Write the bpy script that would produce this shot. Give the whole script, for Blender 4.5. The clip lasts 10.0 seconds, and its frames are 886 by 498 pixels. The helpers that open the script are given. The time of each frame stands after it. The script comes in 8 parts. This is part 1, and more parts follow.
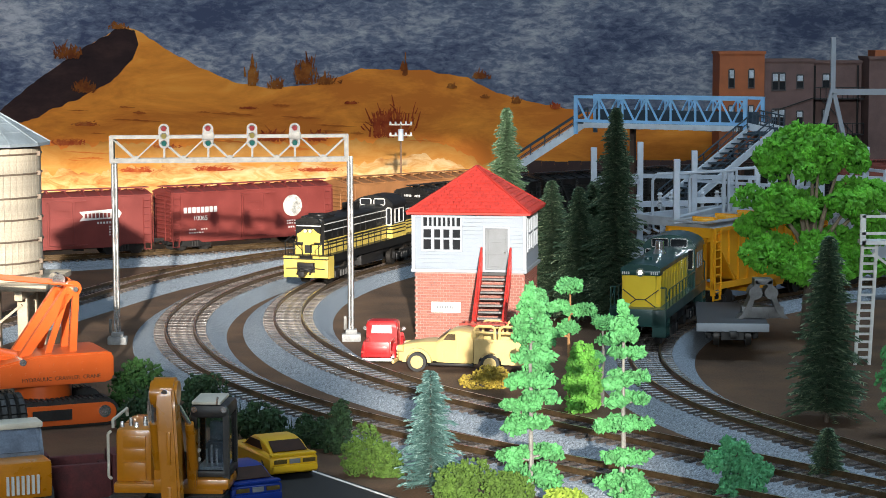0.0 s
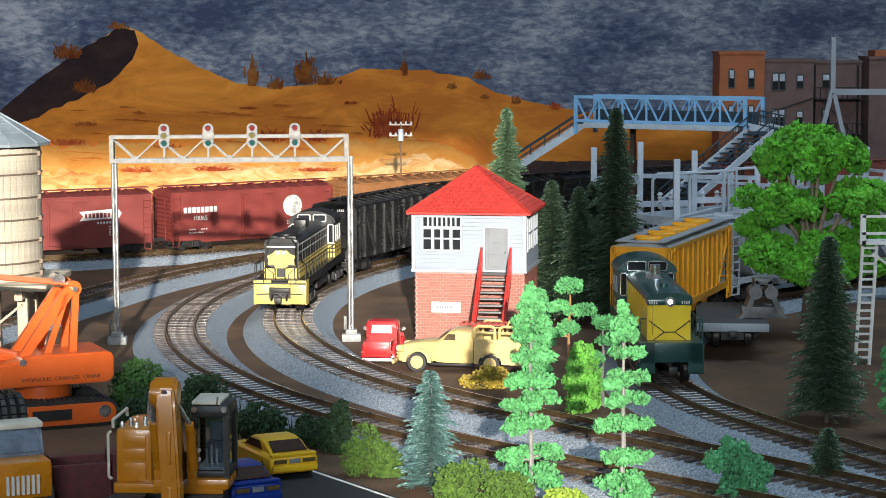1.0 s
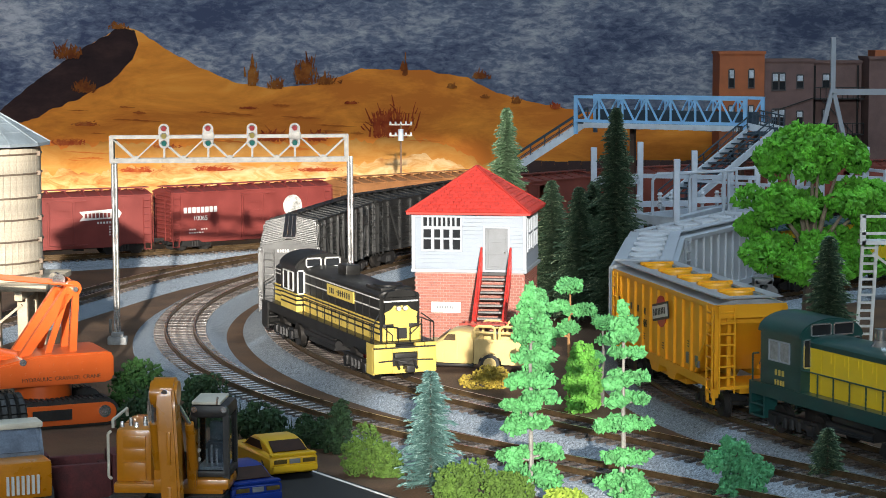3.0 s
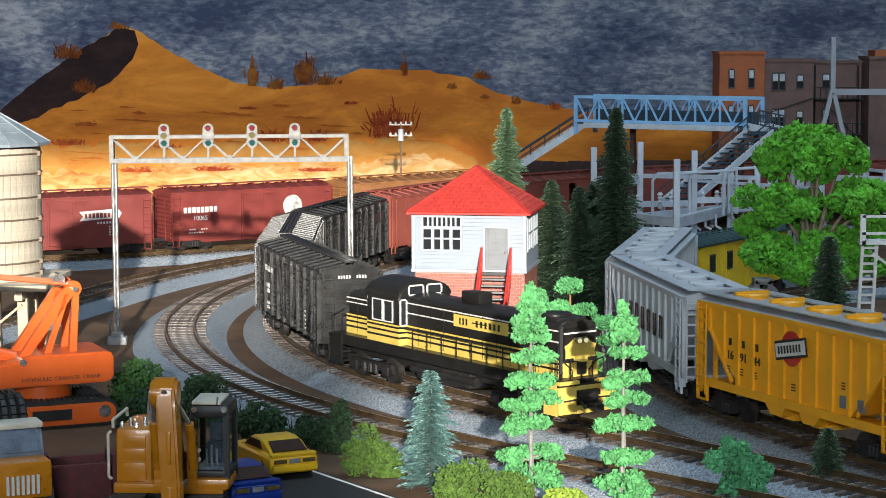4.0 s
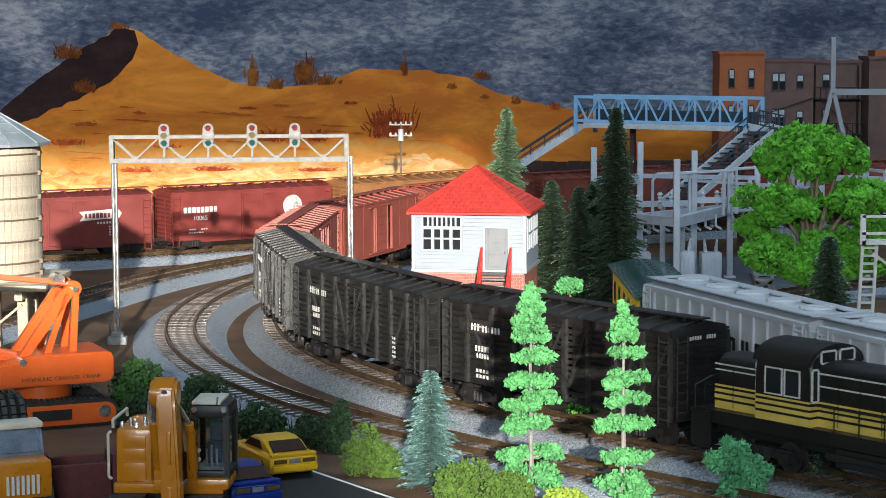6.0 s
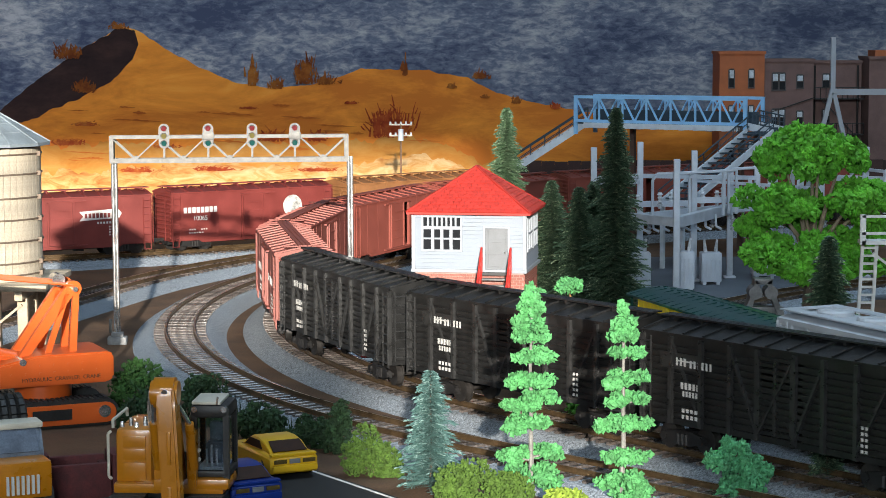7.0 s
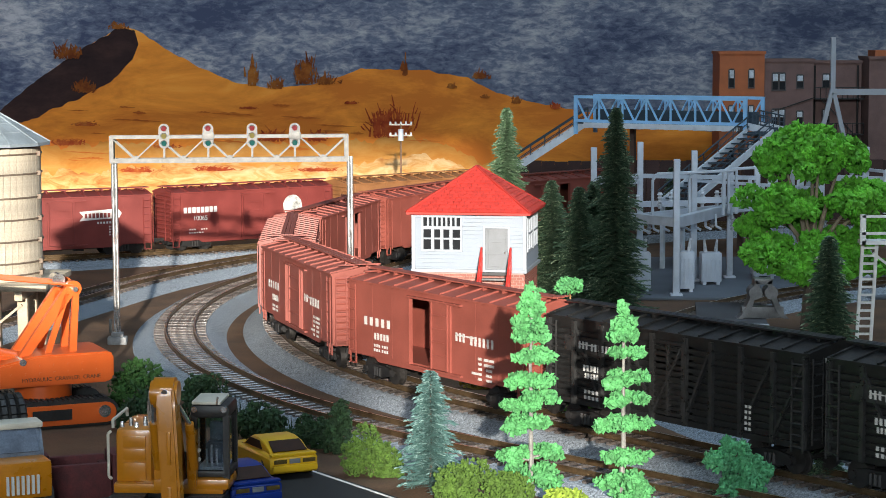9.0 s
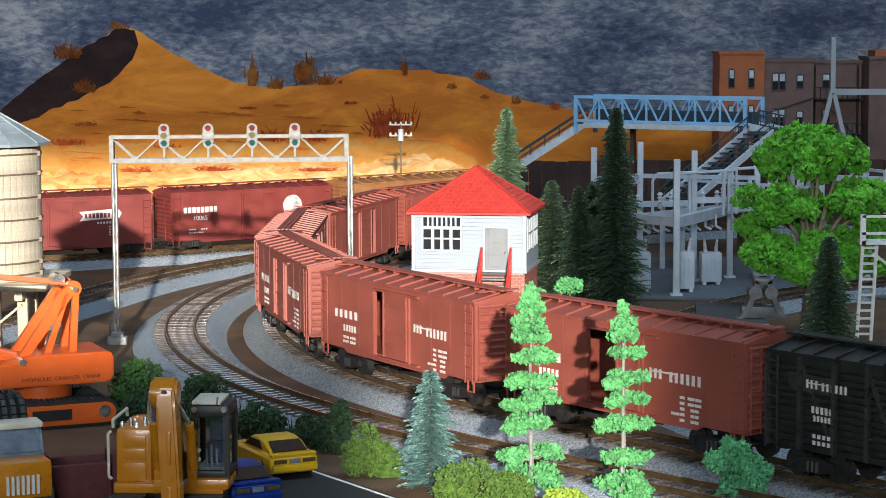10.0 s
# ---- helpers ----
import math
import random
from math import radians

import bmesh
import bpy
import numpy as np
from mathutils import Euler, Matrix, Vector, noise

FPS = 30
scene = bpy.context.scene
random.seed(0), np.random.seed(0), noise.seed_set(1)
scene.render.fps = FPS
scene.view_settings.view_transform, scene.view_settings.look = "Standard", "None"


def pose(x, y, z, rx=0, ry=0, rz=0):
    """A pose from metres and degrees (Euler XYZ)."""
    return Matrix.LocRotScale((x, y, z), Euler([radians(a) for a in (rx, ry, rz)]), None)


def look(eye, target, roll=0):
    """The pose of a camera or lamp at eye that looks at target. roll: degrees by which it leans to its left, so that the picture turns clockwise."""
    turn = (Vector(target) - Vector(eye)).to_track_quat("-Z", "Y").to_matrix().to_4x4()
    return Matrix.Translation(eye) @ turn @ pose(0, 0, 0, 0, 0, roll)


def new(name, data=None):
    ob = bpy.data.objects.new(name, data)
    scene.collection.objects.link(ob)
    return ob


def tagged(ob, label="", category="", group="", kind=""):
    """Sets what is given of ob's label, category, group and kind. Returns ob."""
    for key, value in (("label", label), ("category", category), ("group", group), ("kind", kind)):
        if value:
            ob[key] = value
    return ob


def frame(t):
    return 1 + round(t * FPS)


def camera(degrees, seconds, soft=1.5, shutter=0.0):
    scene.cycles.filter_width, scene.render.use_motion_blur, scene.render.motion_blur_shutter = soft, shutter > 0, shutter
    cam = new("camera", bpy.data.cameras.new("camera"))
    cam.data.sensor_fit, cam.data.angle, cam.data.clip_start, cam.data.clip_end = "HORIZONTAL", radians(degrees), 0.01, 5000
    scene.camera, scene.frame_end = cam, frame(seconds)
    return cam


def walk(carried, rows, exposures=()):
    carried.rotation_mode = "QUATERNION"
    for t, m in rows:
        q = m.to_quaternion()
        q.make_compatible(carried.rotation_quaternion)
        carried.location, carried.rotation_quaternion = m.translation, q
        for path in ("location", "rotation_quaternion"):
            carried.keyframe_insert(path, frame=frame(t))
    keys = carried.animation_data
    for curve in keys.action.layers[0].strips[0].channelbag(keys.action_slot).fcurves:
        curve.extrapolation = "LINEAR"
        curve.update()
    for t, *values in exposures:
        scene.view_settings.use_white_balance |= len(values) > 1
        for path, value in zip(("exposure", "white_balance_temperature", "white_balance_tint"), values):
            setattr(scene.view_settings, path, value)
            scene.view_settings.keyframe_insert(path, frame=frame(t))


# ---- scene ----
# A model railway (scale 1:87). Lengths in the code below are millimetres; MM turns them into metres.
MM = 0.001
PITCH = radians(5.959)
EYE = (0.0, 0.0, 0.17086)

cam = camera(23.617, 10.0, soft=0.75, shutter=0.15)
AIM = look(EYE, (0, math.cos(PITCH), EYE[2] - math.sin(PITCH)), -0.2)
walk(cam, [(0, AIM), (10, AIM)])

# ---- light ----
world = bpy.data.worlds.new("world")
scene.world = world
world.use_nodes = True
wn = world.node_tree.nodes
sky = wn.new("ShaderNodeTexSky")
sky.sky_type, sky.sun_disc = "NISHITA", False
sky.sun_elevation, sky.sun_rotation = radians(11), radians(182)
wn["Background"].inputs["Strength"].default_value = 0.1
world.node_tree.links.new(sky.outputs[0], wn["Background"].inputs["Color"])

SUN_WAY = Vector((-0.045, 0.985, -0.192)).normalized()
sun = new("sun", bpy.data.lights.new("sun", "SUN"))
sun.data.energy, sun.data.angle, sun.data.color = 8.8, radians(0.8), (1.0, 0.93, 0.82)
sun.matrix_world = look((0, -1, 1), Vector((0, -1, 1)) + SUN_WAY)

scene.view_settings.exposure = 0.0


def mmpose(x, y, z=0, rx=0, ry=0, rz=0):
    return pose(x * MM, y * MM, z * MM, rx, ry, rz)


# ---- materials ----
MATS = {}


def mat(name, col, rough=0.6, metal=0.0, var=0.25, size=6.0, bump=0.15, col2=None, fine=0.7, coat=0.0, per=0.0, spec=0.5):
    """A painted or natural surface: base colour with blotches of about `size` mm, fine grain of `fine` mm and relief."""
    if name in MATS:
        return MATS[name]
    m = bpy.data.materials.new(name)
    m.use_nodes = True
    nt = m.node_tree
    b = nt.nodes["Principled BSDF"]
    tc = nt.nodes.new("ShaderNodeTexCoord")
    n1 = nt.nodes.new("ShaderNodeTexNoise")
    n1.inputs["Scale"].default_value = 1000.0 / size
    n1.inputs["Detail"].default_value = 5
    n2 = nt.nodes.new("ShaderNodeTexNoise")
    n2.inputs["Scale"].default_value = 1000.0 / fine
    n2.inputs["Detail"].default_value = 3
    for n in (n1, n2):
        nt.links.new(tc.outputs["Object"], n.inputs["Vector"])
    ramp = nt.nodes.new("ShaderNodeValToRGB")
    ramp.color_ramp.elements[0].position, ramp.color_ramp.elements[1].position = 0.32, 0.68
    lo = [c * (1 - var) for c in col]
    hi = col2 or [min(1, c * (1 + var)) for c in col]
    ramp.color_ramp.elements[0].color, ramp.color_ramp.elements[1].color = (*lo, 1), (*hi, 1)
    nt.links.new(n1.outputs[0], ramp.inputs[0])
    mix = nt.nodes.new("ShaderNodeMix")
    mix.data_type, mix.blend_type = "RGBA", "OVERLAY"
    mix.inputs[0].default_value = min(1.0, var * 1.4)
    nt.links.new(ramp.outputs[0], mix.inputs[6])
    nt.links.new(n2.outputs[0], mix.inputs[7])
    out = mix.outputs[2]
    if per:
        oi = nt.nodes.new("ShaderNodeObjectInfo")
        hsv = nt.nodes.new("ShaderNodeHueSaturation")
        mr = nt.nodes.new("ShaderNodeMapRange")
        mr.inputs[3].default_value, mr.inputs[4].default_value = 1 - per, 1 + per
        nt.links.new(oi.outputs["Random"], mr.inputs[0])
        nt.links.new(mr.outputs[0], hsv.inputs["Value"])
        nt.links.new(out, hsv.inputs["Color"])
        out = hsv.outputs[0]
    nt.links.new(out, b.inputs["Base Color"])
    b.inputs["Metallic"].default_value = metal
    b.inputs["Specular IOR Level"].default_value = spec
    b.inputs["Coat Weight"].default_value = coat
    rr = nt.nodes.new("ShaderNodeMapRange")
    rr.inputs[3].default_value, rr.inputs[4].default_value = max(0.02, rough - 0.12), min(1, rough + 0.12)
    nt.links.new(n1.outputs[0], rr.inputs[0])
    nt.links.new(rr.outputs[0], b.inputs["Roughness"])
    if bump:
        bp = nt.nodes.new("ShaderNodeBump")
        bp.inputs["Strength"].default_value = bump
        bp.inputs["Distance"].default_value = 0.0004
        nt.links.new(n2.outputs[0], bp.inputs["Height"])
        nt.links.new(bp.outputs[0], b.inputs["Normal"])
    MATS[name] = m
    return m


def glass(name, tint=(0.9, 0.95, 0.95)):
    if name not in MATS:
        m = bpy.data.materials.new(name)
        m.use_nodes = True
        b = m.node_tree.nodes["Principled BSDF"]
        b.inputs["Base Color"].default_value = (*tint, 1)
        b.inputs["Transmission Weight"].default_value = 1.0
        b.inputs["Roughness"].default_value = 0.05
        b.inputs["IOR"].default_value = 1.2
        MATS[name] = m
    return MATS[name]


def glow(name, col, power):
    if name not in MATS:
        m = bpy.data.materials.new(name)
        m.use_nodes = True
        b = m.node_tree.nodes["Principled BSDF"]
        b.inputs["Base Color"].default_value = (*col, 1)
        b.inputs["Emission Color"].default_value = (*col, 1)
        b.inputs["Emission Strength"].default_value = power
        MATS[name] = m
    return MATS[name]


def needles(name, dark, mid, tip):
    """Bristles dyed unevenly: each its own green, some with flocked pale tips."""
    m = bpy.data.materials.new(name)
    m.use_nodes = True
    nt = m.node_tree
    b = nt.nodes["Principled BSDF"]
    geo = nt.nodes.new("ShaderNodeNewGeometry")
    rp = nt.nodes.new("ShaderNodeValToRGB")
    rp.color_ramp.elements.new(0.62)
    rp.color_ramp.elements.new(0.80)
    for k, (p, c) in enumerate(((0.0, dark), (0.62, mid), (0.80, mid), (1.0, tip))):
        rp.color_ramp.elements[k].position, rp.color_ramp.elements[k].color = p, (*c, 1)
    nt.links.new(geo.outputs["Random Per Island"], rp.inputs[0])
    nt.links.new(rp.outputs[0], b.inputs["Base Color"])
    b.inputs["Roughness"].default_value = 0.6
    return m


SOIL = mat("soil_paint", (0.112, 0.060, 0.031), 0.9, var=0.35, size=30, bump=0.7, fine=1.0)
BALLAST = mat("ballast", (0.248, 0.281, 0.319), 0.95, var=0.5, size=1.1, bump=1.0, fine=0.55)
TIE = mat("tie_plastic", (0.10, 0.083, 0.074), 0.27, var=0.45, size=2.5, bump=0.3, per=0.5, spec=1.0)
RAIL = mat("rail_weathered", (0.17, 0.112, 0.06), 0.36, metal=0.7, var=0.3, size=5, bump=0.1)
RAILTOP = mat("rail_head", (0.80, 0.72, 0.60), 0.3, metal=1.0, var=0.15, size=5, bump=0.05)
ASPHALT = mat("asphalt", (0.016, 0.017, 0.019), 0.8, var=0.2, size=20, bump=0.4)
PAINT_WHITE = mat("white_paint", (0.8, 0.8, 0.78), 0.5, var=0.08, size=5, bump=0.1)
BOX_RED = mat("boxcar_red", (0.250, 0.064, 0.046), 0.5, var=0.12, size=14, bump=0.08)
BOX_MAROON = mat("boxcar_maroon", (0.172, 0.030, 0.025), 0.5, var=0.14, size=14, bump=0.08)
BOX_TAN = mat("boxcar_tan", (0.244, 0.105, 0.038), 0.6, var=0.15, size=12, bump=0.1)
BLACK = mat("stock_black", (0.014, 0.014, 0.014), 0.36, var=0.4, size=7, bump=0.2, spec=0.55)
BLACKPL = mat("underframe_black", (0.014, 0.013, 0.013), 0.5, var=0.3, size=5, bump=0.15)
STEEL = mat("wheel_steel", (0.35, 0.33, 0.30), 0.35, metal=0.9, var=0.2, size=3)
WHEEL = mat("blackened_wheel", (0.030, 0.027, 0.025), 0.45, metal=0.3, var=0.4, size=3)
ROOF_GREY = mat("roof_aluminium", (0.45, 0.46, 0.47), 0.4, metal=0.3, var=0.12, size=8)
DECAL = mat("decal_white", (0.605, 0.593, 0.567), 0.5, var=0.06, size=2, bump=0)
DECAL_BLACK = mat("decal_black", (0.012, 0.012, 0.012), 0.45, var=0.1, size=2, bump=0)
YEL_CN = mat("yellow_enamel", (0.88, 0.62, 0.022), 0.34, var=0.06, size=18, bump=0.05, coat=0.3)
GRN_CN = mat("dark_green_enamel", (0.010, 0.058, 0.052), 0.34, var=0.15, size=12, bump=0.05, coat=0.3)
HOP_YEL = mat("hopper_orange_yellow", (0.864, 0.384, 0.014), 0.42, var=0.08, size=18, bump=0.05)
HOP_GREY = mat("hopper_grey", (0.525, 0.550, 0.587), 0.45, var=0.08, size=18, bump=0.06)
RG_BLACK = mat("loco_black", (0.013, 0.0125, 0.012), 0.38, var=0.2, size=10, bump=0.05, spec=0.35)
RG_YEL = mat("loco_yellow", (0.62, 0.46, 0.10), 0.42, var=0.08, size=10, bump=0.05)
# glossier stock_black, also lightened: highlights on the raised posts put into the colour
GLINT_BLACK = mat("stock_post_black", (0.026, 0.026, 0.026), 0.30, var=0.35, size=4, bump=0.25, spec=0.8)
EMBLEM = mat("emblem_print", (0.46, 0.45, 0.42), 0.5, var=0.6, size=4.5, bump=0)
WINDOW = mat("dark_glass", (0.02, 0.022, 0.025), 0.08, var=0.1, size=9, bump=0)
CLAP = mat("clapboard_paint", (0.244, 0.281, 0.336), 0.5, var=0.06, size=12, bump=0.08)
TRIM = mat("trim_paint", (0.311, 0.340, 0.378), 0.45, var=0.06, size=9, bump=0.06)
DOORGREY = mat("door_grey", (0.17, 0.18, 0.195), 0.5, var=0.08, size=7, bump=0.08)
ROOF_RED = mat("roof_red", (0.395, 0.027, 0.018), 0.6, var=0.12, size=9, bump=0.1, per=0.12)
STAIR_RED = mat("stair_red", (0.462, 0.025, 0.017), 0.4, var=0.1, size=6, bump=0.06)
BRICK = mat("brick_salmon", (0.319, 0.113, 0.084), 0.7, var=0.16, size=6, bump=0.2, per=0.15)
MORTAR = mat("mortar", (0.403, 0.252, 0.218), 0.85, var=0.1, size=4, bump=0.2)
ALU = mat("signal_aluminium", (0.135, 0.132, 0.125), 0.5, metal=0.2, var=0.3, size=5, bump=0.1)
SILVER = mat("chromed_silver", (0.72, 0.72, 0.72), 0.2, metal=0.9, var=0.15, size=6, bump=0.05)
BLUE_STEEL = mat("bridge_blue", (0.300, 0.600, 0.930), 0.5, var=0.1, size=9, bump=0.06)
GREY_STEEL = mat("substation_grey", (0.52, 0.57, 0.64), 0.5, var=0.1, size=9, bump=0.06)
STEP_DARK = mat("tread_slate", (0.035, 0.06, 0.085), 0.6, var=0.2, size=6, bump=0.1)
STRINGER = mat("stringer_pale", (0.62, 0.68, 0.74), 0.5, var=0.1, size=6, bump=0.08)
CRANE_ORANGE = mat("crane_orange", (0.655, 0.109, 0.015), 0.38, var=0.06, size=14, bump=0.04, coat=0.15)
EXC_YEL = mat("excavator_amber", (0.48, 0.175, 0.006), 0.3, var=0.08, size=10, bump=0.04, coat=0.2)
RUBBER = mat("track_rubber", (0.018, 0.018, 0.018), 0.6, var=0.25, size=4, bump=0.3)
TANKWOOD = mat("tank_wood", (0.437, 0.378, 0.294), 0.75, var=0.28, size=14, bump=0.3, per=0.14)
OLDWOOD = mat("old_timber", (0.45, 0.37, 0.27), 0.8, var=0.25, size=12, bump=0.35, per=0.12)
SLATE = mat("tank_roof_slate", (0.20, 0.235, 0.26), 0.6, var=0.2, size=8, bump=0.25, per=0.1)
YTRUCK = mat("truck_yellow", (0.60, 0.44, 0.18), 0.42, var=0.05, size=12, bump=0.03, coat=0.15)
RTRUCK = mat("truck_red", (0.462, 0.015, 0.017), 0.35, var=0.06, size=10, bump=0.03, coat=0.2)
YCAR = mat("car_yellow", (0.680, 0.400, 0.012), 0.35, var=0.05, size=12, bump=0.02, coat=0.1)
BCAR = mat("car_blue", (0.006, 0.028, 0.20), 0.38, var=0.08, size=8, bump=0.02, coat=0.05, spec=0.3)
LEAF_MINT = mat("leaf_mint", (0.084, 0.302, 0.101), 0.8, var=0.35, size=5, bump=0.3)
LEAF_BRIGHT = mat("leaf_bright", (0.112, 0.385, 0.026), 0.75, var=0.4, size=7, bump=0.3)
LEAF_LIME = mat("leaf_lime", (0.070, 0.136, 0.018), 0.85, var=0.35, size=4, bump=0.6)
LEAF_DARK = mat("leaf_dark", (0.016, 0.045, 0.014), 0.85, var=0.4, size=5, bump=0.4)
NEEDLE_DARK = needles("needle_dark", (0.035, 0.075, 0.045), (0.085, 0.15, 0.085), (0.42, 0.50, 0.32))
NEEDLE_BLUE = needles("needle_frosted", (0.05, 0.12, 0.11), (0.12, 0.235, 0.22), (0.36, 0.52, 0.50))
NEEDLE_TIP = needles("needle_green_frost", (0.06, 0.13, 0.06), (0.18, 0.29, 0.16), (0.46, 0.58, 0.40))
BARK = mat("bark", (0.10, 0.075, 0.055), 0.85, var=0.3, size=3, bump=0.5)
BARK_PALE = mat("bark_pale", (0.21, 0.205, 0.19), 0.7, var=0.3, size=3, bump=0.4)
CASTLE = mat("cast_metal", (0.16, 0.16, 0.16), 0.45, metal=0.3, var=0.25, size=5, bump=0.3)
BLDG_ORANGE = mat("building_brick_orange", (0.40, 0.12, 0.045), 0.8, var=0.12, size=10, bump=0.2)
BLDG_BROWN = mat("building_brick_brown", (0.16, 0.095, 0.085), 0.8, var=0.15, size=10, bump=0.2)
CONCRETE = mat("concrete_pad", (0.10, 0.115, 0.135), 0.85, var=0.12, size=25, bump=0.2)
WALLPAINT = mat("room_wall_paint", (0.55, 0.54, 0.52), 0.85, var=0.04, size=200, bump=0.1)
CARDBOARD = mat("brick_load_maroon", (0.085, 0.017, 0.018), 0.8, var=0.25, size=4, bump=0.4)
TAN_PAPER = mat("cream_plastic", (0.62, 0.58, 0.48), 0.5, var=0.08, size=6, bump=0.05)


# ---- mesh helpers ----
def bm_new():
    return bmesh.new()


def bx(bm, x0, x1, y0, y1, z0, z1, bev=0.0):
    vs = [bm.verts.new((x, y, z)) for x in (x0, x1) for y in (y0, y1) for z in (z0, z1)]
    fs = [bm.faces.new([vs[i] for i in f]) for f in ((0, 1, 3, 2), (4, 6, 7, 5), (0, 4, 5, 1), (2, 3, 7, 6), (0, 2, 6, 4), (1, 5, 7, 3))]
    if bev:
        es = list({e for f in fs for e in f.edges})
        bmesh.ops.bevel(bm, geom=es, offset=bev, segments=2, affect="EDGES", profile=0.6)
    return bm


def cyl(bm, a, b, r, r2=None, n=10, caps=True):
    a, b = Vector(a), Vector(b)
    r2 = r if r2 is None else r2
    q = (b - a).to_track_quat("Z", "Y")
    ra = [bm.verts.new(a + q @ Vector((math.cos(k * math.tau / n) * r, math.sin(k * math.tau / n) * r, 0))) for k in range(n)]
    rb = [bm.verts.new(b + q @ Vector((math.cos(k * math.tau / n) * r2, math.sin(k * math.tau / n) * r2, 0))) for k in range(n)]
    for k in range(n):
        bm.faces.new((ra[k], ra[(k + 1) % n], rb[(k + 1) % n], rb[k]))
    if caps:
        bm.faces.new(ra[::-1]), bm.faces.new(rb)
    return bm


def beam(bm, a, b, w, h):
    """A square bar from a to b."""
    a, b = Vector(a), Vector(b)
    q = (b - a).to_track_quat("Z", "Y")
    off = [q @ Vector((sx * w / 2, sy * h / 2, 0)) for sx, sy in ((-1, -1), (1, -1), (1, 1), (-1, 1))]
    ra, rb = [bm.verts.new(a + o) for o in off], [bm.verts.new(b + o) for o in off]
    for k in range(4):
        bm.faces.new((ra[k], ra[(k + 1) % 4], rb[(k + 1) % 4], rb[k]))
    bm.faces.new(ra[::-1]), bm.faces.new(rb)
    return bm


def slab(bm, pts, d):
    """A flat polygon pushed out by the vector d."""
    d = Vector(d)
    ra = [bm.verts.new(Vector(p)) for p in pts]
    rb = [bm.verts.new(Vector(p) + d) for p in pts]
    n = len(pts)
    bm.faces.new(ra[::-1]), bm.faces.new(rb)
    for k in range(n):
        bm.faces.new((ra[k], ra[(k + 1) % n], rb[(k + 1) % n], rb[k]))
    return bm


def to_mesh(name, bm, material, smooth=True):
    bmesh.ops.recalc_face_normals(bm, faces=bm.faces)
    me = bpy.data.meshes.new(name)
    bmesh.ops.scale(bm, vec=(MM, MM, MM), verts=bm.verts)
    bm.to_mesh(me)
    bm.free()
    for mm in material if isinstance(material, (list, tuple)) else [material]:
        me.materials.append(mm)
    if smooth:
        for p in me.polygons:
            p.use_smooth = True
        me.set_sharp_from_angle(angle=radians(32))
    return me


def part(name, bm, material, parent, label="", m=None, smooth=True):
    ob = new(name, to_mesh(name, bm, material, smooth))
    ob.parent = parent
    if m is not None:
        ob.matrix_basis = m
    if label:
        ob["label"] = label
    return ob


def again(ob, m, parent=None):
    """One more of a part, on the same mesh, at the pose m in its thing."""
    o = new(ob.name.split(".")[0], ob.data)
    o.parent = parent or ob.parent
    o.matrix_basis = m
    if "label" in ob:
        o["label"] = ob["label"]
    return o


def thing(name, label, category, m=None, group="", kind=""):
    ob = new(name)
    ob.empty_display_size = 0.01
    if m is not None:
        ob.matrix_basis = m
    return tagged(ob, label, category, group, kind)


def structure(name, bm, material, label, m=None, smooth=True):
    ob = new(name, to_mesh(name, bm, material, smooth))
    if m is not None:
        ob.matrix_basis = m
    return tagged(ob, label, name.split("_")[0], kind="structure")


def lettering(text, size, material, parent, m, thick=0.12, name="lettering"):
    cu = bpy.data.curves.new("text", "FONT")
    cu.body, cu.size, cu.extrude, cu.align_x, cu.align_y = text, size * MM, thick * MM, "CENTER", "CENTER"
    tmp = new("text", cu)
    bpy.context.view_layer.update()
    me = bpy.data.meshes.new_from_object(tmp.evaluated_get(bpy.context.evaluated_depsgraph_get()))
    bpy.data.objects.remove(tmp)
    me.materials.clear()
    me.materials.append(material)
    ob = new(name, me)
    ob.parent, ob.matrix_basis = parent, m
    return ob


def bars(rows, material, parent, m, name="marking", gap=0.4):
    """Plain bars in place of writing: rows of (x, z, letters, letter width, height), in the plane of m's x and y."""
    bm = bm_new()
    for x, z, n, w, h in rows:
        x -= n * w / 2
        for k in range(n):
            bx(bm, x + k * w, x + (k + 1) * w - w * gap, z - h / 2, z + h / 2, 0, 0.12)
    return part(name, bm, material, parent, m=m, smooth=False)


# ---- room, layout board and backdrop ----
GROUND_Z = -9.0
bm = bm_new()
bx(bm, -1300, 1300, 150, 2060, GROUND_Z - 25, GROUND_Z)
structure("ground", bm, SOIL, "brown painted layout board with bare soil texture")

bm = bm_new()
bx(bm, -2500, 2500, -2000, 2160, -1020, -1000)
structure("floor", bm, mat("floor_boards", (0.22, 0.15, 0.10), 0.5, size=60), "brown floor of the room")
bm = bm_new()
bx(bm, -2500, 2500, -2100, 2160, 1400, 1420)
structure("ceiling", bm, WALLPAINT, "plain pale ceiling of the room")
for nm, box in (("wall_west", (-2520, -2500, -2100, 2160, -1000, 1400)), ("wall_east", (2500, 2520, -2100, 2160, -1000, 1400)), ("wall_north", (-2500, 2500, 2140, 2160, -1000, 1400))):
    bm = bm_new()
    bx(bm, *box)
    structure(nm, bm, WALLPAINT, "plain pale painted wall of the room")
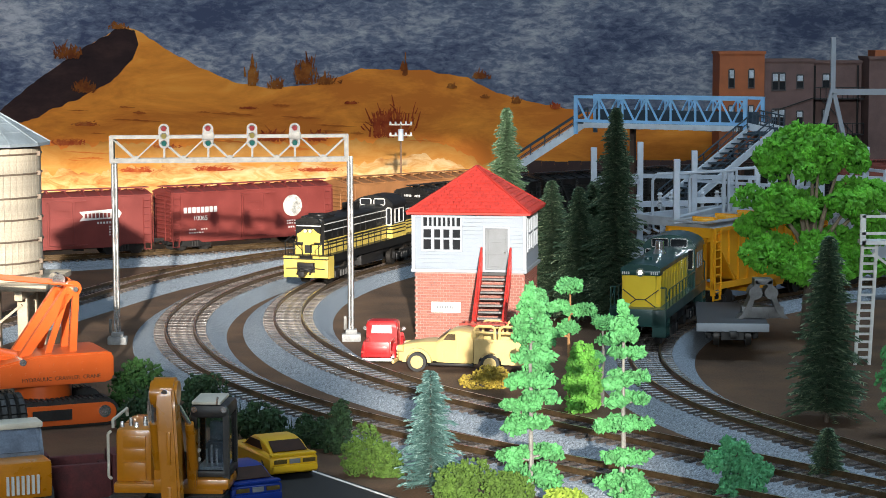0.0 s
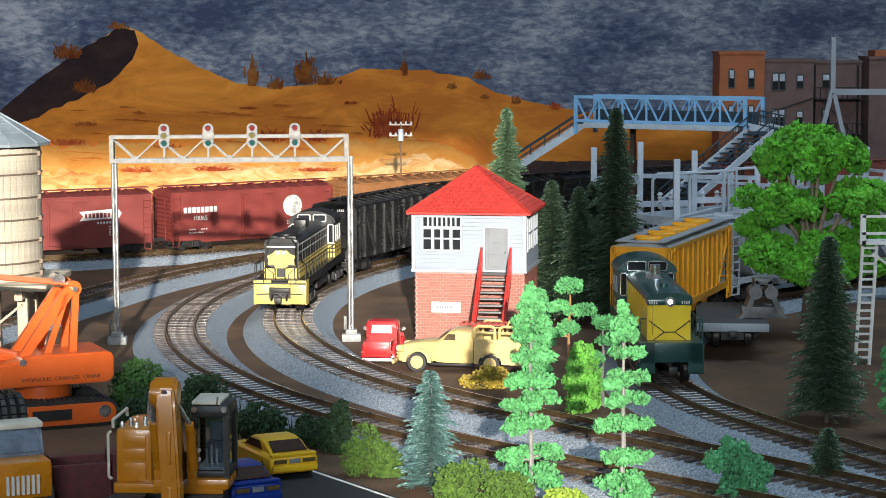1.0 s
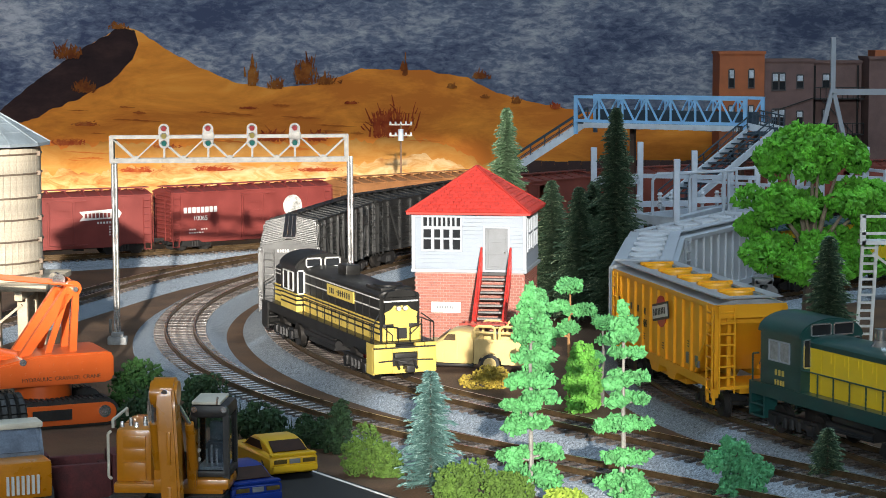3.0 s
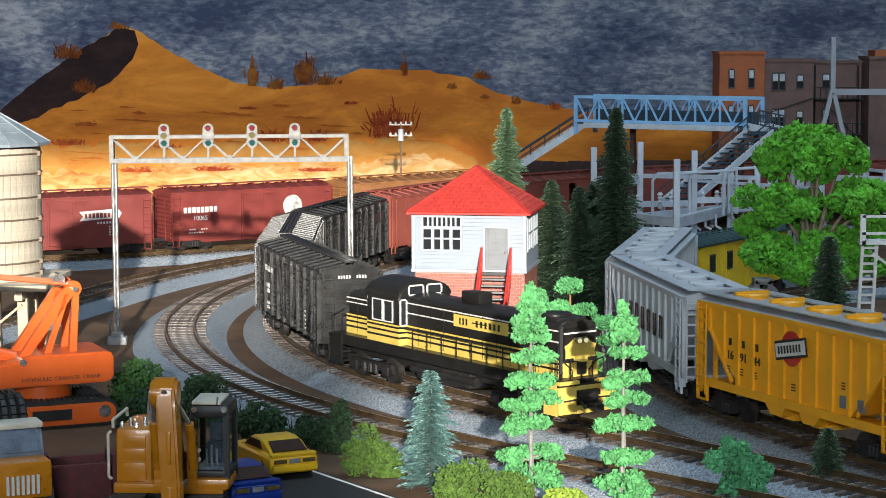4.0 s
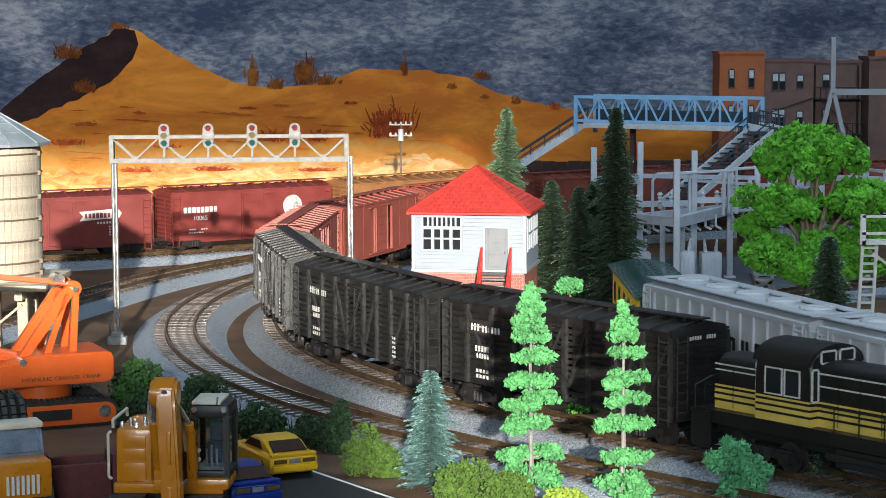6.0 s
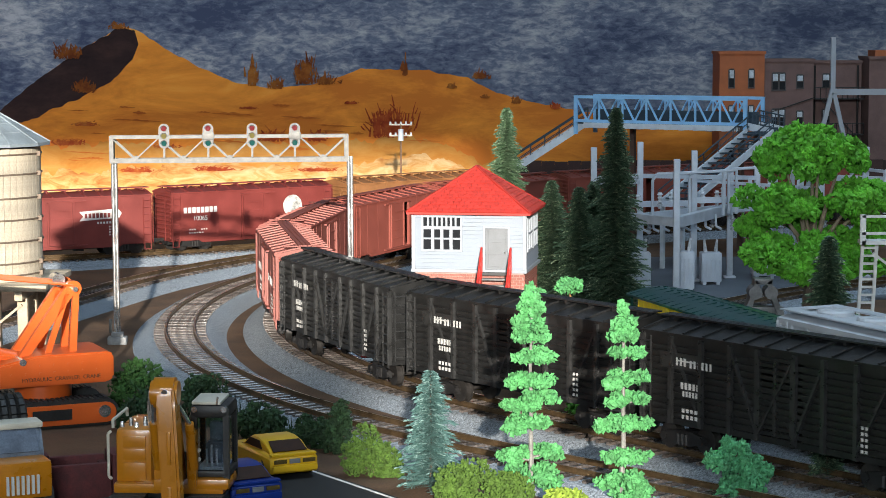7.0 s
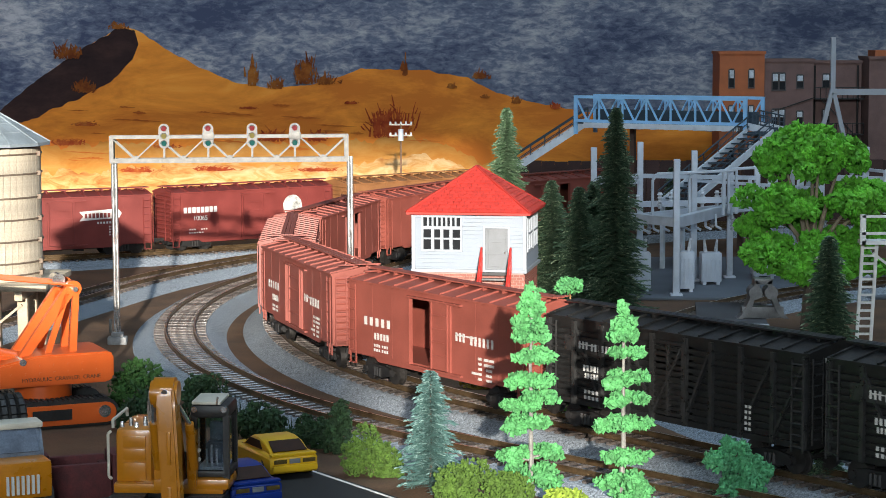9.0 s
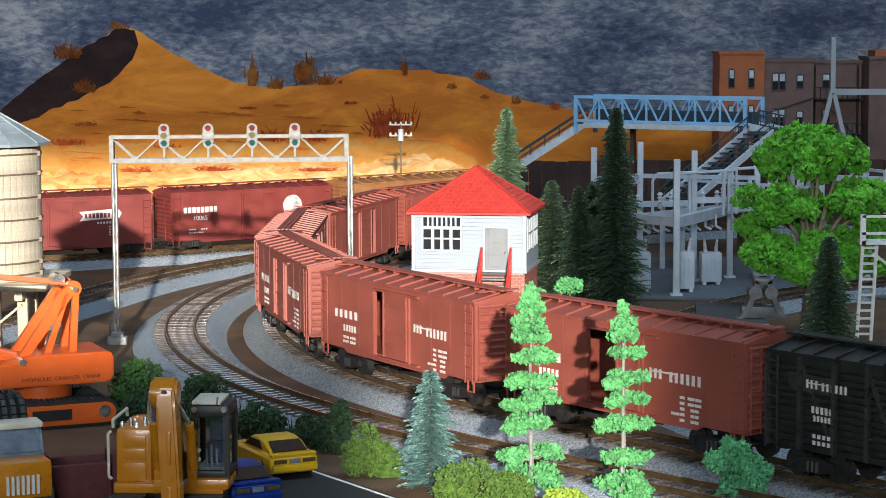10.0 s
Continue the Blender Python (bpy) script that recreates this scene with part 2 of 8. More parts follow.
# unseen wall behind the camera; its stepped opening is cut to shape the sunlight
WX0, WX1, WSILL, WTOP, WSTEP, WLOW = -900, 217, 604, 850, 98, 450
bm = bm_new()
bx(bm, -2500, WX0, -2100, -2000, -1000, 1400)
bx(bm, WX1, 2500, -2100, -2000, -1000, 1400)
bx(bm, WX0, WX1, -2100, -2000, -1000, WLOW)
bx(bm, WX0, WX1, -2100, -2000, WTOP, 1400)
bx(bm, WX0, WSTEP, -2100, -2000, WLOW, WSILL)
structure("wall_south", bm, WALLPAINT, "plain pale unseen wall with an opening cut to shape the sunlight")

# unseen fill light, added overhead to lift the shaded parts of the layout
lamp = thing("ceiling_light", "unseen flat white fill light panel added over the layout", "lamp", mmpose(480, 900, 1398))
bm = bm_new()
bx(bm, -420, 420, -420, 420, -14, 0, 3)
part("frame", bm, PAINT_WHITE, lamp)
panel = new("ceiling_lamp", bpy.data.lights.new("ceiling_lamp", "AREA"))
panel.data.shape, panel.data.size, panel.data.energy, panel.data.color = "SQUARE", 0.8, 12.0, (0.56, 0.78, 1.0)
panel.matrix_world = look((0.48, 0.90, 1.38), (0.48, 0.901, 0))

# fill lamp added in the unseen opening, standing in for the sky's light
sky_fill = new("window_daylight", bpy.data.lights.new("window_daylight", "AREA"))
sky_fill.data.shape, sky_fill.data.size, sky_fill.data.size_y = "RECTANGLE", (WX1 - WX0) * MM, 0.24
sky_fill.data.energy, sky_fill.data.color = 38.0, (0.80, 0.92, 1.0)
sky_fill.matrix_world = look(((WX0 + WX1) / 2 * MM, -2.05, 0.73), ((WX0 + WX1) / 2 * MM, 0, 0.5))

# printed backdrop: bluish mountains, with an orange dune and shrubs printed on it
BD_Y, BD_K = 2050.0, 0.5437


def bd(px, py):
    return ((px - 784) * BD_K, 198.5 - BD_K * py)


def print_mat(name, c0, c1, c2, scale, stretch, dist=0.0, tilt=0.0, broad=0.55, sides=(1.0, 1.0), rows=(1.0, 1.0)):
    """Printed ink: dabs of three tones, broad patches, tone changing down the sheet, and a sideways light falloff
    painted into the ink.
    """
    m = bpy.data.materials.new(name)
    m.use_nodes = True
    nt = m.node_tree
    b = nt.nodes["Principled BSDF"]
    tc, mp = nt.nodes.new("ShaderNodeTexCoord"), nt.nodes.new("ShaderNodeMapping")
    mp.inputs["Rotation"].default_value = (0, radians(tilt), 0)
    mp.inputs["Scale"].default_value = (scale, scale, scale * stretch)
    nz = nt.nodes.new("ShaderNodeTexNoise")
    nz.inputs["Scale"].default_value, nz.inputs["Detail"].default_value, nz.inputs["Roughness"].default_value = 1.0, 8, 0.68
    nz.inputs["Distortion"].default_value = dist
    n2 = nt.nodes.new("ShaderNodeTexNoise")
    n2.inputs["Scale"].default_value, n2.inputs["Detail"].default_value = 0.12, 3
    rp = nt.nodes.new("ShaderNodeValToRGB")
    rp.color_ramp.elements.new(0.5)
    for k, (p, c) in enumerate(((0.3, c0), (0.5, c1), (0.74, c2))):
        rp.color_ramp.elements[k].position, rp.color_ramp.elements[k].color = p, (*c, 1)
    mx = nt.nodes.new("ShaderNodeMath")
    mx.operation = "MULTIPLY_ADD"
    mx.inputs[1].default_value, mx.inputs[2].default_value = 1.05, -0.025 - broad / 2
    ad = nt.nodes.new("ShaderNodeMath")
    ad.operation = "MULTIPLY_ADD"
    ad.inputs[1].default_value = broad
    nt.links.new(tc.outputs["Object"], mp.inputs[0])
    nt.links.new(mp.outputs[0], nz.inputs[0]), nt.links.new(mp.outputs[0], n2.inputs[0])
    nt.links.new(nz.outputs[0], mx.inputs[0])
    nt.links.new(n2.outputs[0], ad.inputs[0]), nt.links.new(mx.outputs[0], ad.inputs[2])
    nt.links.new(ad.outputs[0], rp.inputs[0])
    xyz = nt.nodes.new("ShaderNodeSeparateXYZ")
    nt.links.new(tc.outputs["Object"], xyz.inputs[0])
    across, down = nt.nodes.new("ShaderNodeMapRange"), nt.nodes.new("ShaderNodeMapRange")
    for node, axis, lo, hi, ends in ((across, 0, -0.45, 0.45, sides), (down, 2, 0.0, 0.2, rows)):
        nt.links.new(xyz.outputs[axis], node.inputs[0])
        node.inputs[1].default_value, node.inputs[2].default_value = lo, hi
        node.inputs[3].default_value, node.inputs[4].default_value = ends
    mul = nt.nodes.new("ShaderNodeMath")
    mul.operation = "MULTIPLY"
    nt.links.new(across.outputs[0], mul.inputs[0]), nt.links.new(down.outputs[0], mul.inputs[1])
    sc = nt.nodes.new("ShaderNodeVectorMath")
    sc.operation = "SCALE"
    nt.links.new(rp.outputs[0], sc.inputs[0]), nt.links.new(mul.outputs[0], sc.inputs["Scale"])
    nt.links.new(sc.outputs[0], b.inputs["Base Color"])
    b.inputs["Roughness"].default_value = 0.75
    b.inputs["Specular IOR Level"].default_value = 0.2
    return m


# left lighter, right darker: uneven light on the sheet painted into the ink
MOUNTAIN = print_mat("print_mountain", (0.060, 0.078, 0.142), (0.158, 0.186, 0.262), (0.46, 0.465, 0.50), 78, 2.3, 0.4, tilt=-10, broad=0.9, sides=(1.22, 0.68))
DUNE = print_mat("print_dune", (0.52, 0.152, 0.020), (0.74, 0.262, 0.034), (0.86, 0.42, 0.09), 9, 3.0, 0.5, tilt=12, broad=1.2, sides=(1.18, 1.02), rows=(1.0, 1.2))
DUNE_SHADE = print_mat("print_dune_shade", (0.022, 0.012, 0.014), (0.04, 0.02, 0.02), (0.075, 0.036, 0.03), 30, 2.0)
SHRUB = print_mat("print_shrub", (0.14, 0.03, 0.008), (0.26, 0.075, 0.012), (0.42, 0.16, 0.03), 120, 1.0)
SHRUB_RED = print_mat("print_shrub_red", (0.20, 0.02, 0.006), (0.36, 0.055, 0.012), (0.50, 0.14, 0.03), 120, 1.0)
STREAK = print_mat("print_rust_streak", (0.34, 0.075, 0.012), (0.46, 0.11, 0.016), (0.58, 0.18, 0.025), 40, 2.0)
# pale base band: printed sand with the bright pool of light painted in
SANDLIT = print_mat("print_pale_sand", (0.36, 0.115, 0.022), (0.54, 0.28, 0.09), (0.68, 0.48, 0.26), 46, 2.6, 0.8)

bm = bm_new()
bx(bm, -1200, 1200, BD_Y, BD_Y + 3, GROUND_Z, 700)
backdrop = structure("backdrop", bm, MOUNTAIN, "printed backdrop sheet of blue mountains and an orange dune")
RIDGE = [(-300, 330), (-100, 260), (0, 193), (60, 145), (130, 95), (215, 46), (238, 50), (300, 90), (360, 122), (420, 147), (470, 156), (540, 152), (600, 137), (640, 122), (700, 125), (760, 126), (830, 140), (880, 165), (950, 185), (1020, 197), (1150, 222), (1300, 242), (1568, 262), (2000, 290)]


def smooth_line(pts, step=8, jag=0.0):
    out = []
    for (x0, y0), (x1, y1) in zip(pts, pts[1:]):
        n = max(1, int(abs(x1 - x0) / step))
        for k in range(n):
            u = k / n
            x, y = x0 + (x1 - x0) * u, y0 + (y1 - y0) * u
            out.append((x, y + jag * noise.noise((x * 0.05, y * 0.05, 3.1)) + 0.5 * jag * noise.noise((x * 0.2, 1.7, y * 0.2))))
    out.append(pts[-1])
    return out


def printed(name, outline, material, depth):
    """A printed area of the sheet, as thin as ink."""
    b = bm_new()
    vs = [b.verts.new((bd(*p)[0], BD_Y - depth, bd(*p)[1])) for p in outline]
    b.faces.new(vs)
    bmesh.ops.triangulate(b, faces=b.faces)
    me = to_mesh(name, b, material, False)
    o = new(name, me)
    o.parent = backdrop
    return o


def printed_below(name, line, bottom, material, depth):
    b = bm_new()
    top = [b.verts.new((bd(*p)[0], BD_Y - depth, bd(*p)[1])) for p in line]
    low = [b.verts.new((bd(p[0], bottom)[0], BD_Y - depth, bd(p[0], bottom)[1])) for p in line]
    for k in range(len(top) - 1):
        b.faces.new((top[k], top[k + 1], low[k + 1], low[k]))
    o = new(name, to_mesh(name, b, material, False))
    o.parent = backdrop
    return o


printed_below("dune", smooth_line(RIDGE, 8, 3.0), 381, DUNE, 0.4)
printed("dune_shade", smooth_line([(-100, 262), (0, 193), (60, 145), (130, 95), (212, 47), (240, 52), (246, 80), (235, 105), (195, 145), (120, 180), (60, 207), (0, 222), (-100, 262)], 6, 5.0)[:-1], DUNE_SHADE, 0.8)
SAND_MID = print_mat("print_orange_sand", (0.42, 0.14, 0.02), (0.54, 0.22, 0.038), (0.62, 0.31, 0.08), 26, 2.2, 0.4)
printed_below("orange_sand", smooth_line([(-200, 262), (90, 258), (200, 250), (300, 262), (420, 246), (520, 256), (640, 250), (720, 240), (800, 262), (860, 290), (930, 330)], 5, 12.0), 381, SAND_MID, 0.8)
printed_below("pale_sand", smooth_line([(-200, 310), (90, 300), (180, 304), (260, 292), (380, 290), (470, 296), (560, 288), (640, 294), (720, 272), (790, 284), (850, 310), (930, 345)], 5, 12.0), 381, SANDLIT, 1.2)
rs = random.Random(5)
for sx, sy, sw, sh in ((210, 45, 18, 12), (150, 150, 20, 26), (120, 88, 28, 30), (447, 130, 11, 44), (490, 146, 16, 22), (540, 124, 22, 52), (575, 140, 22, 20), (717, 122, 6, 26), (690, 215, 44, 60), (800, 153, 9, 9), (850, 132, 14, 18), (915, 178, 9, 14), (985, 188, 9, 14), (480, 240, 26, 22), (560, 240, 20, 22), (440, 190, 16, 5), (620, 182, 14, 5), (150, 218, 24, 8), (860, 172, 8, 6), (290, 258, 26, 8), (380, 298, 40, 10), (120, 250, 34, 12), (240, 300, 40, 9), (560, 300, 40, 8)):
    b = bm_new()
    for k in range(int(34 + sw * 3.2)):
        x0 = sx + rs.gauss(0, sw * 0.40)
        y0 = sy + sh * 0.5 - abs(rs.gauss(0, sh * 0.30))
        x1, y1 = x0 + rs.uniform(-0.5, 0.5) * sw * 0.6, y0 - rs.uniform(0.12, 0.5) * sh
        w = rs.uniform(0.7, 2.2)
        b.faces.new([b.verts.new((bd(*p)[0], BD_Y - 1.6 - 0.004 * k, bd(*p)[1])) for p in ((x0 - w, y0), (x0 + w, y0 + w * 0.5), (x1 + w * 0.4, y1), (x1 - w * 0.6, y1 + w * 0.4))])
    o = new("shrub", to_mesh("shrub", b, SHRUB_RED if sy > 180 else SHRUB, False))
    o.parent = backdrop
for k in range(26):
    sx, sy = rs.uniform(120, 900), rs.uniform(176, 285)
    if sy < 150 + abs(sx - 480) * 0.08:
        continue
    w, h = rs.uniform(8, 46), rs.uniform(1.5, 5)
    b = bm_new()
    top = [(sx + w * (u / 5 - 1), sy - h * rs.uniform(0.2, 1.0) * math.sin(math.pi * (u + 0.3) / 10.6) + w * 0.05 * u / 5) for u in range(11)]
    low = [(sx + w * (u / 5 - 1), sy + h * rs.uniform(0.1, 0.6) * math.sin(math.pi * (u + 0.3) / 10.6) + w * 0.05 * u / 5) for u in range(11)]
    vs = [[b.verts.new((bd(*p)[0], BD_Y - 1.45 - 0.004 * k, bd(*p)[1])) for p in line] for line in (top, low)]
    for u in range(10):
        b.faces.new((vs[0][u], vs[0][u + 1], vs[1][u + 1], vs[1][u]))
    o = new("sand_streak", to_mesh("sand_streak", b, STREAK, False))
    o.parent = backdrop


# ---- tracks ----
class Path:
    """A straight that runs on from the end of an arc; s = 0 where they meet, s grows towards the viewer. Behind the arc a second straight."""

    def __init__(self, cx, cy, r, heading, arc):
        self.c, self.r, self.h, self.arc = Vector((cx, cy)), r, radians(heading), arc
        self.p0 = self.spot(0)

    def spot(self, s):
        h = self.h + s / self.r
        return self.c + self.r * Vector((math.sin(h), -math.cos(h)))

    def at(self, s):
        if s >= 0:
            return self.p0 + s * Vector((math.cos(self.h), math.sin(self.h)))
        if s >= -self.arc:
            return self.spot(s)
        h = self.h - self.arc / self.r
        return self.spot(-self.arc) + (s + self.arc) * Vector((math.cos(h), math.sin(h)))

    def rest(self, front, length):
        """The pose of a vehicle whose front end is at s = front."""
        a, b = self.at(front - length * 0.2), self.at(front - length * 0.8)
        mid, d = (a + b) / 2, a - b
        return mmpose(mid.x, mid.y, 0, 0, 0, math.degrees(math.atan2(d.y, d.x)))


LINE_A = Path(449, 1287, 605.8, -46.7, 1290)
LINE_B = Path(480.7, 1307.1, 575.7, -51.7, 1900)
LINE_C = Path(522.6, 1079.6, 417.3, -65.5, 600)
LINE_D = Path(365, 1260, 608, -105, 900)
LINE_S = Path(-813.6, 2676.8, -1200, -154, 900)
LINE_S_FRONT = -79


def ribbon(bm, path, s0, s1, profile, step=12):
    """A cross-section (offset, z) swept along a line."""
    prev = None
    n = int((s1 - s0) / step)
    for k in range(n + 1):
        s = s0 + (s1 - s0) * k / n
        p, q = path.at(s), path.at(s + 1)
        d = (q - p).normalized()
        nrm = Vector((-d.y, d.x))
        ring = [bm.verts.new((*(p + nrm * o), z)) for o, z in profile]
        if prev:
            for i in range(len(ring) - 1):
                bm.faces.new((prev[i], ring[i], ring[i + 1], prev[i + 1]))
        prev = ring


bm = bx(bm_new(), -1.15, 1.15, -15, 15, -5.2, -2.3)
bmesh.ops.bevel(bm, geom=[e for e in bm.edges if min(v.co.z for v in e.verts) > -3], offset=0.32, segments=1, affect="EDGES")
TIE_MESH = to_mesh("tie", bm, TIE, False)


def track(name, path, s0, s1, label):
    t = thing(name, label, "track", kind="structure")
    b = bm_new()
    ribbon(b, path, s0, s1, [(-27, GROUND_Z), (-24.5, -8.2), (-18.5, -4.1), (-16, -3.6), (16, -3.6), (18.5, -4.1), (24.5, -8.2), (27, GROUND_Z)], 6)
    for v in b.verts:
        if v.co.z > GROUND_Z + 0.1:
            v.co += Vector((noise.noise(v.co * 0.25), noise.noise(v.co * 0.25 + Vector((9, 0, 0))), 0.25 * noise.noise(v.co * 0.3))) * 0.9
    bed = part("roadbed", b, BALLAST, t, "grey gravel ballast shoulder")
    bed["kind"] = "stuff"
    for o in (-8.25, 8.25):
        b = bm_new()
        ribbon(b, path, s0, s1, [(o - 0.35, 0), (o - 0.35, -0.5), (o - 0.15, -0.8), (o - 0.15, -2.0), (o - 0.65, -2.4), (o + 0.65, -2.4), (o + 0.15, -2.0), (o + 0.15, -0.8), (o + 0.35, -0.5), (o + 0.35, 0), (o - 0.35, 0)], 6)
        r = part("rail", b, [RAIL, RAILTOP], t, smooth=False)
        for i, p in enumerate(r.data.polygons):
            if p.center.z > -0.00001:
                p.material_index = 1
    rr = random.Random(name)
    s = s0
    while s < s1:
        p, q = path.at(s), path.at(s + 1)
        d = q - p
        o = new("tie", TIE_MESH)
        o.parent = t
        o.matrix_basis = mmpose(p.x, p.y, rr.uniform(-0.1, 0.1), 0, 0, math.degrees(math.atan2(d.y, d.x)) + rr.uniform(-1.2, 1.2))
        s += 6.6 if s > -1100 else 13.2
    return t




# ---- rolling stock ----
def truck(parent, x, label="black sprung freight truck with steel wheels"):
    b = bm_new()
    for sy in (-1, 1):
        y = sy * 11.5
        slab(b, [(x - 12.5, y, 4.2), (x - 11, y, 7.4), (x - 4, y, 8.6), (x + 4, y, 8.6), (x + 11, y, 7.4), (x + 12.5, y, 4.2), (x + 9.5, y, 4.0), (x + 4, y, 2.6), (x - 4, y, 2.6), (x - 9.5, y, 4.0)], (0, sy * 1.6, 0))
        for k in (-2.2, 0, 2.2):
            cyl(b, (x + k, y + sy * 1.6, 3.2), (x + k, y + sy * 1.6, 7.4), 1.0, n=7)
        for k in (-10.3, 10.3):
            cyl(b, (x + k, y, 5.6), (x + k, y + sy * 2.6, 5.6), 1.7, n=8)
    bx(b, x - 3, x + 3, -11.5, 11.5, 4.5, 8.5)
    t = part("truck", b, BLACKPL, parent, label)
    for k in (-10.3, 10.3):
        w = bm_new()
        for sy in (-1, 1):
            cyl(w, (x + k, sy * 7.4, 5.4), (x + k, sy * 10.2, 5.4), 5.4, n=18)
            cyl(w, (x + k, sy * 7.0, 5.4), (x + k, sy * 7.5, 5.4), 6.2, n=18)
        cyl(w, (x + k, -11, 5.4), (x + k, 11, 5.4), 0.9, n=8)
        part("wheelset", w, WHEEL, t)
    return t


def coupler(parent, x, way):
    b = bm_new()
    bx(b, min(x, x + way * 6), max(x, x + way * 6), -1.3, 1.3, 7.5, 9.6)
    bx(b, min(x + way * 5, x + way * 9), max(x + way * 5, x + way * 9), -2.2, 2.0, 6.8, 10.2, 0.6)
    return part("coupler", b, BLACKPL, parent)


def ladder(b, x0, x1, y, z0, z1, n, r=0.35):
    for x in (x0, x1):
        cyl(b, (x, y, z0), (x, y, z1), r, n=5)
    for k in range(n):
        z = z0 + (z1 - z0) * (k + 0.5) / n
        cyl(b, (x0, y, z), (x1, y, z), r, n=5)


def ladder_end(b, x, y0, y1, z0, z1, n, r=0.35):
    for k in range(n):
        z = z0 + (z1 - z0) * (k + 0.5) / n
        cyl(b, (x, y0, z), (x, y1, z), r, n=5)
    for y in (y0, y1):
        cyl(b, (x, y, z0), (x, y, z1), r, n=5)


def roof_panels(b, L, W, ze, zp, n=11, rib=0.8):
    """A low gabled sheet roof with raised seams."""
    h, w = L / 2 + 0.6, W / 2 + 0.8
    slab(b, [(-h, -w, ze - 0.9), (-h, -w, ze), (-h, 0, zp), (-h, w, ze), (-h, w, ze - 0.9)], (2 * h, 0, 0))
    for k in range(n + 1):
        x = -h + 2 + (2 * h - 4) * k / n
        for s in (-1, 1):
            beam(b, (x, s * 2, zp + 0.1), (x, s * (w - 0.3), ze + 0.35), rib, rib)


def boxcar(name, label, paint, L=148, W=32, zs=6.3, ze=44.5, zp=47.6, door=None, group="", d0=-9.5, d1=9.5):
    car = thing(name, label, "freight car", group=group)
    h, w = L / 2, W / 2
    b = bm_new()
    # shell with door openings cut through both sides
    left = d0 if door is None else d0 + door
    for sy in (-1, 1):
        ya, yb = sorted((sy * w, sy * (w - 0.9)))
        bx(b, -h, d0, ya, yb, zs + 2.2, ze)
        bx(b, d1, h, ya, yb, zs + 2.2, ze)
        bx(b, d0, d1, ya, yb, ze - 3.2, ze)
        # sill with the usual deeper middle
        slab(b, [(-h + 22, ya, zs + 2.4), (-h + 26, ya, zs), (h - 26, ya, zs), (h - 22, ya, zs + 2.4)], (0, yb - ya, 0))
    bx(b, -h, h, -w + 0.9, w - 0.9, zs + 1.6, zs + 3.4)
    for sx in (-1, 1):
        xa, xb = sorted((sx * h, sx * (h - 0.9)))
        slab(b, [(xa, -w + 0.9, zs + 2.2), (xa, w - 0.9, zs + 2.2), (xa, w - 0.9, ze), (xa, 0, zp - 0.4), (xa, -w + 0.9, ze)], (xb - xa, 0, 0))
    body = part("body", b, paint, car)
    for sx in (-1, 1):
        b = bm_new()
        for k in range(11):
            z = zs + 4.5 + k * (ze - zs - 7) / 10
            cyl(b, (sx * h, -w + 1.5, z), (sx * h, w - 1.5, z), 0.95, n=6)
        part("corrugation", b, paint, body)
    b = bm_new()
    for sy in (-1, 1):
        for k in (2, 4, 6):
            for q in (-1, 1):
                x = q * (d1 + 3 + (h - d1 - 4) * k / 6.3)
                bx(b, x - 0.12, x + 0.12, *sorted((sy * w, sy * (w + 0.1))), zs + 3, ze - 0.8)
    part("panel_seam", b, paint, body)
    b = bm_new()
    roof_panels(b, L, W, ze, zp)
    part("roof", b, paint, car)
    b = bm_new()
    for y in (-2.4, 0, 2.4):
        bx(b, -h - 2.2, h + 2.2, y - 1.0, y + 1.0, zp + 1.0, zp + 1.7)
    for sx in (-1, 1):
        bx(b, sx * (h - 6) - 1, sx * (h - 6) + 1, -11, 11, zp + 0.1, zp + 0.8)
    for k in range(10):
        x = -h + 6 + (L - 12) * k / 9
        bx(b, x - 0.5, x + 0.5, -3.2, 3.2, zp - 0.6, zp + 1.0)
    part("roof_walk", b, paint, car)
    for sy in (-1, 1):
        b = bm_new()
        ya, yb = sorted((sy * (w + 0.15), sy * (w + 1.1)))
        bx(b, left, d1, ya, yb, zs + 3.2, ze - 3.6)
        leaf_door = part("door", b, paint, car)
        for k in range(1, 5):
            z = zs + 3.2 + (ze - zs - 6.8) * k / 5
            part("door_rib", bx(bm_new(), left + 0.6, d1 - 0.6, *sorted((sy * (w + 1.05), sy * (w + 1.5))), z - 0.35, z + 0.35), paint, leaf_door)
        for x in (left + 0.6, d1 - 0.6):
            part("door_stile", bx(bm_new(), x - 0.5, x + 0.5, *sorted((sy * (w + 1.05), sy * (w + 1.7))), zs + 3.2, ze - 3.6), paint, leaf_door)
        b = bm_new()
        for z in (ze - 3.4, zs + 2.4):
            bx(b, d0 - 2, d1 + 10, *sorted((sy * w, sy * (w + 1.6))), z - 0.45, z + 0.45)
        for x in (d0 - 0.8, d1 + 0.8):
            bx(b, x - 0.6, x + 0.6, *sorted((sy * w, sy * (w + 1.0))), zs + 2.4, ze - 3.4)
        part("door_track", b, paint, car)
        for sx in (-1, 1):
            b = bm_new()
            ladder(b, sx * (h - 1.0), sx * (h - 7.0), sy * (w + 0.8), zs + 1, ze - 2, 7)
            bx(b, min(sx * (h - 1), sx * (h - 6)), max(sx * (h - 1), sx * (h - 6)), sy * w - 0.4, sy * w + 0.4, zs - 3.0, zs - 2.4)
            for x in (h - 1, h - 6):
                bx(b, sx * x - 0.3, sx * x + 0.3, sy * w - 0.4, sy * w + 0.4, zs - 3.0, zs + 2.5)
            part("ladder", b, paint, car)
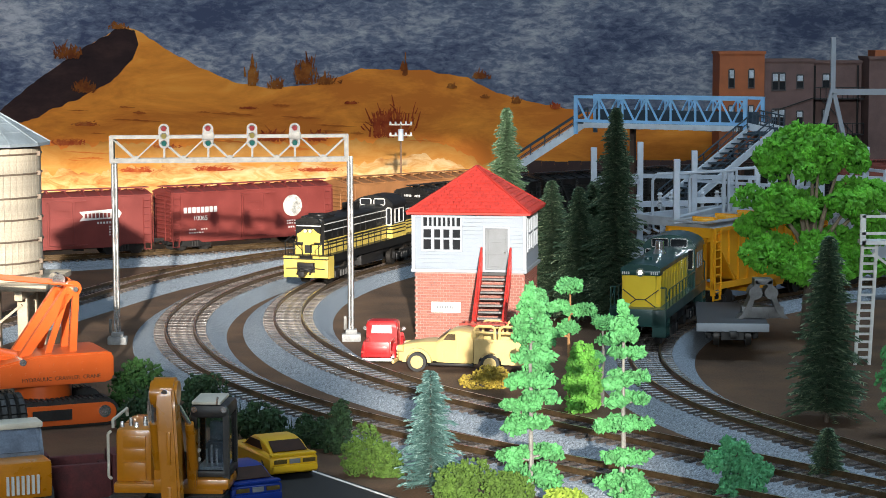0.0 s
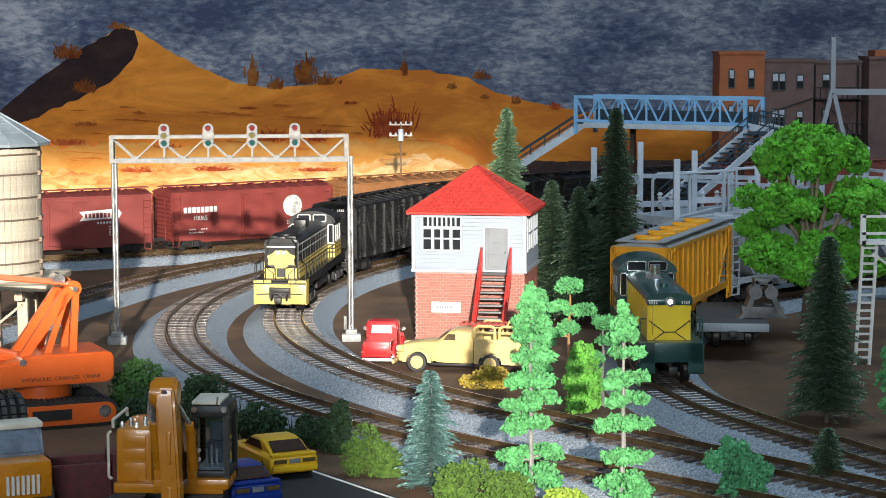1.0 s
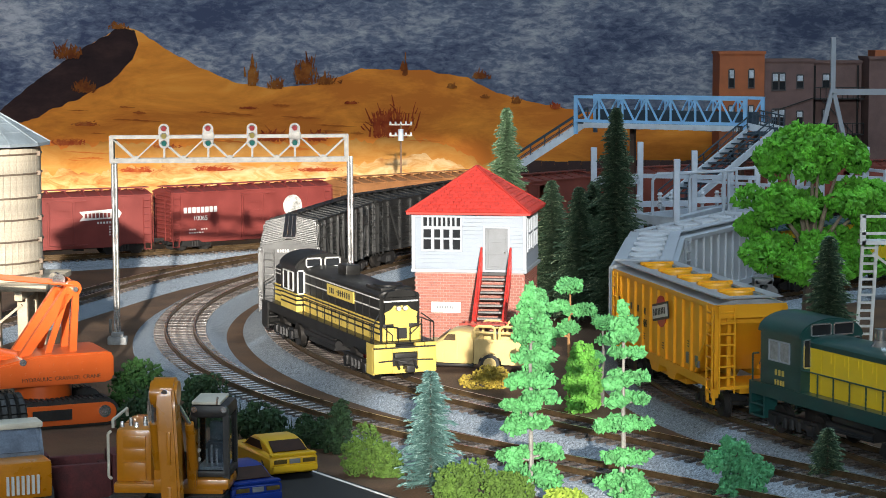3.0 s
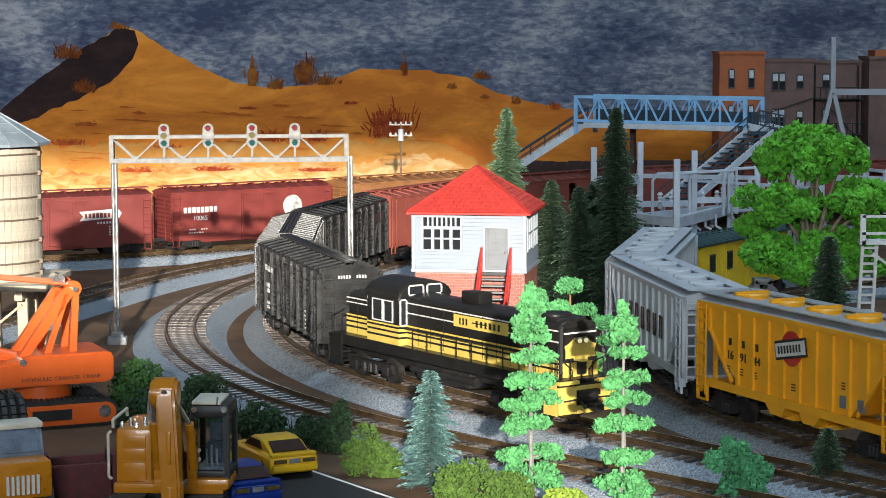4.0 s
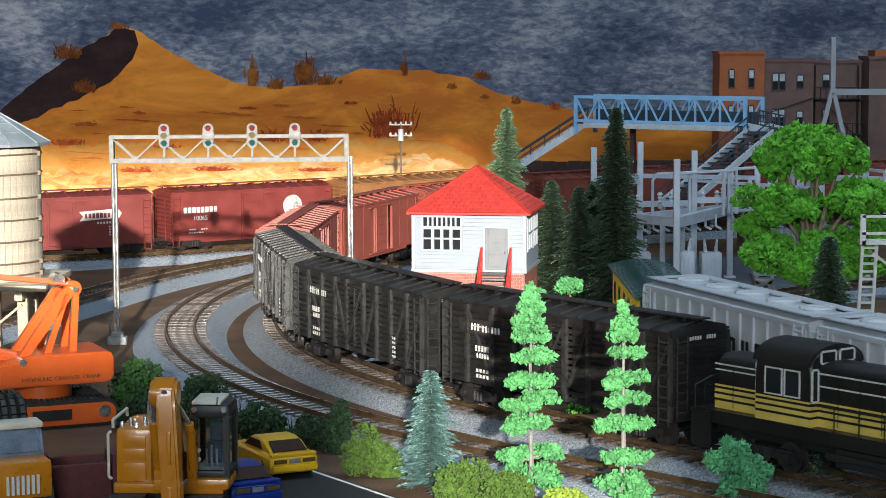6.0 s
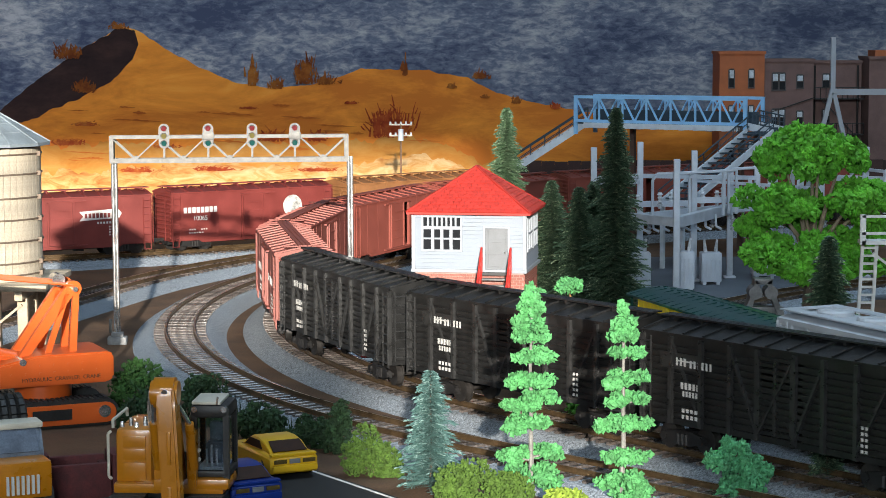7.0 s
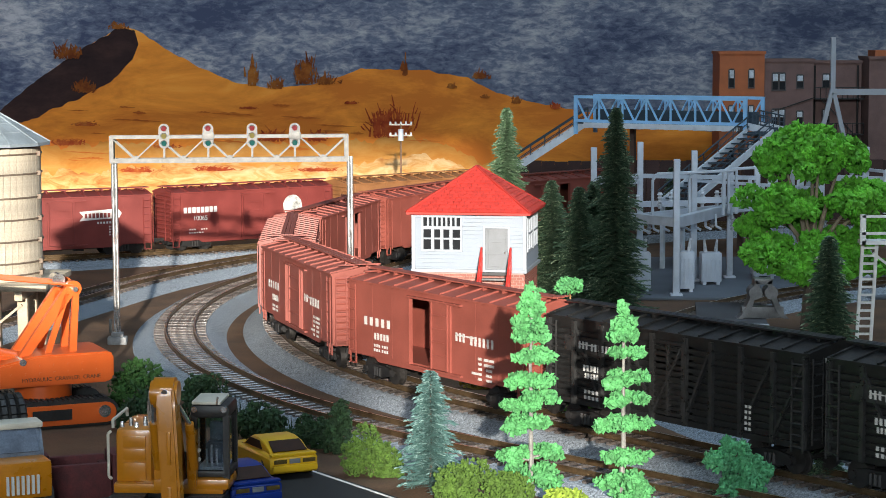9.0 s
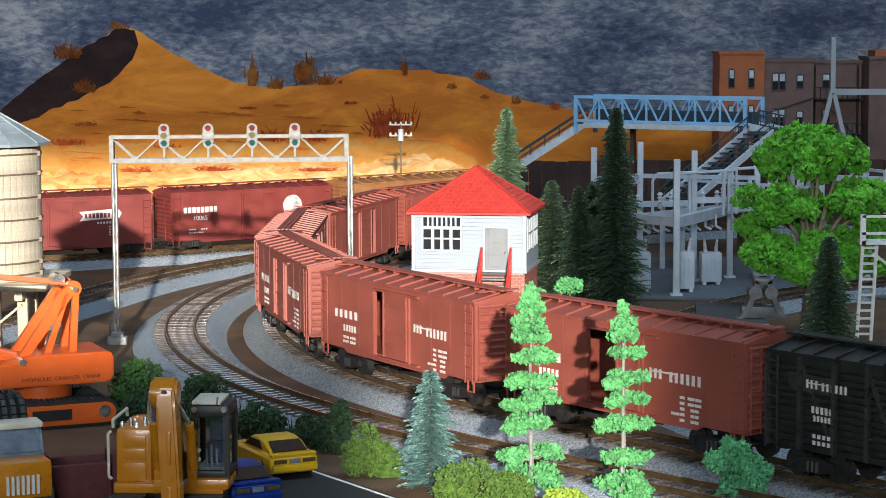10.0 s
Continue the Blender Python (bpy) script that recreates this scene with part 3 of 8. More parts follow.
    for sx in (-1, 1):
        b = bm_new()
        ladder_end(b, sx * (h + 1.4), sx * -(w - 1.5), sx * -(w - 7.0), zs + 2, ze - 2, 7)
        cyl(b, (sx * (h + 1.6), sx * 8, zs + 2), (sx * (h + 1.6), sx * 8, ze - 5), 0.35, n=5)
        cyl(b, (sx * (h + 1.4), sx * 8, ze - 6), (sx * (h + 1.9), sx * 8, ze - 6), 2.4, n=12)
        part("end_ladder", b, paint, car)
        coupler(car, sx * h, sx)
        truck(car, sx * (h - 21))
    b = bm_new()
    bx(b, -h + 2, h - 2, -4, 4, 4.6, 8.5)
    cyl(b, (-8, 6, 5.5), (6, 6, 5.5), 2.4, n=10)
    bx(b, 12, 19, -9, -4, 3.8, 8)
    part("underframe", b, BLACKPL, car)
    return car


def freight_marks(car, L, W, kind, number=None):
    h, w = L / 2, W / 2
    side = pose(0, -(w + 0.14) * MM, 0, 90)
    if kind == "herald":
        bars([(-46, 25.5, 5, 5.0, 4.0)], DECAL, car, side, gap=0.5)
        bars([(-43, 18.7, 5, 2.7, 3.2), (-47, 14.2, 3, 2.0, 1.3), (-40, 14.2, 3, 2.0, 1.3), (-47, 12.0, 3, 2.0, 1.3), (-40, 12.0, 3, 2.0, 1.3)], DECAL, car, side)
        bars([(23, 26.5, 3, 2.8, 4.0), (40, 26, 6, 3.2, 4.2), (34, 27.4, 1, 30, 0.7)], DECAL, car, side, gap=0.5)
        bars([(38, 18.5 - 2.3 * k, 1, 3, 1.2) for k in range(5)] + [(45, 18.5 - 2.3 * k, 2, (4, 4, 2.4, 2.4, 2.4)[k], 1.2) for k in range(5)] + [(34, 11.5, 2, 2.4, 1.1)], DECAL, car, side, gap=0.12)
    elif kind == "stock":
        bars([(-50, 33, 3, 2.2, 3.2), (-39, 32.6, 6, 2.2, 3.0), (-43, 33.4, 1, 18, 0.5)], DECAL, car, pose(0, -(w + 1.25) * MM, 0, 90), gap=0.5)
        bars([(-45, 23.5, 5, 2.2, 2.6), (-45, 20.3, 5, 1.8, 2.2), (-45, 13.5, 4, 2.4, 1.6), (-45, 11, 4, 2.4, 1.6)], DECAL, car, pose(0, -(w + 1.25) * MM, 0, 90))
        bars([(45, 20 - 2.2 * k, 2, 2.0, 1.2) for k in range(5)], DECAL, car, pose(0, -(w + 1.25) * MM, 0, 90))


def stock_car(name, label, L=148, W=31, zs=7.0, ze=44.0, zp=47.2, group=""):
    """A slatted car for cattle, with posts, diagonal braces and gaps between the boards."""
    car = thing(name, label, "freight car", group=group)
    h, w = L / 2, W / 2
    b = bm_new()
    bx(b, -h, h, -w, w, zs, zs + 2.4)
    for sx in (-1, 1):
        xa, xb = sorted((sx * h, sx * (h - 0.9)))
        slab(b, [(xa, -w, zs + 2), (xa, w, zs + 2), (xa, w, ze), (xa, 0, zp - 0.4), (xa, -w, ze)], (xb - xa, 0, 0))
        for k in range(15):
            z = zs + 3.4 + k * (ze - zs - 5) / 14
            bx(b, *sorted((sx * h, sx * (h + 0.5))), -w + 0.5, w - 0.5, z - 0.9, z + 0.7)
    for sy in (-1, 1):
        bx(b, -h, h, *sorted((sy * (w + 0.1), sy * (w - 0.8))), ze - 4.4, ze)
    for sy in (-1, 1):
        bx(b, -h + 1, -12, *sorted((sy * (w - 1.2), sy * (w - 1.8))), zs + 2.4, ze)
        bx(b, 12, h - 1, *sorted((sy * (w - 1.2), sy * (w - 1.8))), zs + 2.4, ze)
    body = part("body", b, BLACK, car)
    slat = None
    for sy in (-1, 1):
        for k in range(12):
            z = zs + 4.2 + k * 2.65
            if slat is None:
                slat = part("slat", bx(bm_new(), -h + 0.5, h - 0.5, -0.35, 0.35, -0.85, 0.85), BLACK, body, m=mmpose(0, sy * (w - 0.4), z), smooth=False)
            else:
                again(slat, mmpose(0, sy * (w - 0.4), z))
    for sy in (-1, 1):
        b = bm_new()
        ys = sy * (w + 0.55)
        xs = [-h + 1, -h + 17, -h + 34, -h + 50, -9.5, 9.5, h - 50, h - 34, h - 17, h - 1]
        for x in xs:
            bx(b, x - 0.95, x + 0.95, ys - 0.9, ys + 0.9, zs + 0.2, ze - 1.2)
        for i in range(9):
            if i in (4,):
                continue
            up = i < 4
            a, c = xs[i], xs[i + 1]
            if i % 2 == 1 or i in (8,):
                beam(b, (a if up else c, ys, ze - 3), (c if up else a, ys, zs + 2.5), 1.3, 1.1)
        bx(b, -h + 11, -h + 33, ys - 0.2, ys + 0.55, 29.8, 36.2)
        part("side_frame", b, GLINT_BLACK, car)
        b = bm_new()
        ya, yb = sorted((sy * (w + 0.2), sy * (w + 1.2)))
        for x in (-8.6, 0, 8.6):
            bx(b, x - 0.7, x + 0.7, ya - 0.2, yb + 0.2, zs + 3, ze - 4.6)
        beam(b, (-8, sy * (w + 1.1), zs + 4), (8, sy * (w + 1.1), ze - 5), 1.0, 0.9)
        door = part("door", b, GLINT_BLACK, car)
        plank = None
        for k in range(13):
            m = mmpose(0, (ya + yb) / 2, zs + 4 + k * 2.4)
            plank = again(plank, m) if plank else part("door_slat", bx(bm_new(), -9, 9, -0.4, 0.4, -0.75, 0.75), BLACK, door, m=m, smooth=False)
        for sx in (-1, 1):
            b = bm_new()
            ladder(b, sx * (h - 0.6), sx * (h - 6.5), sy * (w + 1.7), zs - 1, ze - 2, 8, 0.45)
            part("ladder", b, GLINT_BLACK, car)
    b = bm_new()
    roof_panels(b, L, W, ze, zp, 13, 0.9)
    part("roof", b, BLACK, car)
    b = bm_new()
    for y in (-2.4, 0, 2.4):
        bx(b, -h - 2.2, h + 2.2, y - 1.0, y + 1.0, zp + 1.0, zp + 1.7)
    for k in range(10):
        x = -h + 6 + (L - 12) * k / 9
        bx(b, x - 0.5, x + 0.5, -3.2, 3.2, zp - 0.6, zp + 1.0)
    part("roof_walk", b, BLACK, car)
    for sx in (-1, 1):
        b = bm_new()
        ladder_end(b, sx * (h + 1.5), sx * -(w - 1.2), sx * -(w - 7.0), zs + 2, ze - 2, 8)
        part("end_ladder", b, GLINT_BLACK, car)
        bars([(0, 0, 5, 1.4, 1.6), (9, 0, 4, 1.4, 1.6)], DECAL, car, mmpose(sx * (h + 0.55), -3 * sx, ze - 3.2, 90, 0, 90 * sx))
        coupler(car, sx * h, sx)
        truck(car, sx * (h - 21))
    freight_marks(car, L, W, "stock")
    return car


def hopper(name, label, paint, L=146, W=33, group="", roofpaint=None, ribs=12):
    """A covered hopper: ribbed sides, sloping ends over the trucks, roof hatches and a walkway."""
    car = thing(name, label, "freight car", group=group)
    h, w, ze, zp = L / 2, W / 2, 47.0, 49.0
    b = bm_new()
    prof = [(-h + 5, 0, ze), (-h + 5, 0, 38), (-h + 32, 0, 13), (-24, 0, 13), (-16, 0, 5), (-8, 0, 5), (-2, 0, 13), (2, 0, 13), (8, 0, 5), (16, 0, 5), (24, 0, 13), (h - 32, 0, 13), (h - 5, 0, 38), (h - 5, 0, ze)]
    slab(b, [(x, -w + 1.2, z) for x, _, z in prof], (0, 2 * w - 2.4, 0))
    for sx in (-1, 1):
        bx(b, *sorted((sx * h, sx * (h - 5.5))), -w + 0.6, w - 0.6, ze - 6, ze)
    body = part("body", b, paint, car)
    b = bm_new()
    for sy in (-1, 1):
        for k in range(ribs):
            x = -h + 9 + (L - 18) * k / (ribs - 1)
            zl = max(13, 38 - (x + h - 5) * 25 / 27, 38 - (h - 5 - x) * 25 / 27)
            bx(b, x - 0.9, x + 0.9, *sorted((sy * (w - 1.3), sy * w)), zl, ze - 0.5)
        bx(b, -h, h, *sorted((sy * (w - 1.3), sy * w)), 9.5, 13.2)
        bx(b, -h, h, *sorted((sy * (w - 1.3), sy * (w + 0.3))), ze - 2.2, ze)
    part("side_rib", b, paint, body)
    for sx in (-1, 1):
        for sy in (-1, 1):
            b = bm_new()
            bx(b, sx * (h - 1) - 1, sx * (h - 1) + 1, sy * (w - 1) - 1, sy * (w - 1) + 1, 6.0, ze)
            beam(b, (sx * (h - 6), sy * (w - 1), ze - 8), (sx * (h - 27), sy * (w - 1), 14), 1.4, 1.4)
            ladder(b, sx * (h - 1), sx * (h - 8), sy * (w + 0.7), 6, ze - 1, 8, 0.5)
            bx(b, *sorted((sx * h, sx * (h - 9))), sy * w - 0.6, sy * w + 0.6, 3.0, 3.8)
            for x in (h - 0.6, h - 8.4):
                bx(b, sx * x - 0.5, sx * x + 0.5, sy * w - 0.6, sy * w + 0.6, 3, 10)
            part("corner_post", b, paint, car)
        b = bm_new()
        ladder_end(b, sx * (h + 0.8), sx * -(w - 2), sx * -(w - 9), 8, ze - 1, 8, 0.5)
        bx(b, *sorted((sx * h, sx * (h - 26))), -w + 1, w - 1, 9.5, 11)
        for y in (-9, 9):
            beam(b, (sx * (h - 3), y, 11), (sx * (h - 3), y, ze - 6), 1.6, 1.6)
        part("end_platform", b, paint, car)
        coupler(car, sx * h, sx)
        truck(car, sx * (h - 19))
    b = bm_new()
    slab(b, [(-h, -w, ze), (-h, -w + 9, zp), (-h, w - 9, zp), (-h, w, ze)], (L, 0, 0))
    roof = part("roof", b, roofpaint or paint, car)
    b = bm_new()
    for sy in (-1, 1):
        bx(b, -h - 1, h + 1, *sorted((sy * (w - 2), sy * (w - 8))), zp + 0.8, zp + 1.4)
    for x in (-h + 1, h - 1):
        bx(b, x - 2.5, x + 2.5, -w + 2, w - 2, zp + 0.8, zp + 1.4)
    part("roof_walk", b, roofpaint or paint, car)
    hatch = None
    for k in range(5):
        m = mmpose(-h + 18 + (L - 36) * k / 4, 0, zp)
        if hatch is None:
            b = bm_new()
            cyl(b, (0, 0, -0.4), (0, 0, 1.6), 7.6, n=20)
            cyl(b, (0, 0, 1.6), (0, 0, 2.3), 6.9, 6.2, n=20)
            bx(b, -1, 1, -8.4, 8.4, 1.4, 2.9)
            hatch = part("hatch", b, paint, car, m=m)
        else:
            again(hatch, m)
    b = bm_new()
    for x in (-12, 12):
        bx(b, x - 6, x + 6, -10, 10, 3.0, 5.6)
    bx(b, -h + 3, h - 3, -3.5, 3.5, 7, 9.5)
    part("outlet_gate", b, BLACKPL if paint is HOP_GREY else paint, car)
    return car


def arch(w, z0, z1, n=8, flat=0.0):
    """Cross-section (y, z) of a hood or cab: upright sides and a rounded top."""
    pts = [(-w, z0)]
    for k in range(n + 1):
        a = math.pi - math.pi * k / n
        pts.append((math.cos(a) * w, z1 + math.sin(a) * flat))
    return pts + [(w, z0)]


def hull(b, sec, x0, x1):
    slab(b, [(x0, y, z) for y, z in sec], (x1 - x0, 0, 0))


def loco_truck(parent, x):
    b = bm_new()
    for sy in (-1, 1):
        y = sy * 11.5
        slab(b, [(x - 20, y, 5), (x - 18, y, 9.5), (x + 18, y, 9.5), (x + 20, y, 5), (x + 14, y, 3.6), (x + 9, y, 5.6), (x - 9, y, 5.6), (x - 14, y, 3.6)], (0, sy * 2, 0))
        for k in (-14, 14):
            bx(b, x + k - 2.4, x + k + 2.4, *sorted((y, y + sy * 3)), 3.6, 8.2, 0.5)
        for k in (-5, 0, 5):
            cyl(b, (x + k, y + sy * 2, 4), (x + k, y + sy * 2, 8.5), 1.3, n=8)
        bx(b, x - 9, x + 9, *sorted((y + sy * 1, y + sy * 2.6)), 8.0, 9.4)
    t = part("truck", b, BLACKPL, parent, "black locomotive truck with sprung side frames")
    for k in (-14, 14):
        w = bm_new()
        for sy in (-1, 1):
            cyl(w, (x + k, sy * 7.4, 6), (x + k, sy * 10.2, 6), 6.0, n=20)
            cyl(w, (x + k, sy * 7.0, 6), (x + k, sy * 7.5, 6), 6.8, n=20)
        part("wheelset", w, WHEEL, t)


def handrail(b, pts, r=0.35):
    for p, q in zip(pts, pts[1:]):
        cyl(b, p, q, r, n=5)


# yellow bands along the hoods and cab: mid height, half height
BANDS = ((19.6, 1.5), (22.9, 0.8), (25.3, 0.65), (27.3, 0.4))


def road_switcher():
    """Black and yellow road switcher, long hood leading."""
    L, h = 192, 96
    e = thing("diesel_locomotive", "black and yellow striped road switcher with pale window frames", "locomotive")
    # frame and running board
    b = bm_new()
    bx(b, -h + 8, h - 8, -15, 15, 12.6, 17.2)
    part("frame", b, RG_BLACK, e)
    b = bm_new()
    bx(b, -h + 3, h - 3, -15.4, 15.4, 17.2, 18.0)
    bx(b, -h + 10, h - 10, -9, 9, 8, 12.6)
    part("running_board", b, RG_BLACK, e)
    # hoods and cab
    for nm, x0, x1, z1 in (("long_hood", -32, 88, 40.0), ("short_hood", -86, -60, 37.0)):
        b = bm_new()
        hull(b, arch(10.5, 18, z1, 10, 2.6), x0, x1)
        es = [ed for ed in b.edges if all(abs(v.co.x - (88 if nm == "long_hood" else -86)) < 0.01 for v in ed.verts)]
        bmesh.ops.bevel(b, geom=es, offset=2.2, segments=3, affect="EDGES")
        hood = part(nm, b, RG_BLACK, e)
        b = bm_new()
        for sy in (-1, 1):
            k = x0 + 10
            while k < x1 - 6:
                bx(b, k - 0.2, k + 0.2, *sorted((sy * 10.5, sy * 10.75)), 19, z1 - 1.5)
                k += 10.5
        part("door_seam", b, RG_BLACK, hood)
        b = bm_new()
        for sy in (-1, 1):
            for z, t in BANDS:
                bx(b, x0, x1 - 1.5 if x1 > 0 else x1, *sorted((sy * 10.5, sy * 10.72)), z - t, z + t)
        part("stripe", b, RG_YEL, hood, "yellow stripe")
        b = bm_new()
        for sy in (-1, 1):
            for z in (33.6, 38.4 if z1 > 38 else 35.8):
                bx(b, x0, x1 - 1.5 if x1 > 0 else x1, *sorted((sy * 10.5, sy * 10.7)), z - 0.3, z + 0.3)
        part("pinstripe", b, DECAL, hood)
    b = bm_new()
    hull(b, arch(15, 18, 40.5, 14, 7.5), -60, -32)
    bmesh.ops.bevel(b, geom=[ed for ed in b.edges if abs(ed.verts[0].co.x - ed.verts[1].co.x) < 0.01 and min(v.co.z for v in ed.verts) > 38], offset=0.7, segments=1, affect="EDGES")
    cab = part("cab", b, RG_BLACK, e)
    b = bm_new()
    hull(b, [(y * 1.04, z + 0.5) for y, z in arch(15, 40.4, 40.6, 14, 7.6)], -61, -32.3)
    part("cab_roof", b, RG_BLACK, cab)
    b = bm_new()
    for sy in (-1, 1):
        for z, t in BANDS:
            bx(b, -60, -32, *sorted((sy * 15, sy * 15.2)), z - t, z + t)
    for x, s in ((-60, -1), (-32, 1)):
        for sy in (-1, 1):
            for z, t in BANDS:
                bx(b, *sorted((x, x + s * 0.2)), *sorted((sy * 10.7, sy * 15)), z - t, z + t)
    part("stripe", b, RG_YEL, cab, "yellow stripe")

    def framed(x0, x1, z0, z1, sy, par):
        b = bm_new()
        y0, y1 = sorted((sy * 15.0, sy * 15.5))
        t = 0.55
        for q in ((x0 - t, x0, z0 - t, z1 + t), (x1, x1 + t, z0 - t, z1 + t), (x0, x1, z0 - t, z0), (x0, x1, z1, z1 + t)):
            bx(b, q[0], q[1], y0, y1, q[2], q[3])
        w = part("window", b, DECAL, par, "pale window frame")
        part("pane", bx(bm_new(), x0, x1, *sorted((sy * 15, sy * 15.2)), z0, z1), WINDOW, w)

    for sy in (-1, 1):
        framed(-54.5, -46.5, 29, 38.5, sy, cab)
        framed(-44.5, -37.5, 29, 38.5, sy, cab)
    for x, s in ((-32, 1), (-60, -1)):
        for y0, y1, z0, z1 in ((-14, -11.2, 28, 39.5), (11.2, 14, 28, 39.5), (-9, -1.5, 42.2, 46), (1.5, 9, 42.2, 46)):
            b = bm_new()
            xa, xb = sorted((x, x + s * 0.5))
            for q in ((y0 - 0.7, y0, z0, z1), (y1, y1 + 0.7, z0, z1), (y0, y1, z0 - 0.7, z0), (y0, y1, z1, z1 + 0.7)):
                bx(b, xa, xb, *q)
            w = part("window", b, DECAL, cab, "pale window frame")
            part("pane", bx(bm_new(), *sorted((x, x + s * 0.2)), y0, y1, z0, z1), WINDOW, w)
    # nose: yellow face with headlights
    b = bm_new()
    slab(b, [(88.05, -9.5, 18.2), (88.05, 9.5, 18.2), (88.05, 9.5, 24.5), (88.05, 8.2, 25.5), (88.05, 7.9, 29.5), (88.05, 8.6, 31.8), (88.05, 5.5, 33.2), (88.05, 3.4, 35.2), (88.05, -3.4, 35.2), (88.05, -5.5, 33.2), (88.05, -8.6, 31.8), (88.05, -7.9, 29.5), (88.05, -8.2, 25.5), (88.05, -9.5, 24.5)], (0.3, 0, 0))
    part("nose_panel", b, RG_YEL, e, "yellow nose panel")
    part("nose_pinstripe", bx(bm_new(), 88.0, 88.3, -8.8, 8.8, 37.0, 37.7), DECAL, e)
    b = bm_new()
    for sy in (-1, 1):
        bx(b, 88.3, 88.6, *sorted((sy * 3.9, sy * 9.2)), 24.6, 26.4, 0.1)
        beam(b, (88.6, sy * 9.0, 24.8), (88.6, sy * 4.6, 21.0), 0.5, 0.5)
        beam(b, (88.6, sy * 4.6, 21.0), (88.6, sy * 4.6, 18.2), 0.5, 0.5)
    part("nose_grab_iron", b, BLACKPL, e)
    b = bm_new()
    slab(b, [(88.4, -3.5, 18.6), (88.4, 3.5, 18.6), (88.4, 3.5, 26), (88.4, -3.5, 26)], (0.6, 0, 0))
    part("radiator_door", b, RG_YEL, e)
    b = bm_new()
    slab(b, [(89.1, -2.6, 19.2), (89.1, 2.6, 19.2), (89.1, 2.6, 24.5), (89.1, -2.6, 24.5)], (0.3, 0, 0))
    part("grille", b, BLACKPL, e)
    for y in (-1.7, 1.7):
        b = bm_new()
        cyl(b, (88, y, 34.0), (90, y, 34.0), 1.35, n=12)
        hl = part("headlight", b, STEEL, e)
        part("lens", cyl(bm_new(), (90, y, 34.0), (90.3, y, 34.0), 1.0, n=12), glow("headlight_glow", (1.0, 0.86, 0.5), 0.5), hl)
    b = bm_new()
    for y in (-4.6, 4.6):
        bx(b, 60, 82, y - 3.4, y + 3.4, 41.5, 43.2, 0.4)
    bx(b, 4, 18, -4, 4, 42, 47.5, 0.8)
    part("roof_stack", b, RG_BLACK, e)
    b = bm_new()
    cyl(b, (70, 0, 42), (70, 0, 44), 7.5, n=20)
    bx(b, 84, 87.5, -2.5, 2.5, 40.5, 43.5, 0.5)
    part("radiator_fan", b, RG_BLACK, e)
    part("name_board", bx(bm_new(), 8, 50, -11.1, -10.6, 32.0, 37.6), RG_YEL, e, "yellow name board")
    bars([(16.5, 34.8, 3, 2.6, 3.0), (36, 34.8, 6, 3.4, 3.0), (36, 35.0, 1, 26, 0.5)], DECAL_BLACK, e, pose(0, -11.15 * MM, 0, 90), gap=0.55)
    # ends: pilot plates, steps, coupler, rails
    for s in (1, -1):
        x = s * (h - 4)
        b = bm_new()
        bx(b, *sorted((x, x + s * 2.2)), -16, -6.5, 3.2, 15.2, 0.5)
        bx(b, *sorted((x, x + s * 2.2)), 6.5, 16, 3.2, 15.2, 0.5)
        bx(b, *sorted((x, x + s * 2.2)), -6.5, 6.5, 3.2, 6.6)
        bx(b, *sorted((x, x + s * 2.2)), -6.5, 6.5, 13.4, 15.2)
        for ya, yb in ((-16, -10.2), (-9.6, -5.2), (5.2, 9.6), (10.2, 16)):
            bx(b, *sorted((x - s * 0.6, x + s * 2.6)), ya, yb, 16.0, 17.6, 0.3)
        for sy in (-1, 1):
            bx(b, *sorted((x, x - s * 9)), *sorted((sy * 15, sy * 16)), 2.6, 17.4)
        part("pilot", b, RG_YEL if s > 0 else RG_BLACK, e, "yellow pilot plate with coupler pocket" if s > 0 else "")
        b = bm_new()
        for z in (4, 8.5, 13):
            for sy in (-1, 1):
                bx(b, *sorted((x - s * 1, x - s * 9)), *sorted((sy * 10, sy * 15)), z, z + 0.9)
        bx(b, *sorted((x, x + s * 1)), -6.4, 6.4, 6.6, 13.4)
        bx(b, *sorted((x + s * 1, x + s * 3.4)), -5.8, 5.8, 10.6, 13.0, 0.4)
        bx(b, *sorted((x - s * 0.4, x + s * 1.6)), -15.8, 15.8, 15.2, 16.0)
        part("step_well", b, BLACKPL, e)
        b = bm_new()
        handrail(b, [(x + s * 3, -14, 9.2), (x + s * 3, -4, 9.6), (x + s * 4, 0, 8.6), (x + s * 3, 4, 9.6), (x + s * 3, 14, 9.2)], 0.4)
        for sy in (-1, 1):
            cyl(b, (x + s * 2, sy * 4.6, 8.6), (x + s * 6, sy * 4.6, 6.0), 0.7, n=7)
        part("cut_lever", b, BLACKPL, e, "black uncoupling lever and brake hoses")
        coupler(e, x + s * 1.5, s)
        b = bm_new()
        for sy in (-1, 1):
            handrail(b, [(x, sy * 15.5, 17.5), (x, sy * 15.5, 27), (x - s * 5, sy * 11, 31)])
            handrail(b, [(x + s * 1, sy * 3, 17.5), (x + s * 1, sy * 3, 25), (x + s * 1, sy * 9, 26.5), (x + s * 1, sy * 9, 17.5)])
        part("end_rail", b, BLACKPL if s < 0 else RG_BLACK, e)
    b = bm_new()
    for sy in (-1, 1):
        handrail(b, [(-32, sy * 15, 27)] + [(k, sy * 15.2, 27) for k in range(-20, 84, 12)] + [(92, sy * 15, 27)], 0.3)
    part("handrail", b, RG_BLACK, e)
    st = None
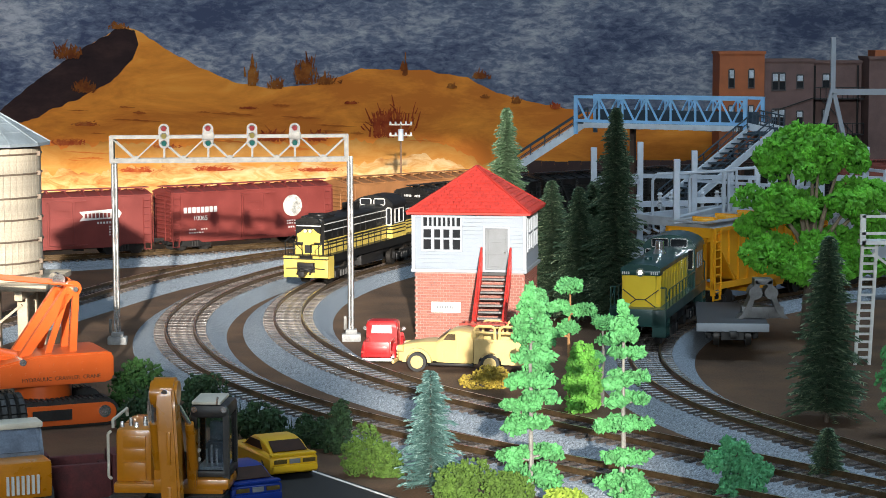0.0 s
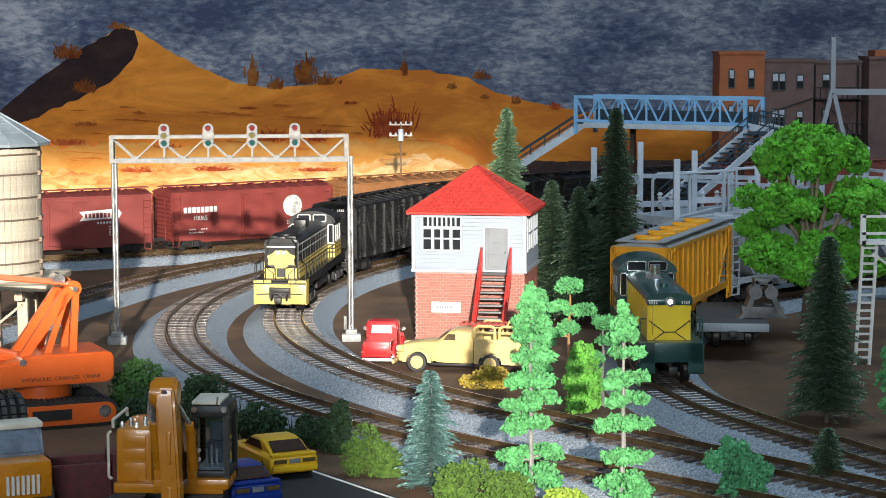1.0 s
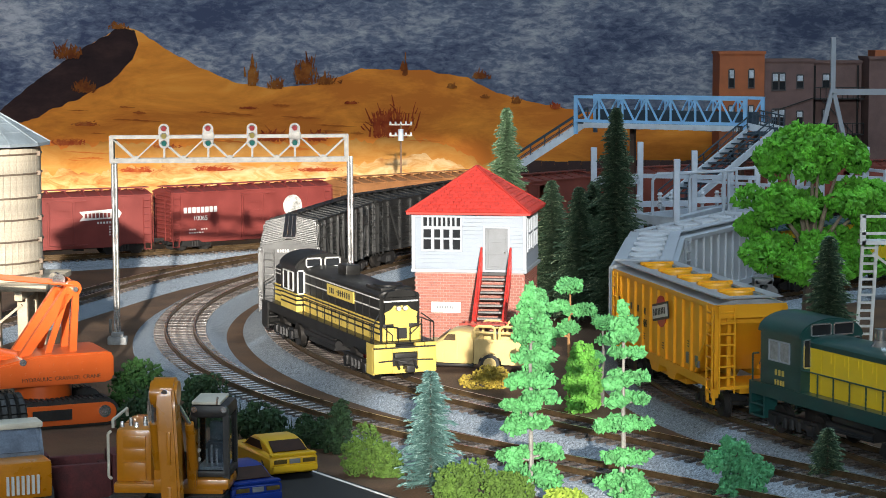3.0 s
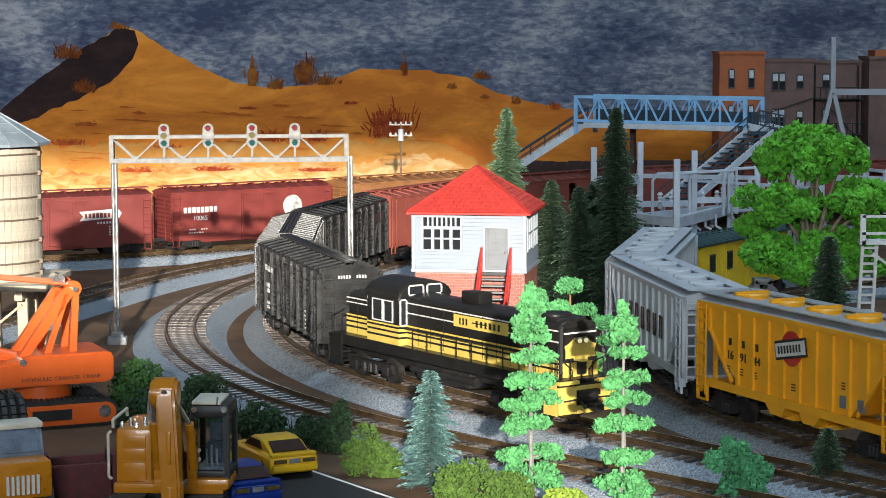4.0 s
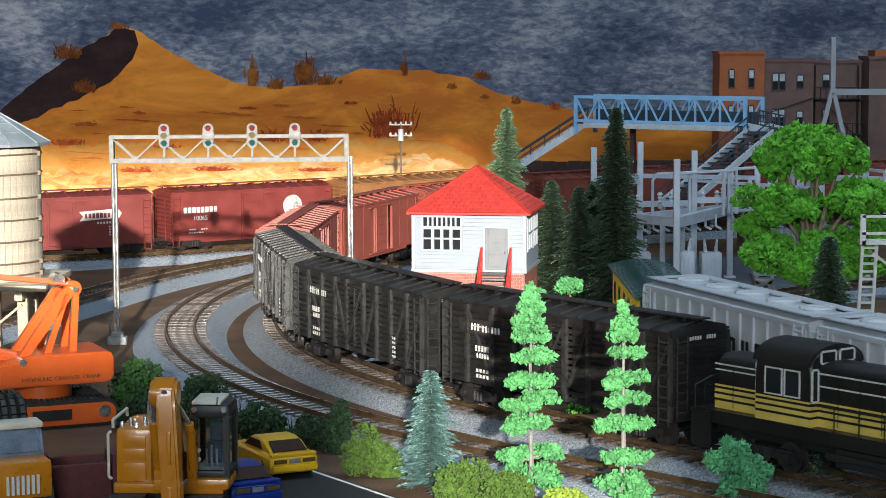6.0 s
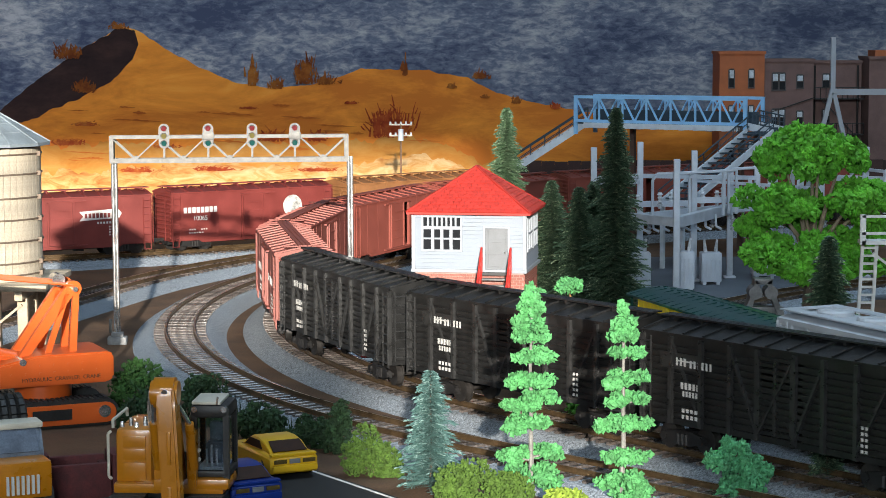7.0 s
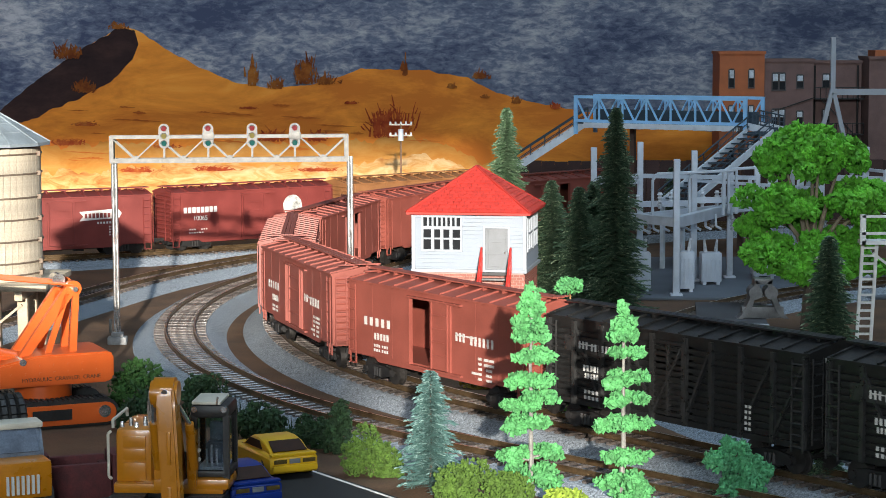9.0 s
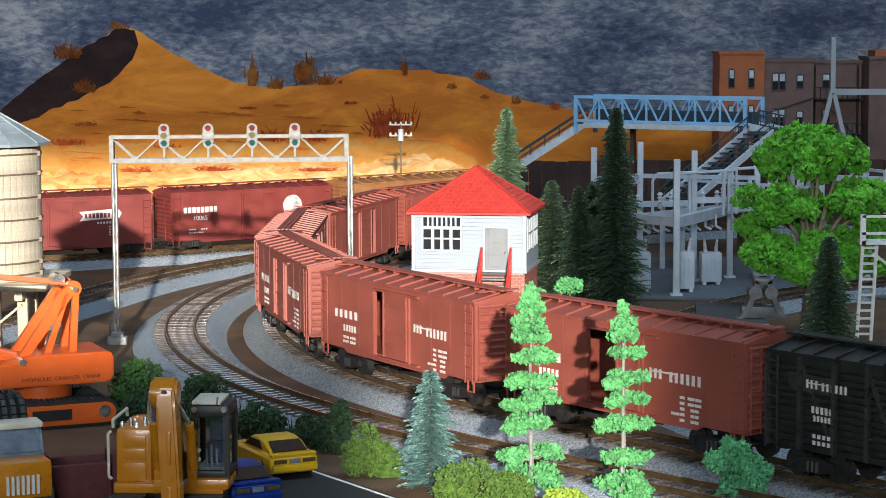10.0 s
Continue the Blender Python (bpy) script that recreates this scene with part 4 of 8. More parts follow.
    for sy in (-1, 1):
        for k in range(-20, 92, 12):
            m = mmpose(k, sy * 15.2, 17.5)
            st = again(st, m) if st else part("stanchion", cyl(bm_new(), (0, 0, 0), (0, 0, 9.5), 0.3, n=5), RG_BLACK, e, m=m)
    b = bm_new()
    bx(b, -22, 22, -12, 12, 4, 11.5, 1.2)
    cyl(b, (-26, -11, 8), (26, -11, 8), 2.0, n=10)
    part("fuel_tank", b, BLACKPL, e)
    for x in (-60, 60):
        loco_truck(e, x)
    return e


def yard_switcher():
    """Yellow and green switcher: hood in front, cab behind."""
    h = 71
    e = thing("switcher_locomotive", "yellow and dark green yard switcher with arched cab roof", "locomotive")
    b = bm_new()
    bx(b, -h + 2, h - 3, -15.5, 15.5, 12, 17.5)
    part("frame", b, GRN_CN, e, "dark green side sill")
    b = bm_new()
    hull(b, [(-10.5, 17.5), (-10.5, 37.5), (10.5, 37.5), (10.5, 17.5)], -32, 61)
    bmesh.ops.bevel(b, geom=[ed for ed in b.edges if all(v.co.x > 60 for v in ed.verts) and abs(ed.verts[0].co.y - ed.verts[1].co.y) < 0.1], offset=2.4, segments=4, affect="EDGES")
    hood = part("hood", b, YEL_CN, e, "yellow hood side")
    b = bm_new()
    hull(b, arch(10.9, 36.2, 38.2, 10, 2.4), -32, 61.6)
    bx(b, 54, 61.9, -10.9, 10.9, 34.5, 37.5, 0.8)
    part("hood_top", b, GRN_CN, hood, "dark green hood top")
    b = bm_new()
    for sy in (-1, 1):
        for k in range(9):
            x = -24 + k * 9.4
            bx(b, x - 0.15, x + 0.15, *sorted((sy * 10.5, sy * 10.7)), 18.5, 36)
            bx(b, x + 2.5, x + 7, *sorted((sy * 10.5, sy * 10.75)), 31.5, 35.4)
    part("hood_door", b, YEL_CN, hood)
    b = bm_new()
    slab(b, [(60.6, -10.3, 17.6), (60.6, -7.5, 21), (60.6, -2.5, 25), (60.6, 2.5, 25), (60.6, 7.5, 21), (60.6, 10.3, 17.6)], (0.6, 0, 0))
    part("nose_chevron", b, YEL_CN, hood)
    b = bm_new()
    for a, c in (((-9.8, 27), (-2.5, 21.5)), ((9.8, 27), (2.5, 21.5)), ((-2.5, 21.5), (2.5, 21.5)), ((-2.5, 21.5), (-8, 17.6)), ((2.5, 21.5), (8, 17.6))):
        beam(b, (61.2, *a), (61.2, *c), 0.5, 0.5)
    part("nose_line", b, DECAL_BLACK, hood)
    b = bm_new()
    cyl(b, (61, 0, 36.4), (63, 0, 36.4), 2.2, 2.4, n=14)
    hl = part("headlight", b, SILVER, e)
    part("lens", cyl(bm_new(), (63, 0, 36.4), (63.4, 0, 36.4), 1.2, n=14), glow("switcher_headlight", (1.0, 0.93, 0.75), 5.0), hl)
    bars([(-7.8, 35.9, 4, 1.1, 1.5), (7.8, 35.9, 4, 1.1, 1.5)], DECAL, e, mmpose(62.0, 0, 0, 90, 0, 90))
    b = bm_new()
    cyl(b, (0, 0, 39.5), (0, 0, 43), 4.6, 2.6, n=14)
    cyl(b, (0, 0, 43), (0, 0, 47.5), 2.7, n=14)
    part("exhaust_pipe", b, SILVER, e, "silver exhaust pipe", m=mmpose(2, 0, 0))
    part("exhaust_pipe", bm_copy_stack(), GRN_CN, e, m=mmpose(38, 0, 0))
    b = bm_new()
    hull(b, arch(15, 17.5, 39.5, 14, 7.5), -62, -32)
    cab = part("cab", b, GRN_CN, e, "dark green cab")
    b = bm_new()
    hull(b, [(y * 1.05, z + 0.5) for y, z in arch(15, 39.2, 39.6, 14, 7.6)], -63, -32.3)
    part("cab_roof", b, GRN_CN, cab)
    for sy in (-1, 1):
        for x0, x1 in ((-55, -48.5), (-47, -40.5)):
            b = bm_new()
            ya, yb = sorted((sy * 15, sy * 15.5))
            for q in ((x0 - 0.6, x0, 28, 37), (x1, x1 + 0.6, 28, 37), (x0, x1, 28, 28.6), (x0, x1, 36.4, 37)):
                bx(b, q[0], q[1], ya, yb, q[2], q[3])
            w = part("window", b, TRIM, cab, "pale window frame")
            part("pane", bx(bm_new(), x0, x1, *sorted((sy * 15, sy * 15.2)), 28.6, 36.4), mat("cab_glass", (0.30, 0.31, 0.30), 0.15, var=0.2, size=3, bump=0), w)
        bars([(-47, 23.5, 3, 2.6, 2.4)], RG_YEL, cab, pose(0, sy * 15.1 * MM, 0, 90 if sy < 0 else -90, 0, 0 if sy < 0 else 0))
        bars([(-47, 19.3, 4, 2.0, 2.2)], RG_YEL, cab, pose(0, sy * 15.1 * MM, 0, 90 if sy < 0 else -90, 0, 0))
    for y0, y1, z0, z1 in ((-13.6, -11, 28, 39), (11, 13.6, 28, 39), (-10, -1, 41, 45.2), (1, 10, 41, 45.2)):
        b = bm_new()
        for q in ((y0 - 0.6, y0, z0, z1), (y1, y1 + 0.6, z0, z1), (y0, y1, z0 - 0.6, z0), (y0, y1, z1, z1 + 0.6)):
            bx(b, -32, -31.4, *q)
        w = part("window", b, SILVER, cab, "silver window frame")
        part("pane", bx(bm_new(), -32, -31.8, y0, y1, z0, z1), WINDOW, w)
    for s in (1, -1):
        x = s * (h - 3)
        b = bm_new()
        bx(b, *sorted((x, x + s * 2)), -15.5, 15.5, 8, 17.5, 0.5)
        for sy in (-1, 1):
            bx(b, *sorted((x + s * 2, x - s * 9)), *sorted((sy * 9, sy * 15.5)), 2.5, 3.5)
            bx(b, *sorted((x + s * 2, x - s * 9)), *sorted((sy * 9, sy * 15.5)), 7.5, 8.4)
            bx(b, *sorted((x + s * 2, x + s * 1)), *sorted((sy * 8, sy * 15.5)), 2.5, 17.5)
            bx(b, *sorted((x - s * 9, x - s * 10)), *sorted((sy * 9, sy * 15.5)), 2.5, 17.5)
        part("pilot", b, GRN_CN, e, "dark green pilot with steps")
        coupler(e, x + s, s)
        b = bm_new()
        for sy in (-1, 1):
            handrail(b, [(x, sy * 15, 17.5), (x, sy * 15, 29), (x, sy * 12, 29)], 0.4)
        part("end_rail", b, GRN_CN, e)
    b = bm_new()
    for sy in (-1, 1):
        handrail(b, [(-32, sy * 15, 27)] + [(k, sy * 15, 27) for k in range(-20, 62, 11)] + [(64, sy * 15, 23)], 0.35)
    part("handrail", b, GRN_CN, e)
    st = None
    for sy in (-1, 1):
        for k in range(-20, 62, 11):
            m = mmpose(k, sy * 15, 17.5)
            st = again(st, m) if st else part("stanchion", cyl(bm_new(), (0, 0, 0), (0, 0, 9.5), 0.35, n=5), GRN_CN, e, m=m)
    b = bm_new()
    bx(b, -14, 14, -12, 12, 4, 11.5, 1.0)
    cyl(b, (-16, -12, 7), (16, -12, 7), 1.6, n=8)
    part("fuel_tank", b, BLACKPL, e)
    for x in (-40, 40):
        loco_truck(e, x)
    return e


def bm_copy_stack():
    b = bm_new()
    cyl(b, (0, 0, 39.5), (0, 0, 42.4), 2.4, 2.0, n=12)
    return b


def caboose():
    L, h = 146, 73
    e = thing("caboose", "long yellow caboose with ribbed dark green roof", "freight car")
    b = bm_new()
    bx(b, -h + 10, h - 10, -15, 15, 8, 39)
    body = part("body", b, YEL_CN, e, "yellow caboose side")
    b = bm_new()
    for sy in (-1, 1):
        for k in range(42):
            x = -h + 11 + k * 3.0
            bx(b, x - 0.12, x + 0.12, *sorted((sy * 15, sy * 15.15)), 9, 38.5)
    part("board_seam", b, YEL_CN, body)
    b = bm_new()
    hull(b, [(-17, 38.6), (-17, 39.6), (-8, 41.8), (0, 42.6), (8, 41.8), (17, 39.6), (17, 38.6)], -h, h)
    for k in range(18):
        x = -h + 4 + k * (L - 8) / 17
        for s in (-1, 1):
            beam(b, (x, s * 1, 42.7), (x, s * 16.6, 39.8), 0.8, 0.6)
    part("roof", b, GRN_CN, e, "dark green roof")
    for sy in (-1, 1):
        for x in (-48, -24, 0, 24, 48):
            b = bm_new()
            bx(b, x - 4, x + 4, *sorted((sy * 15, sy * 15.4)), 22, 33)
            w = part("window", b, GRN_CN, e)
            part("pane", bx(bm_new(), x - 3, x + 3, *sorted((sy * 15.3, sy * 15.6)), 23, 32), WINDOW, w)
    for s in (-1, 1):
        b = bm_new()
        bx(b, *sorted((s * (h - 10), s * h)), -15, 15, 11, 12.5)
        for sy in (-1, 1):
            handrail(b, [(s * (h - 0.5), sy * 14, 12), (s * (h - 0.5), sy * 14, 39)], 0.5)
            handrail(b, [(s * (h - 0.5), sy * 14, 25), (s * (h - 0.5), sy * 3, 25)], 0.4)
        part("end_platform", b, GRN_CN, e)
        coupler(e, s * h, s)
        truck(e, s * (h - 22))
    b = bm_new()
    bx(b, -h + 2, h - 2, -5, 5, 6.5, 9)
    part("underframe", b, BLACKPL, e)
    return e


# the two running trains and the standing one
V_B, V_C = 136.57, 122.27


def lift(vehicle, dz):
    """Set the body higher over its trucks and couplers."""
    for ob in vehicle.children:
        if ob.name.split(".")[0] not in ("truck", "coupler"):
            ob.matrix_basis = mmpose(0, 0, dz) @ ob.matrix_basis
    return vehicle


LOCO_B = lift(road_switcher(), 2.2)
TRAIN_B = [(LOCO_B, 0.0, 192)]
for i in range(3):
    c = stock_car("stock_car", "black slatted stock car with braced wooden sides", group="stock cars of the moving train")
    lift(c, 4.4)
    TRAIN_B.append((c, -201 - 158.2 * i, 148))
for i, d in enumerate((18.0, 9.5, 10.0, 16.0, 9.0, 12.0)):
    c = boxcar("boxcar", "oxide red boxcar with white markings and a half-open sliding door", BOX_RED, L=145, door=d, d0=-18, d1=14, group="red boxcars of the moving train")
    freight_marks(c, 145, 32, "herald")
    lift(c, 4.4)
    TRAIN_B.append((c, -676.3 - 161.0 * i, 145))
LOCO_C = lift(yard_switcher(), 3.4)
TRAIN_C = [(LOCO_C, 0.0, 142)]
HOP1 = hopper("covered_hopper", "orange-yellow covered hopper with black lettering and ribbed sides", HOP_YEL, group="hoppers of the switcher's train", roofpaint=ROOF_GREY)
bars([(x, 31.5, 1, 2.6, 3.2) for x in (-47.5, -37, -26.5)], DECAL_BLACK, HOP1, pose(0, -15.4 * MM, 0, 90), gap=0.15)
for x, digits in ((-47.5, "16"), (-37, "91"), (-26.5, "44")):
    lettering(digits, 5.4, DECAL_BLACK, HOP1, pose(x * MM, -15.45 * MM, 25.5 * MM, 90), thick=0.25)
bars([(x, z, 1, 4.4, 0.5) for x in (-48, -37.5, -27) for z in (20.6, 19.4, 18.2)] + [(2, z, 1, 5.0, 0.5) for z in (20.0, 18.8, 17.6)] + [(37, z, 1, 4.0, 0.5) for z in (26.0, 24.8, 23.6)], DECAL_BLACK, HOP1, pose(0, -15.4 * MM, 0, 90))
emblem = part("emblem", cyl(bm_new(), (0, 0, 0), (0, -0.4, 0), 7.4, n=28), RTRUCK, HOP1, "round red emblem with a slanted white band", m=mmpose(1, -16.3, 35))
part("emblem_edge", bx(bm_new(), -11.4, 11.4, -0.8, -0.4, -4.0, 4.0), DECAL_BLACK, emblem, m=pose(0, 0, 0, 0, -11))
part("emblem_band", bx(bm_new(), -10.6, 10.6, -1.1, -0.8, -2.9, 2.9), DECAL, emblem, m=pose(0, 0, 0, 0, -11))
bars([(0, 0, 8, 2.2, 3.2)], DECAL_BLACK, emblem, pose(0, -1.12 * MM, 0, 90) @ pose(0, 0, 0, 0, 0, 11), gap=0.45)
for x in (37, 49):
    part("placard", bx(bm_new(), x - 2.2, x + 2.2, -16.2, -15.3, 16, 21, 0.2), DOORGREY, HOP1, "grey placard board")
lift(HOP1, 3.6)
TRAIN_C.append((HOP1, -158, 146))
for i in range(2):
    c = hopper("covered_hopper", "pale grey covered hopper with round roof hatches and black letters", HOP_GREY, group="hoppers of the switcher's train")
    bars([(k * 11.6 - 22, 28, 2, 3.8, 10.5) for k in range(6)] + [(k * 11.6 - 22, 28 + 4.6 * (1 if k % 2 else -1), 1, 7.2, 1.8) for k in range(6)], DECAL_BLACK, c, pose(0, -16.55 * MM, 0, 90), gap=0.4)
    lift(c, 3.6)
    TRAIN_C.append((c, -310 - 151.5 * i, 146))
CABOOSE = lift(caboose(), 3.0)
TRAIN_C.append((CABOOSE, -613, 146))

for s, d, paint, L, lab, mk in ((0, 0, BOX_MAROON, 142, "maroon boxcar with a round white emblem", "round"), (-156, 0, BOX_MAROON, 142, "faded maroon boxcar with a white banner emblem", "banner"), (156, 0, BOX_TAN, 142, "tan-brown boxcar with a dark roof walk", "none")):
    c = boxcar("boxcar", lab, paint, L=L, W=32, zp=48.5, ze=45.5, group="standing boxcars")
    c.matrix_basis = LINE_S.rest(LINE_S_FRONT - s, L) @ pose(0, 0, 0, 0, 0, 180)
    side = pose(0, -16.3 * MM, 0, 90)
    if mk == "round":
        bars([(-46, 31.5, 8, 3.7, 4.4)], DECAL, c, side, gap=0.25)
        lettering("10065", 5.0, DECAL, c, pose(-46.5 * MM, -16.4 * MM, 25 * MM, 90))
        bars([(-53, 16.5, 3, 2, 1.0), (-43, 16.5, 3, 2, 1.0), (-50, 14, 6, 2.2, 1.0)], DECAL, c, side)
        part("emblem", cyl(bm_new(), (35, -16.05, 31), (35, -16.4, 31), 8.5, n=32), EMBLEM, c, "round white emblem")
        bars([(34, 19, 4, 2.2, 1.0), (34, 17, 4, 2.2, 1.0), (34, 14, 3, 2, 1.4)], DECAL, c, side)
    elif mk == "banner":
        b = bm_new()
        slab(b, [(0, 0, 27), (3, 0, 30.5), (0, 0, 34), (30, 0, 35.5), (33, 0, 32), (31, 0, 28.5)], (0, -0.2, 0))
        part("emblem", b, DECAL, c, "white banner emblem", m=mmpose(14, -16.05, 0))
        bars([(30, 30.8, 8, 3.0, 3.6)], BOX_MAROON, c, pose(0, -16.3 * MM, 0, 90, 0, 0), gap=0.3)
        bars([(40, 22 - 2 * k, 3, 2.2, 1.0) for k in range(4)] + [(36, 25.2, 7, 2.4, 1.6)], DECAL, c, side)


def run(vehicles, path, s0, v, slowing=0.0):
    """Key a train along its line: start, speed and loss of speed of its front end."""
    for ob, off, L in vehicles:
        walk(ob, [(t, path.rest(s0 + v * t - slowing * t * t + off, L)) for t in (k * 0.25 for k in range(41))])


def motions():
    run(TRAIN_B, LINE_B, -479.3, V_B, 0.47)
    run(TRAIN_C, LINE_C, -221.0, V_C)


# ---- plants ----
def flakes(points, size, rnd, flat=0.55):
    """Many small crumpled flakes of foam as one mesh: jittered octahedra."""
    vs, fs = [], []
    for p in points:
        k = len(vs)
        s = size * rnd.uniform(0.6, 1.35)
        q = Euler((rnd.uniform(0, 6), rnd.uniform(0, 6), rnd.uniform(0, 6))).to_matrix()
        for a in ((1, 0, 0), (-1, 0, 0), (0, 1, 0), (0, -1, 0), (0, 0, flat), (0, 0, -flat)):
            v = q @ Vector([c * s * rnd.uniform(0.6, 1.3) for c in a])
            vs.append(((p[0] + v.x) * MM, (p[1] + v.y) * MM, (p[2] + v.z) * MM))
        for f in ((0, 2, 4), (2, 1, 4), (1, 3, 4), (3, 0, 4), (2, 0, 5), (1, 2, 5), (3, 1, 5), (0, 3, 5)):
            fs.append([k + i for i in f])
    return vs, fs


def raw_part(name, vs, fs, material, parent, label=""):
    me = bpy.data.meshes.new(name)
    me.from_pydata(vs, [], fs)
    me.materials.append(material)
    ob = new(name, me)
    ob.parent = parent
    if label:
        ob["label"] = label
    return ob


def in_ball(rnd, c, rx, ry, rz, shell=0.55):
    while True:
        v = Vector((rnd.uniform(-1, 1), rnd.uniform(-1, 1), rnd.uniform(-1, 1)))
        if shell < v.length < 1:
            return (c[0] + v.x * rx, c[1] + v.y * ry, c[2] + v.z * rz)


def conifer(x, y, h, r, material, label, seed, z=GROUND_Z, density=1.0, gap=0.0):
    rnd = random.Random(seed)
    t = thing("spruce_tree", label, "tree", mmpose(x, y, z))
    b = bm_new()
    cyl(b, (0, 0, 0), (0, 0, h * 0.96), max(0.8, h * 0.012), 0.25, n=7)
    part("trunk", b, BARK, t)
    vs, fs = [], []
    n = int(h * 9 * density)
    for i in range(n):
        u = (i / n) ** 0.85
        zc = h * (0.06 + 0.93 * u)
        ln = r * (1 - u) ** 0.62 * rnd.uniform(0.7, 1.1) * (1 + 0.22 * math.sin(u * 60)) + 0.8
        a = i * 2.399963 + rnd.uniform(-0.3, 0.3)
        d = Vector((math.cos(a), math.sin(a), 0))
        droop = rnd.uniform(0.05, 0.4)
        side = Vector((-d.y, d.x, 0))
        m = max(4, int(ln * 1.2))
        for k in range(m):
            f = (k + 0.7) / m
            p = d * ln * f + Vector((0, 0, zc - droop * ln * f * f + 0.12 * ln * f))
            w = ln * 0.26 * (1.05 - f) + 1.5
            for sgn in (-1, 1):
                tip = p + side * sgn * w * rnd.uniform(0.6, 1.2) + d * w * 0.8 + Vector((0, 0, rnd.uniform(-0.9, 0.6)))
                base = p + d * 0.5
                j = len(vs)
                up = Vector((0, 0, rnd.uniform(0.25, 0.6)))
                for v in (p - d * 0.4, base + up, tip):
                    vs.append(tuple(c * MM for c in v))
                fs.append((j, j + 1, j + 2))
        j = len(vs)
        e = d * ln + Vector((0, 0, zc - droop * ln + 0.12 * ln))
        o = Vector((0, 0, zc))
        for v in (o - side * 0.35, o + side * 0.35, e):
            vs.append(tuple(c * MM for c in v))
        fs.append((j, j + 1, j + 2))
    raw_part("crown", vs, fs, material, t, "bristly needle crown")
    return t


def pad_pine(x, y, h, pads, leaf, bark, label, seed, z=GROUND_Z, lean=0.0, bit=1.25):
    """A slim model pine with flat foam pads: pads are (height, sideways, radius, thickness)."""
    rnd = random.Random(seed)
    t = thing("pine_tree", label, "tree", mmpose(x, y, z))
    b = bm_new()
    pts = [(lean * k / 6 + rnd.uniform(-0.4, 0.4), rnd.uniform(-0.4, 0.4), h * 0.98 * k / 6) for k in range(7)]
    for k in range(6):
        cyl(b, pts[k], pts[k + 1], 1.15 - 0.13 * k, 1.15 - 0.13 * (k + 1), n=7)
    for zc, dx, pr, pt in pads:
        cyl(b, (lean * zc / h, 0, zc - 2), (lean * zc / h + dx + (pr if dx >= 0 else -pr) * 0.6, rnd.uniform(-3, 3), zc), 0.55, 0.25, n=5)
    part("trunk", b, bark, t)
    for zc, dx, pr, pt in pads:
        pp = []
        for _ in range(5 + int(pr * 0.5)):
            c = (dx + lean * zc / h + rnd.uniform(-0.6, 0.6) * pr, rnd.uniform(-0.6, 0.6) * pr, zc + rnd.uniform(-0.3, 0.3) * pt)
            for _ in range(int(16 + pr * 3.6)):
                pp.append(in_ball(rnd, c, pr * 0.42, pr * 0.42, pt * 0.6, 0.3))
        vs, fs = flakes(pp, bit, rnd)
        raw_part("foliage_pad", vs, fs, leaf, t)
    return t


def bush(x, y, rx, ry, h, leaf, label, seed, z=GROUND_Z, bit=1.0, n=900):
    rnd = random.Random(seed)
    t = thing("bush", label, "bush", mmpose(x, y, z))
    clumps = [(rnd.uniform(-0.55, 0.55) * rx, rnd.uniform(-0.55, 0.55) * ry, rnd.uniform(0.15, 0.62) * h) for _ in range(9)]
    pp = []
    for k in range(n):
        c = clumps[k % 9]
        p = in_ball(rnd, c, rx * 0.5, ry * 0.5, h * 0.38, 0.6)
        pp.append((p[0], p[1], max(0.2, p[2])))
    vs, fs = flakes(pp, bit, rnd)
    raw_part("foliage", vs, fs, leaf, t)
    b = bm_new()
    for k in range(5):
        cyl(b, (0, 0, 0), (clumps[k][0], clumps[k][1], clumps[k][2]), 0.7, 0.3, n=5)
    part("stem", b, BARK, t)
    return t


def broadleaf(x, y, label, seed, clumps, trunk_h, leaf, z=GROUND_Z):
    rnd = random.Random(seed)
    t = thing("leafy_tree", label, "tree", mmpose(x, y, z))
    b = bm_new()
    cyl(b, (0, 0, 0), (2, 0, trunk_h), 4.2, 2.8, n=10)
    part("trunk", b, BARK, t)
    b = bm_new()
    for cx, cy, cz, r in clumps:
        mid = (cx * 0.35 + 2, cy * 0.35, trunk_h + (cz - trunk_h) * 0.45)
        cyl(b, (2, 0, trunk_h - 2), mid, 2.0, 1.4, n=7)
        cyl(b, mid, (cx, cy, cz), 1.4, 0.5, n=7)
    part("limb", b, mat("limb_pale", (0.30, 0.24, 0.16), 0.8, var=0.25, size=3, bump=0.4), t)
    for cx, cy, cz, r in clumps:
        pp = []
        for _ in range(9):
            c = in_ball(rnd, (cx, cy, cz), r * 0.62, r * 0.62, r * 0.5, 0.3)
            for _ in range(int(r * 6)):
                pp.append(in_ball(rnd, c, r * 0.48, r * 0.48, r * 0.36, 0.65))
        vs, fs = flakes(pp, 2.1, rnd)
        raw_part("leaf_clump", vs, fs, leaf, t)
    return t


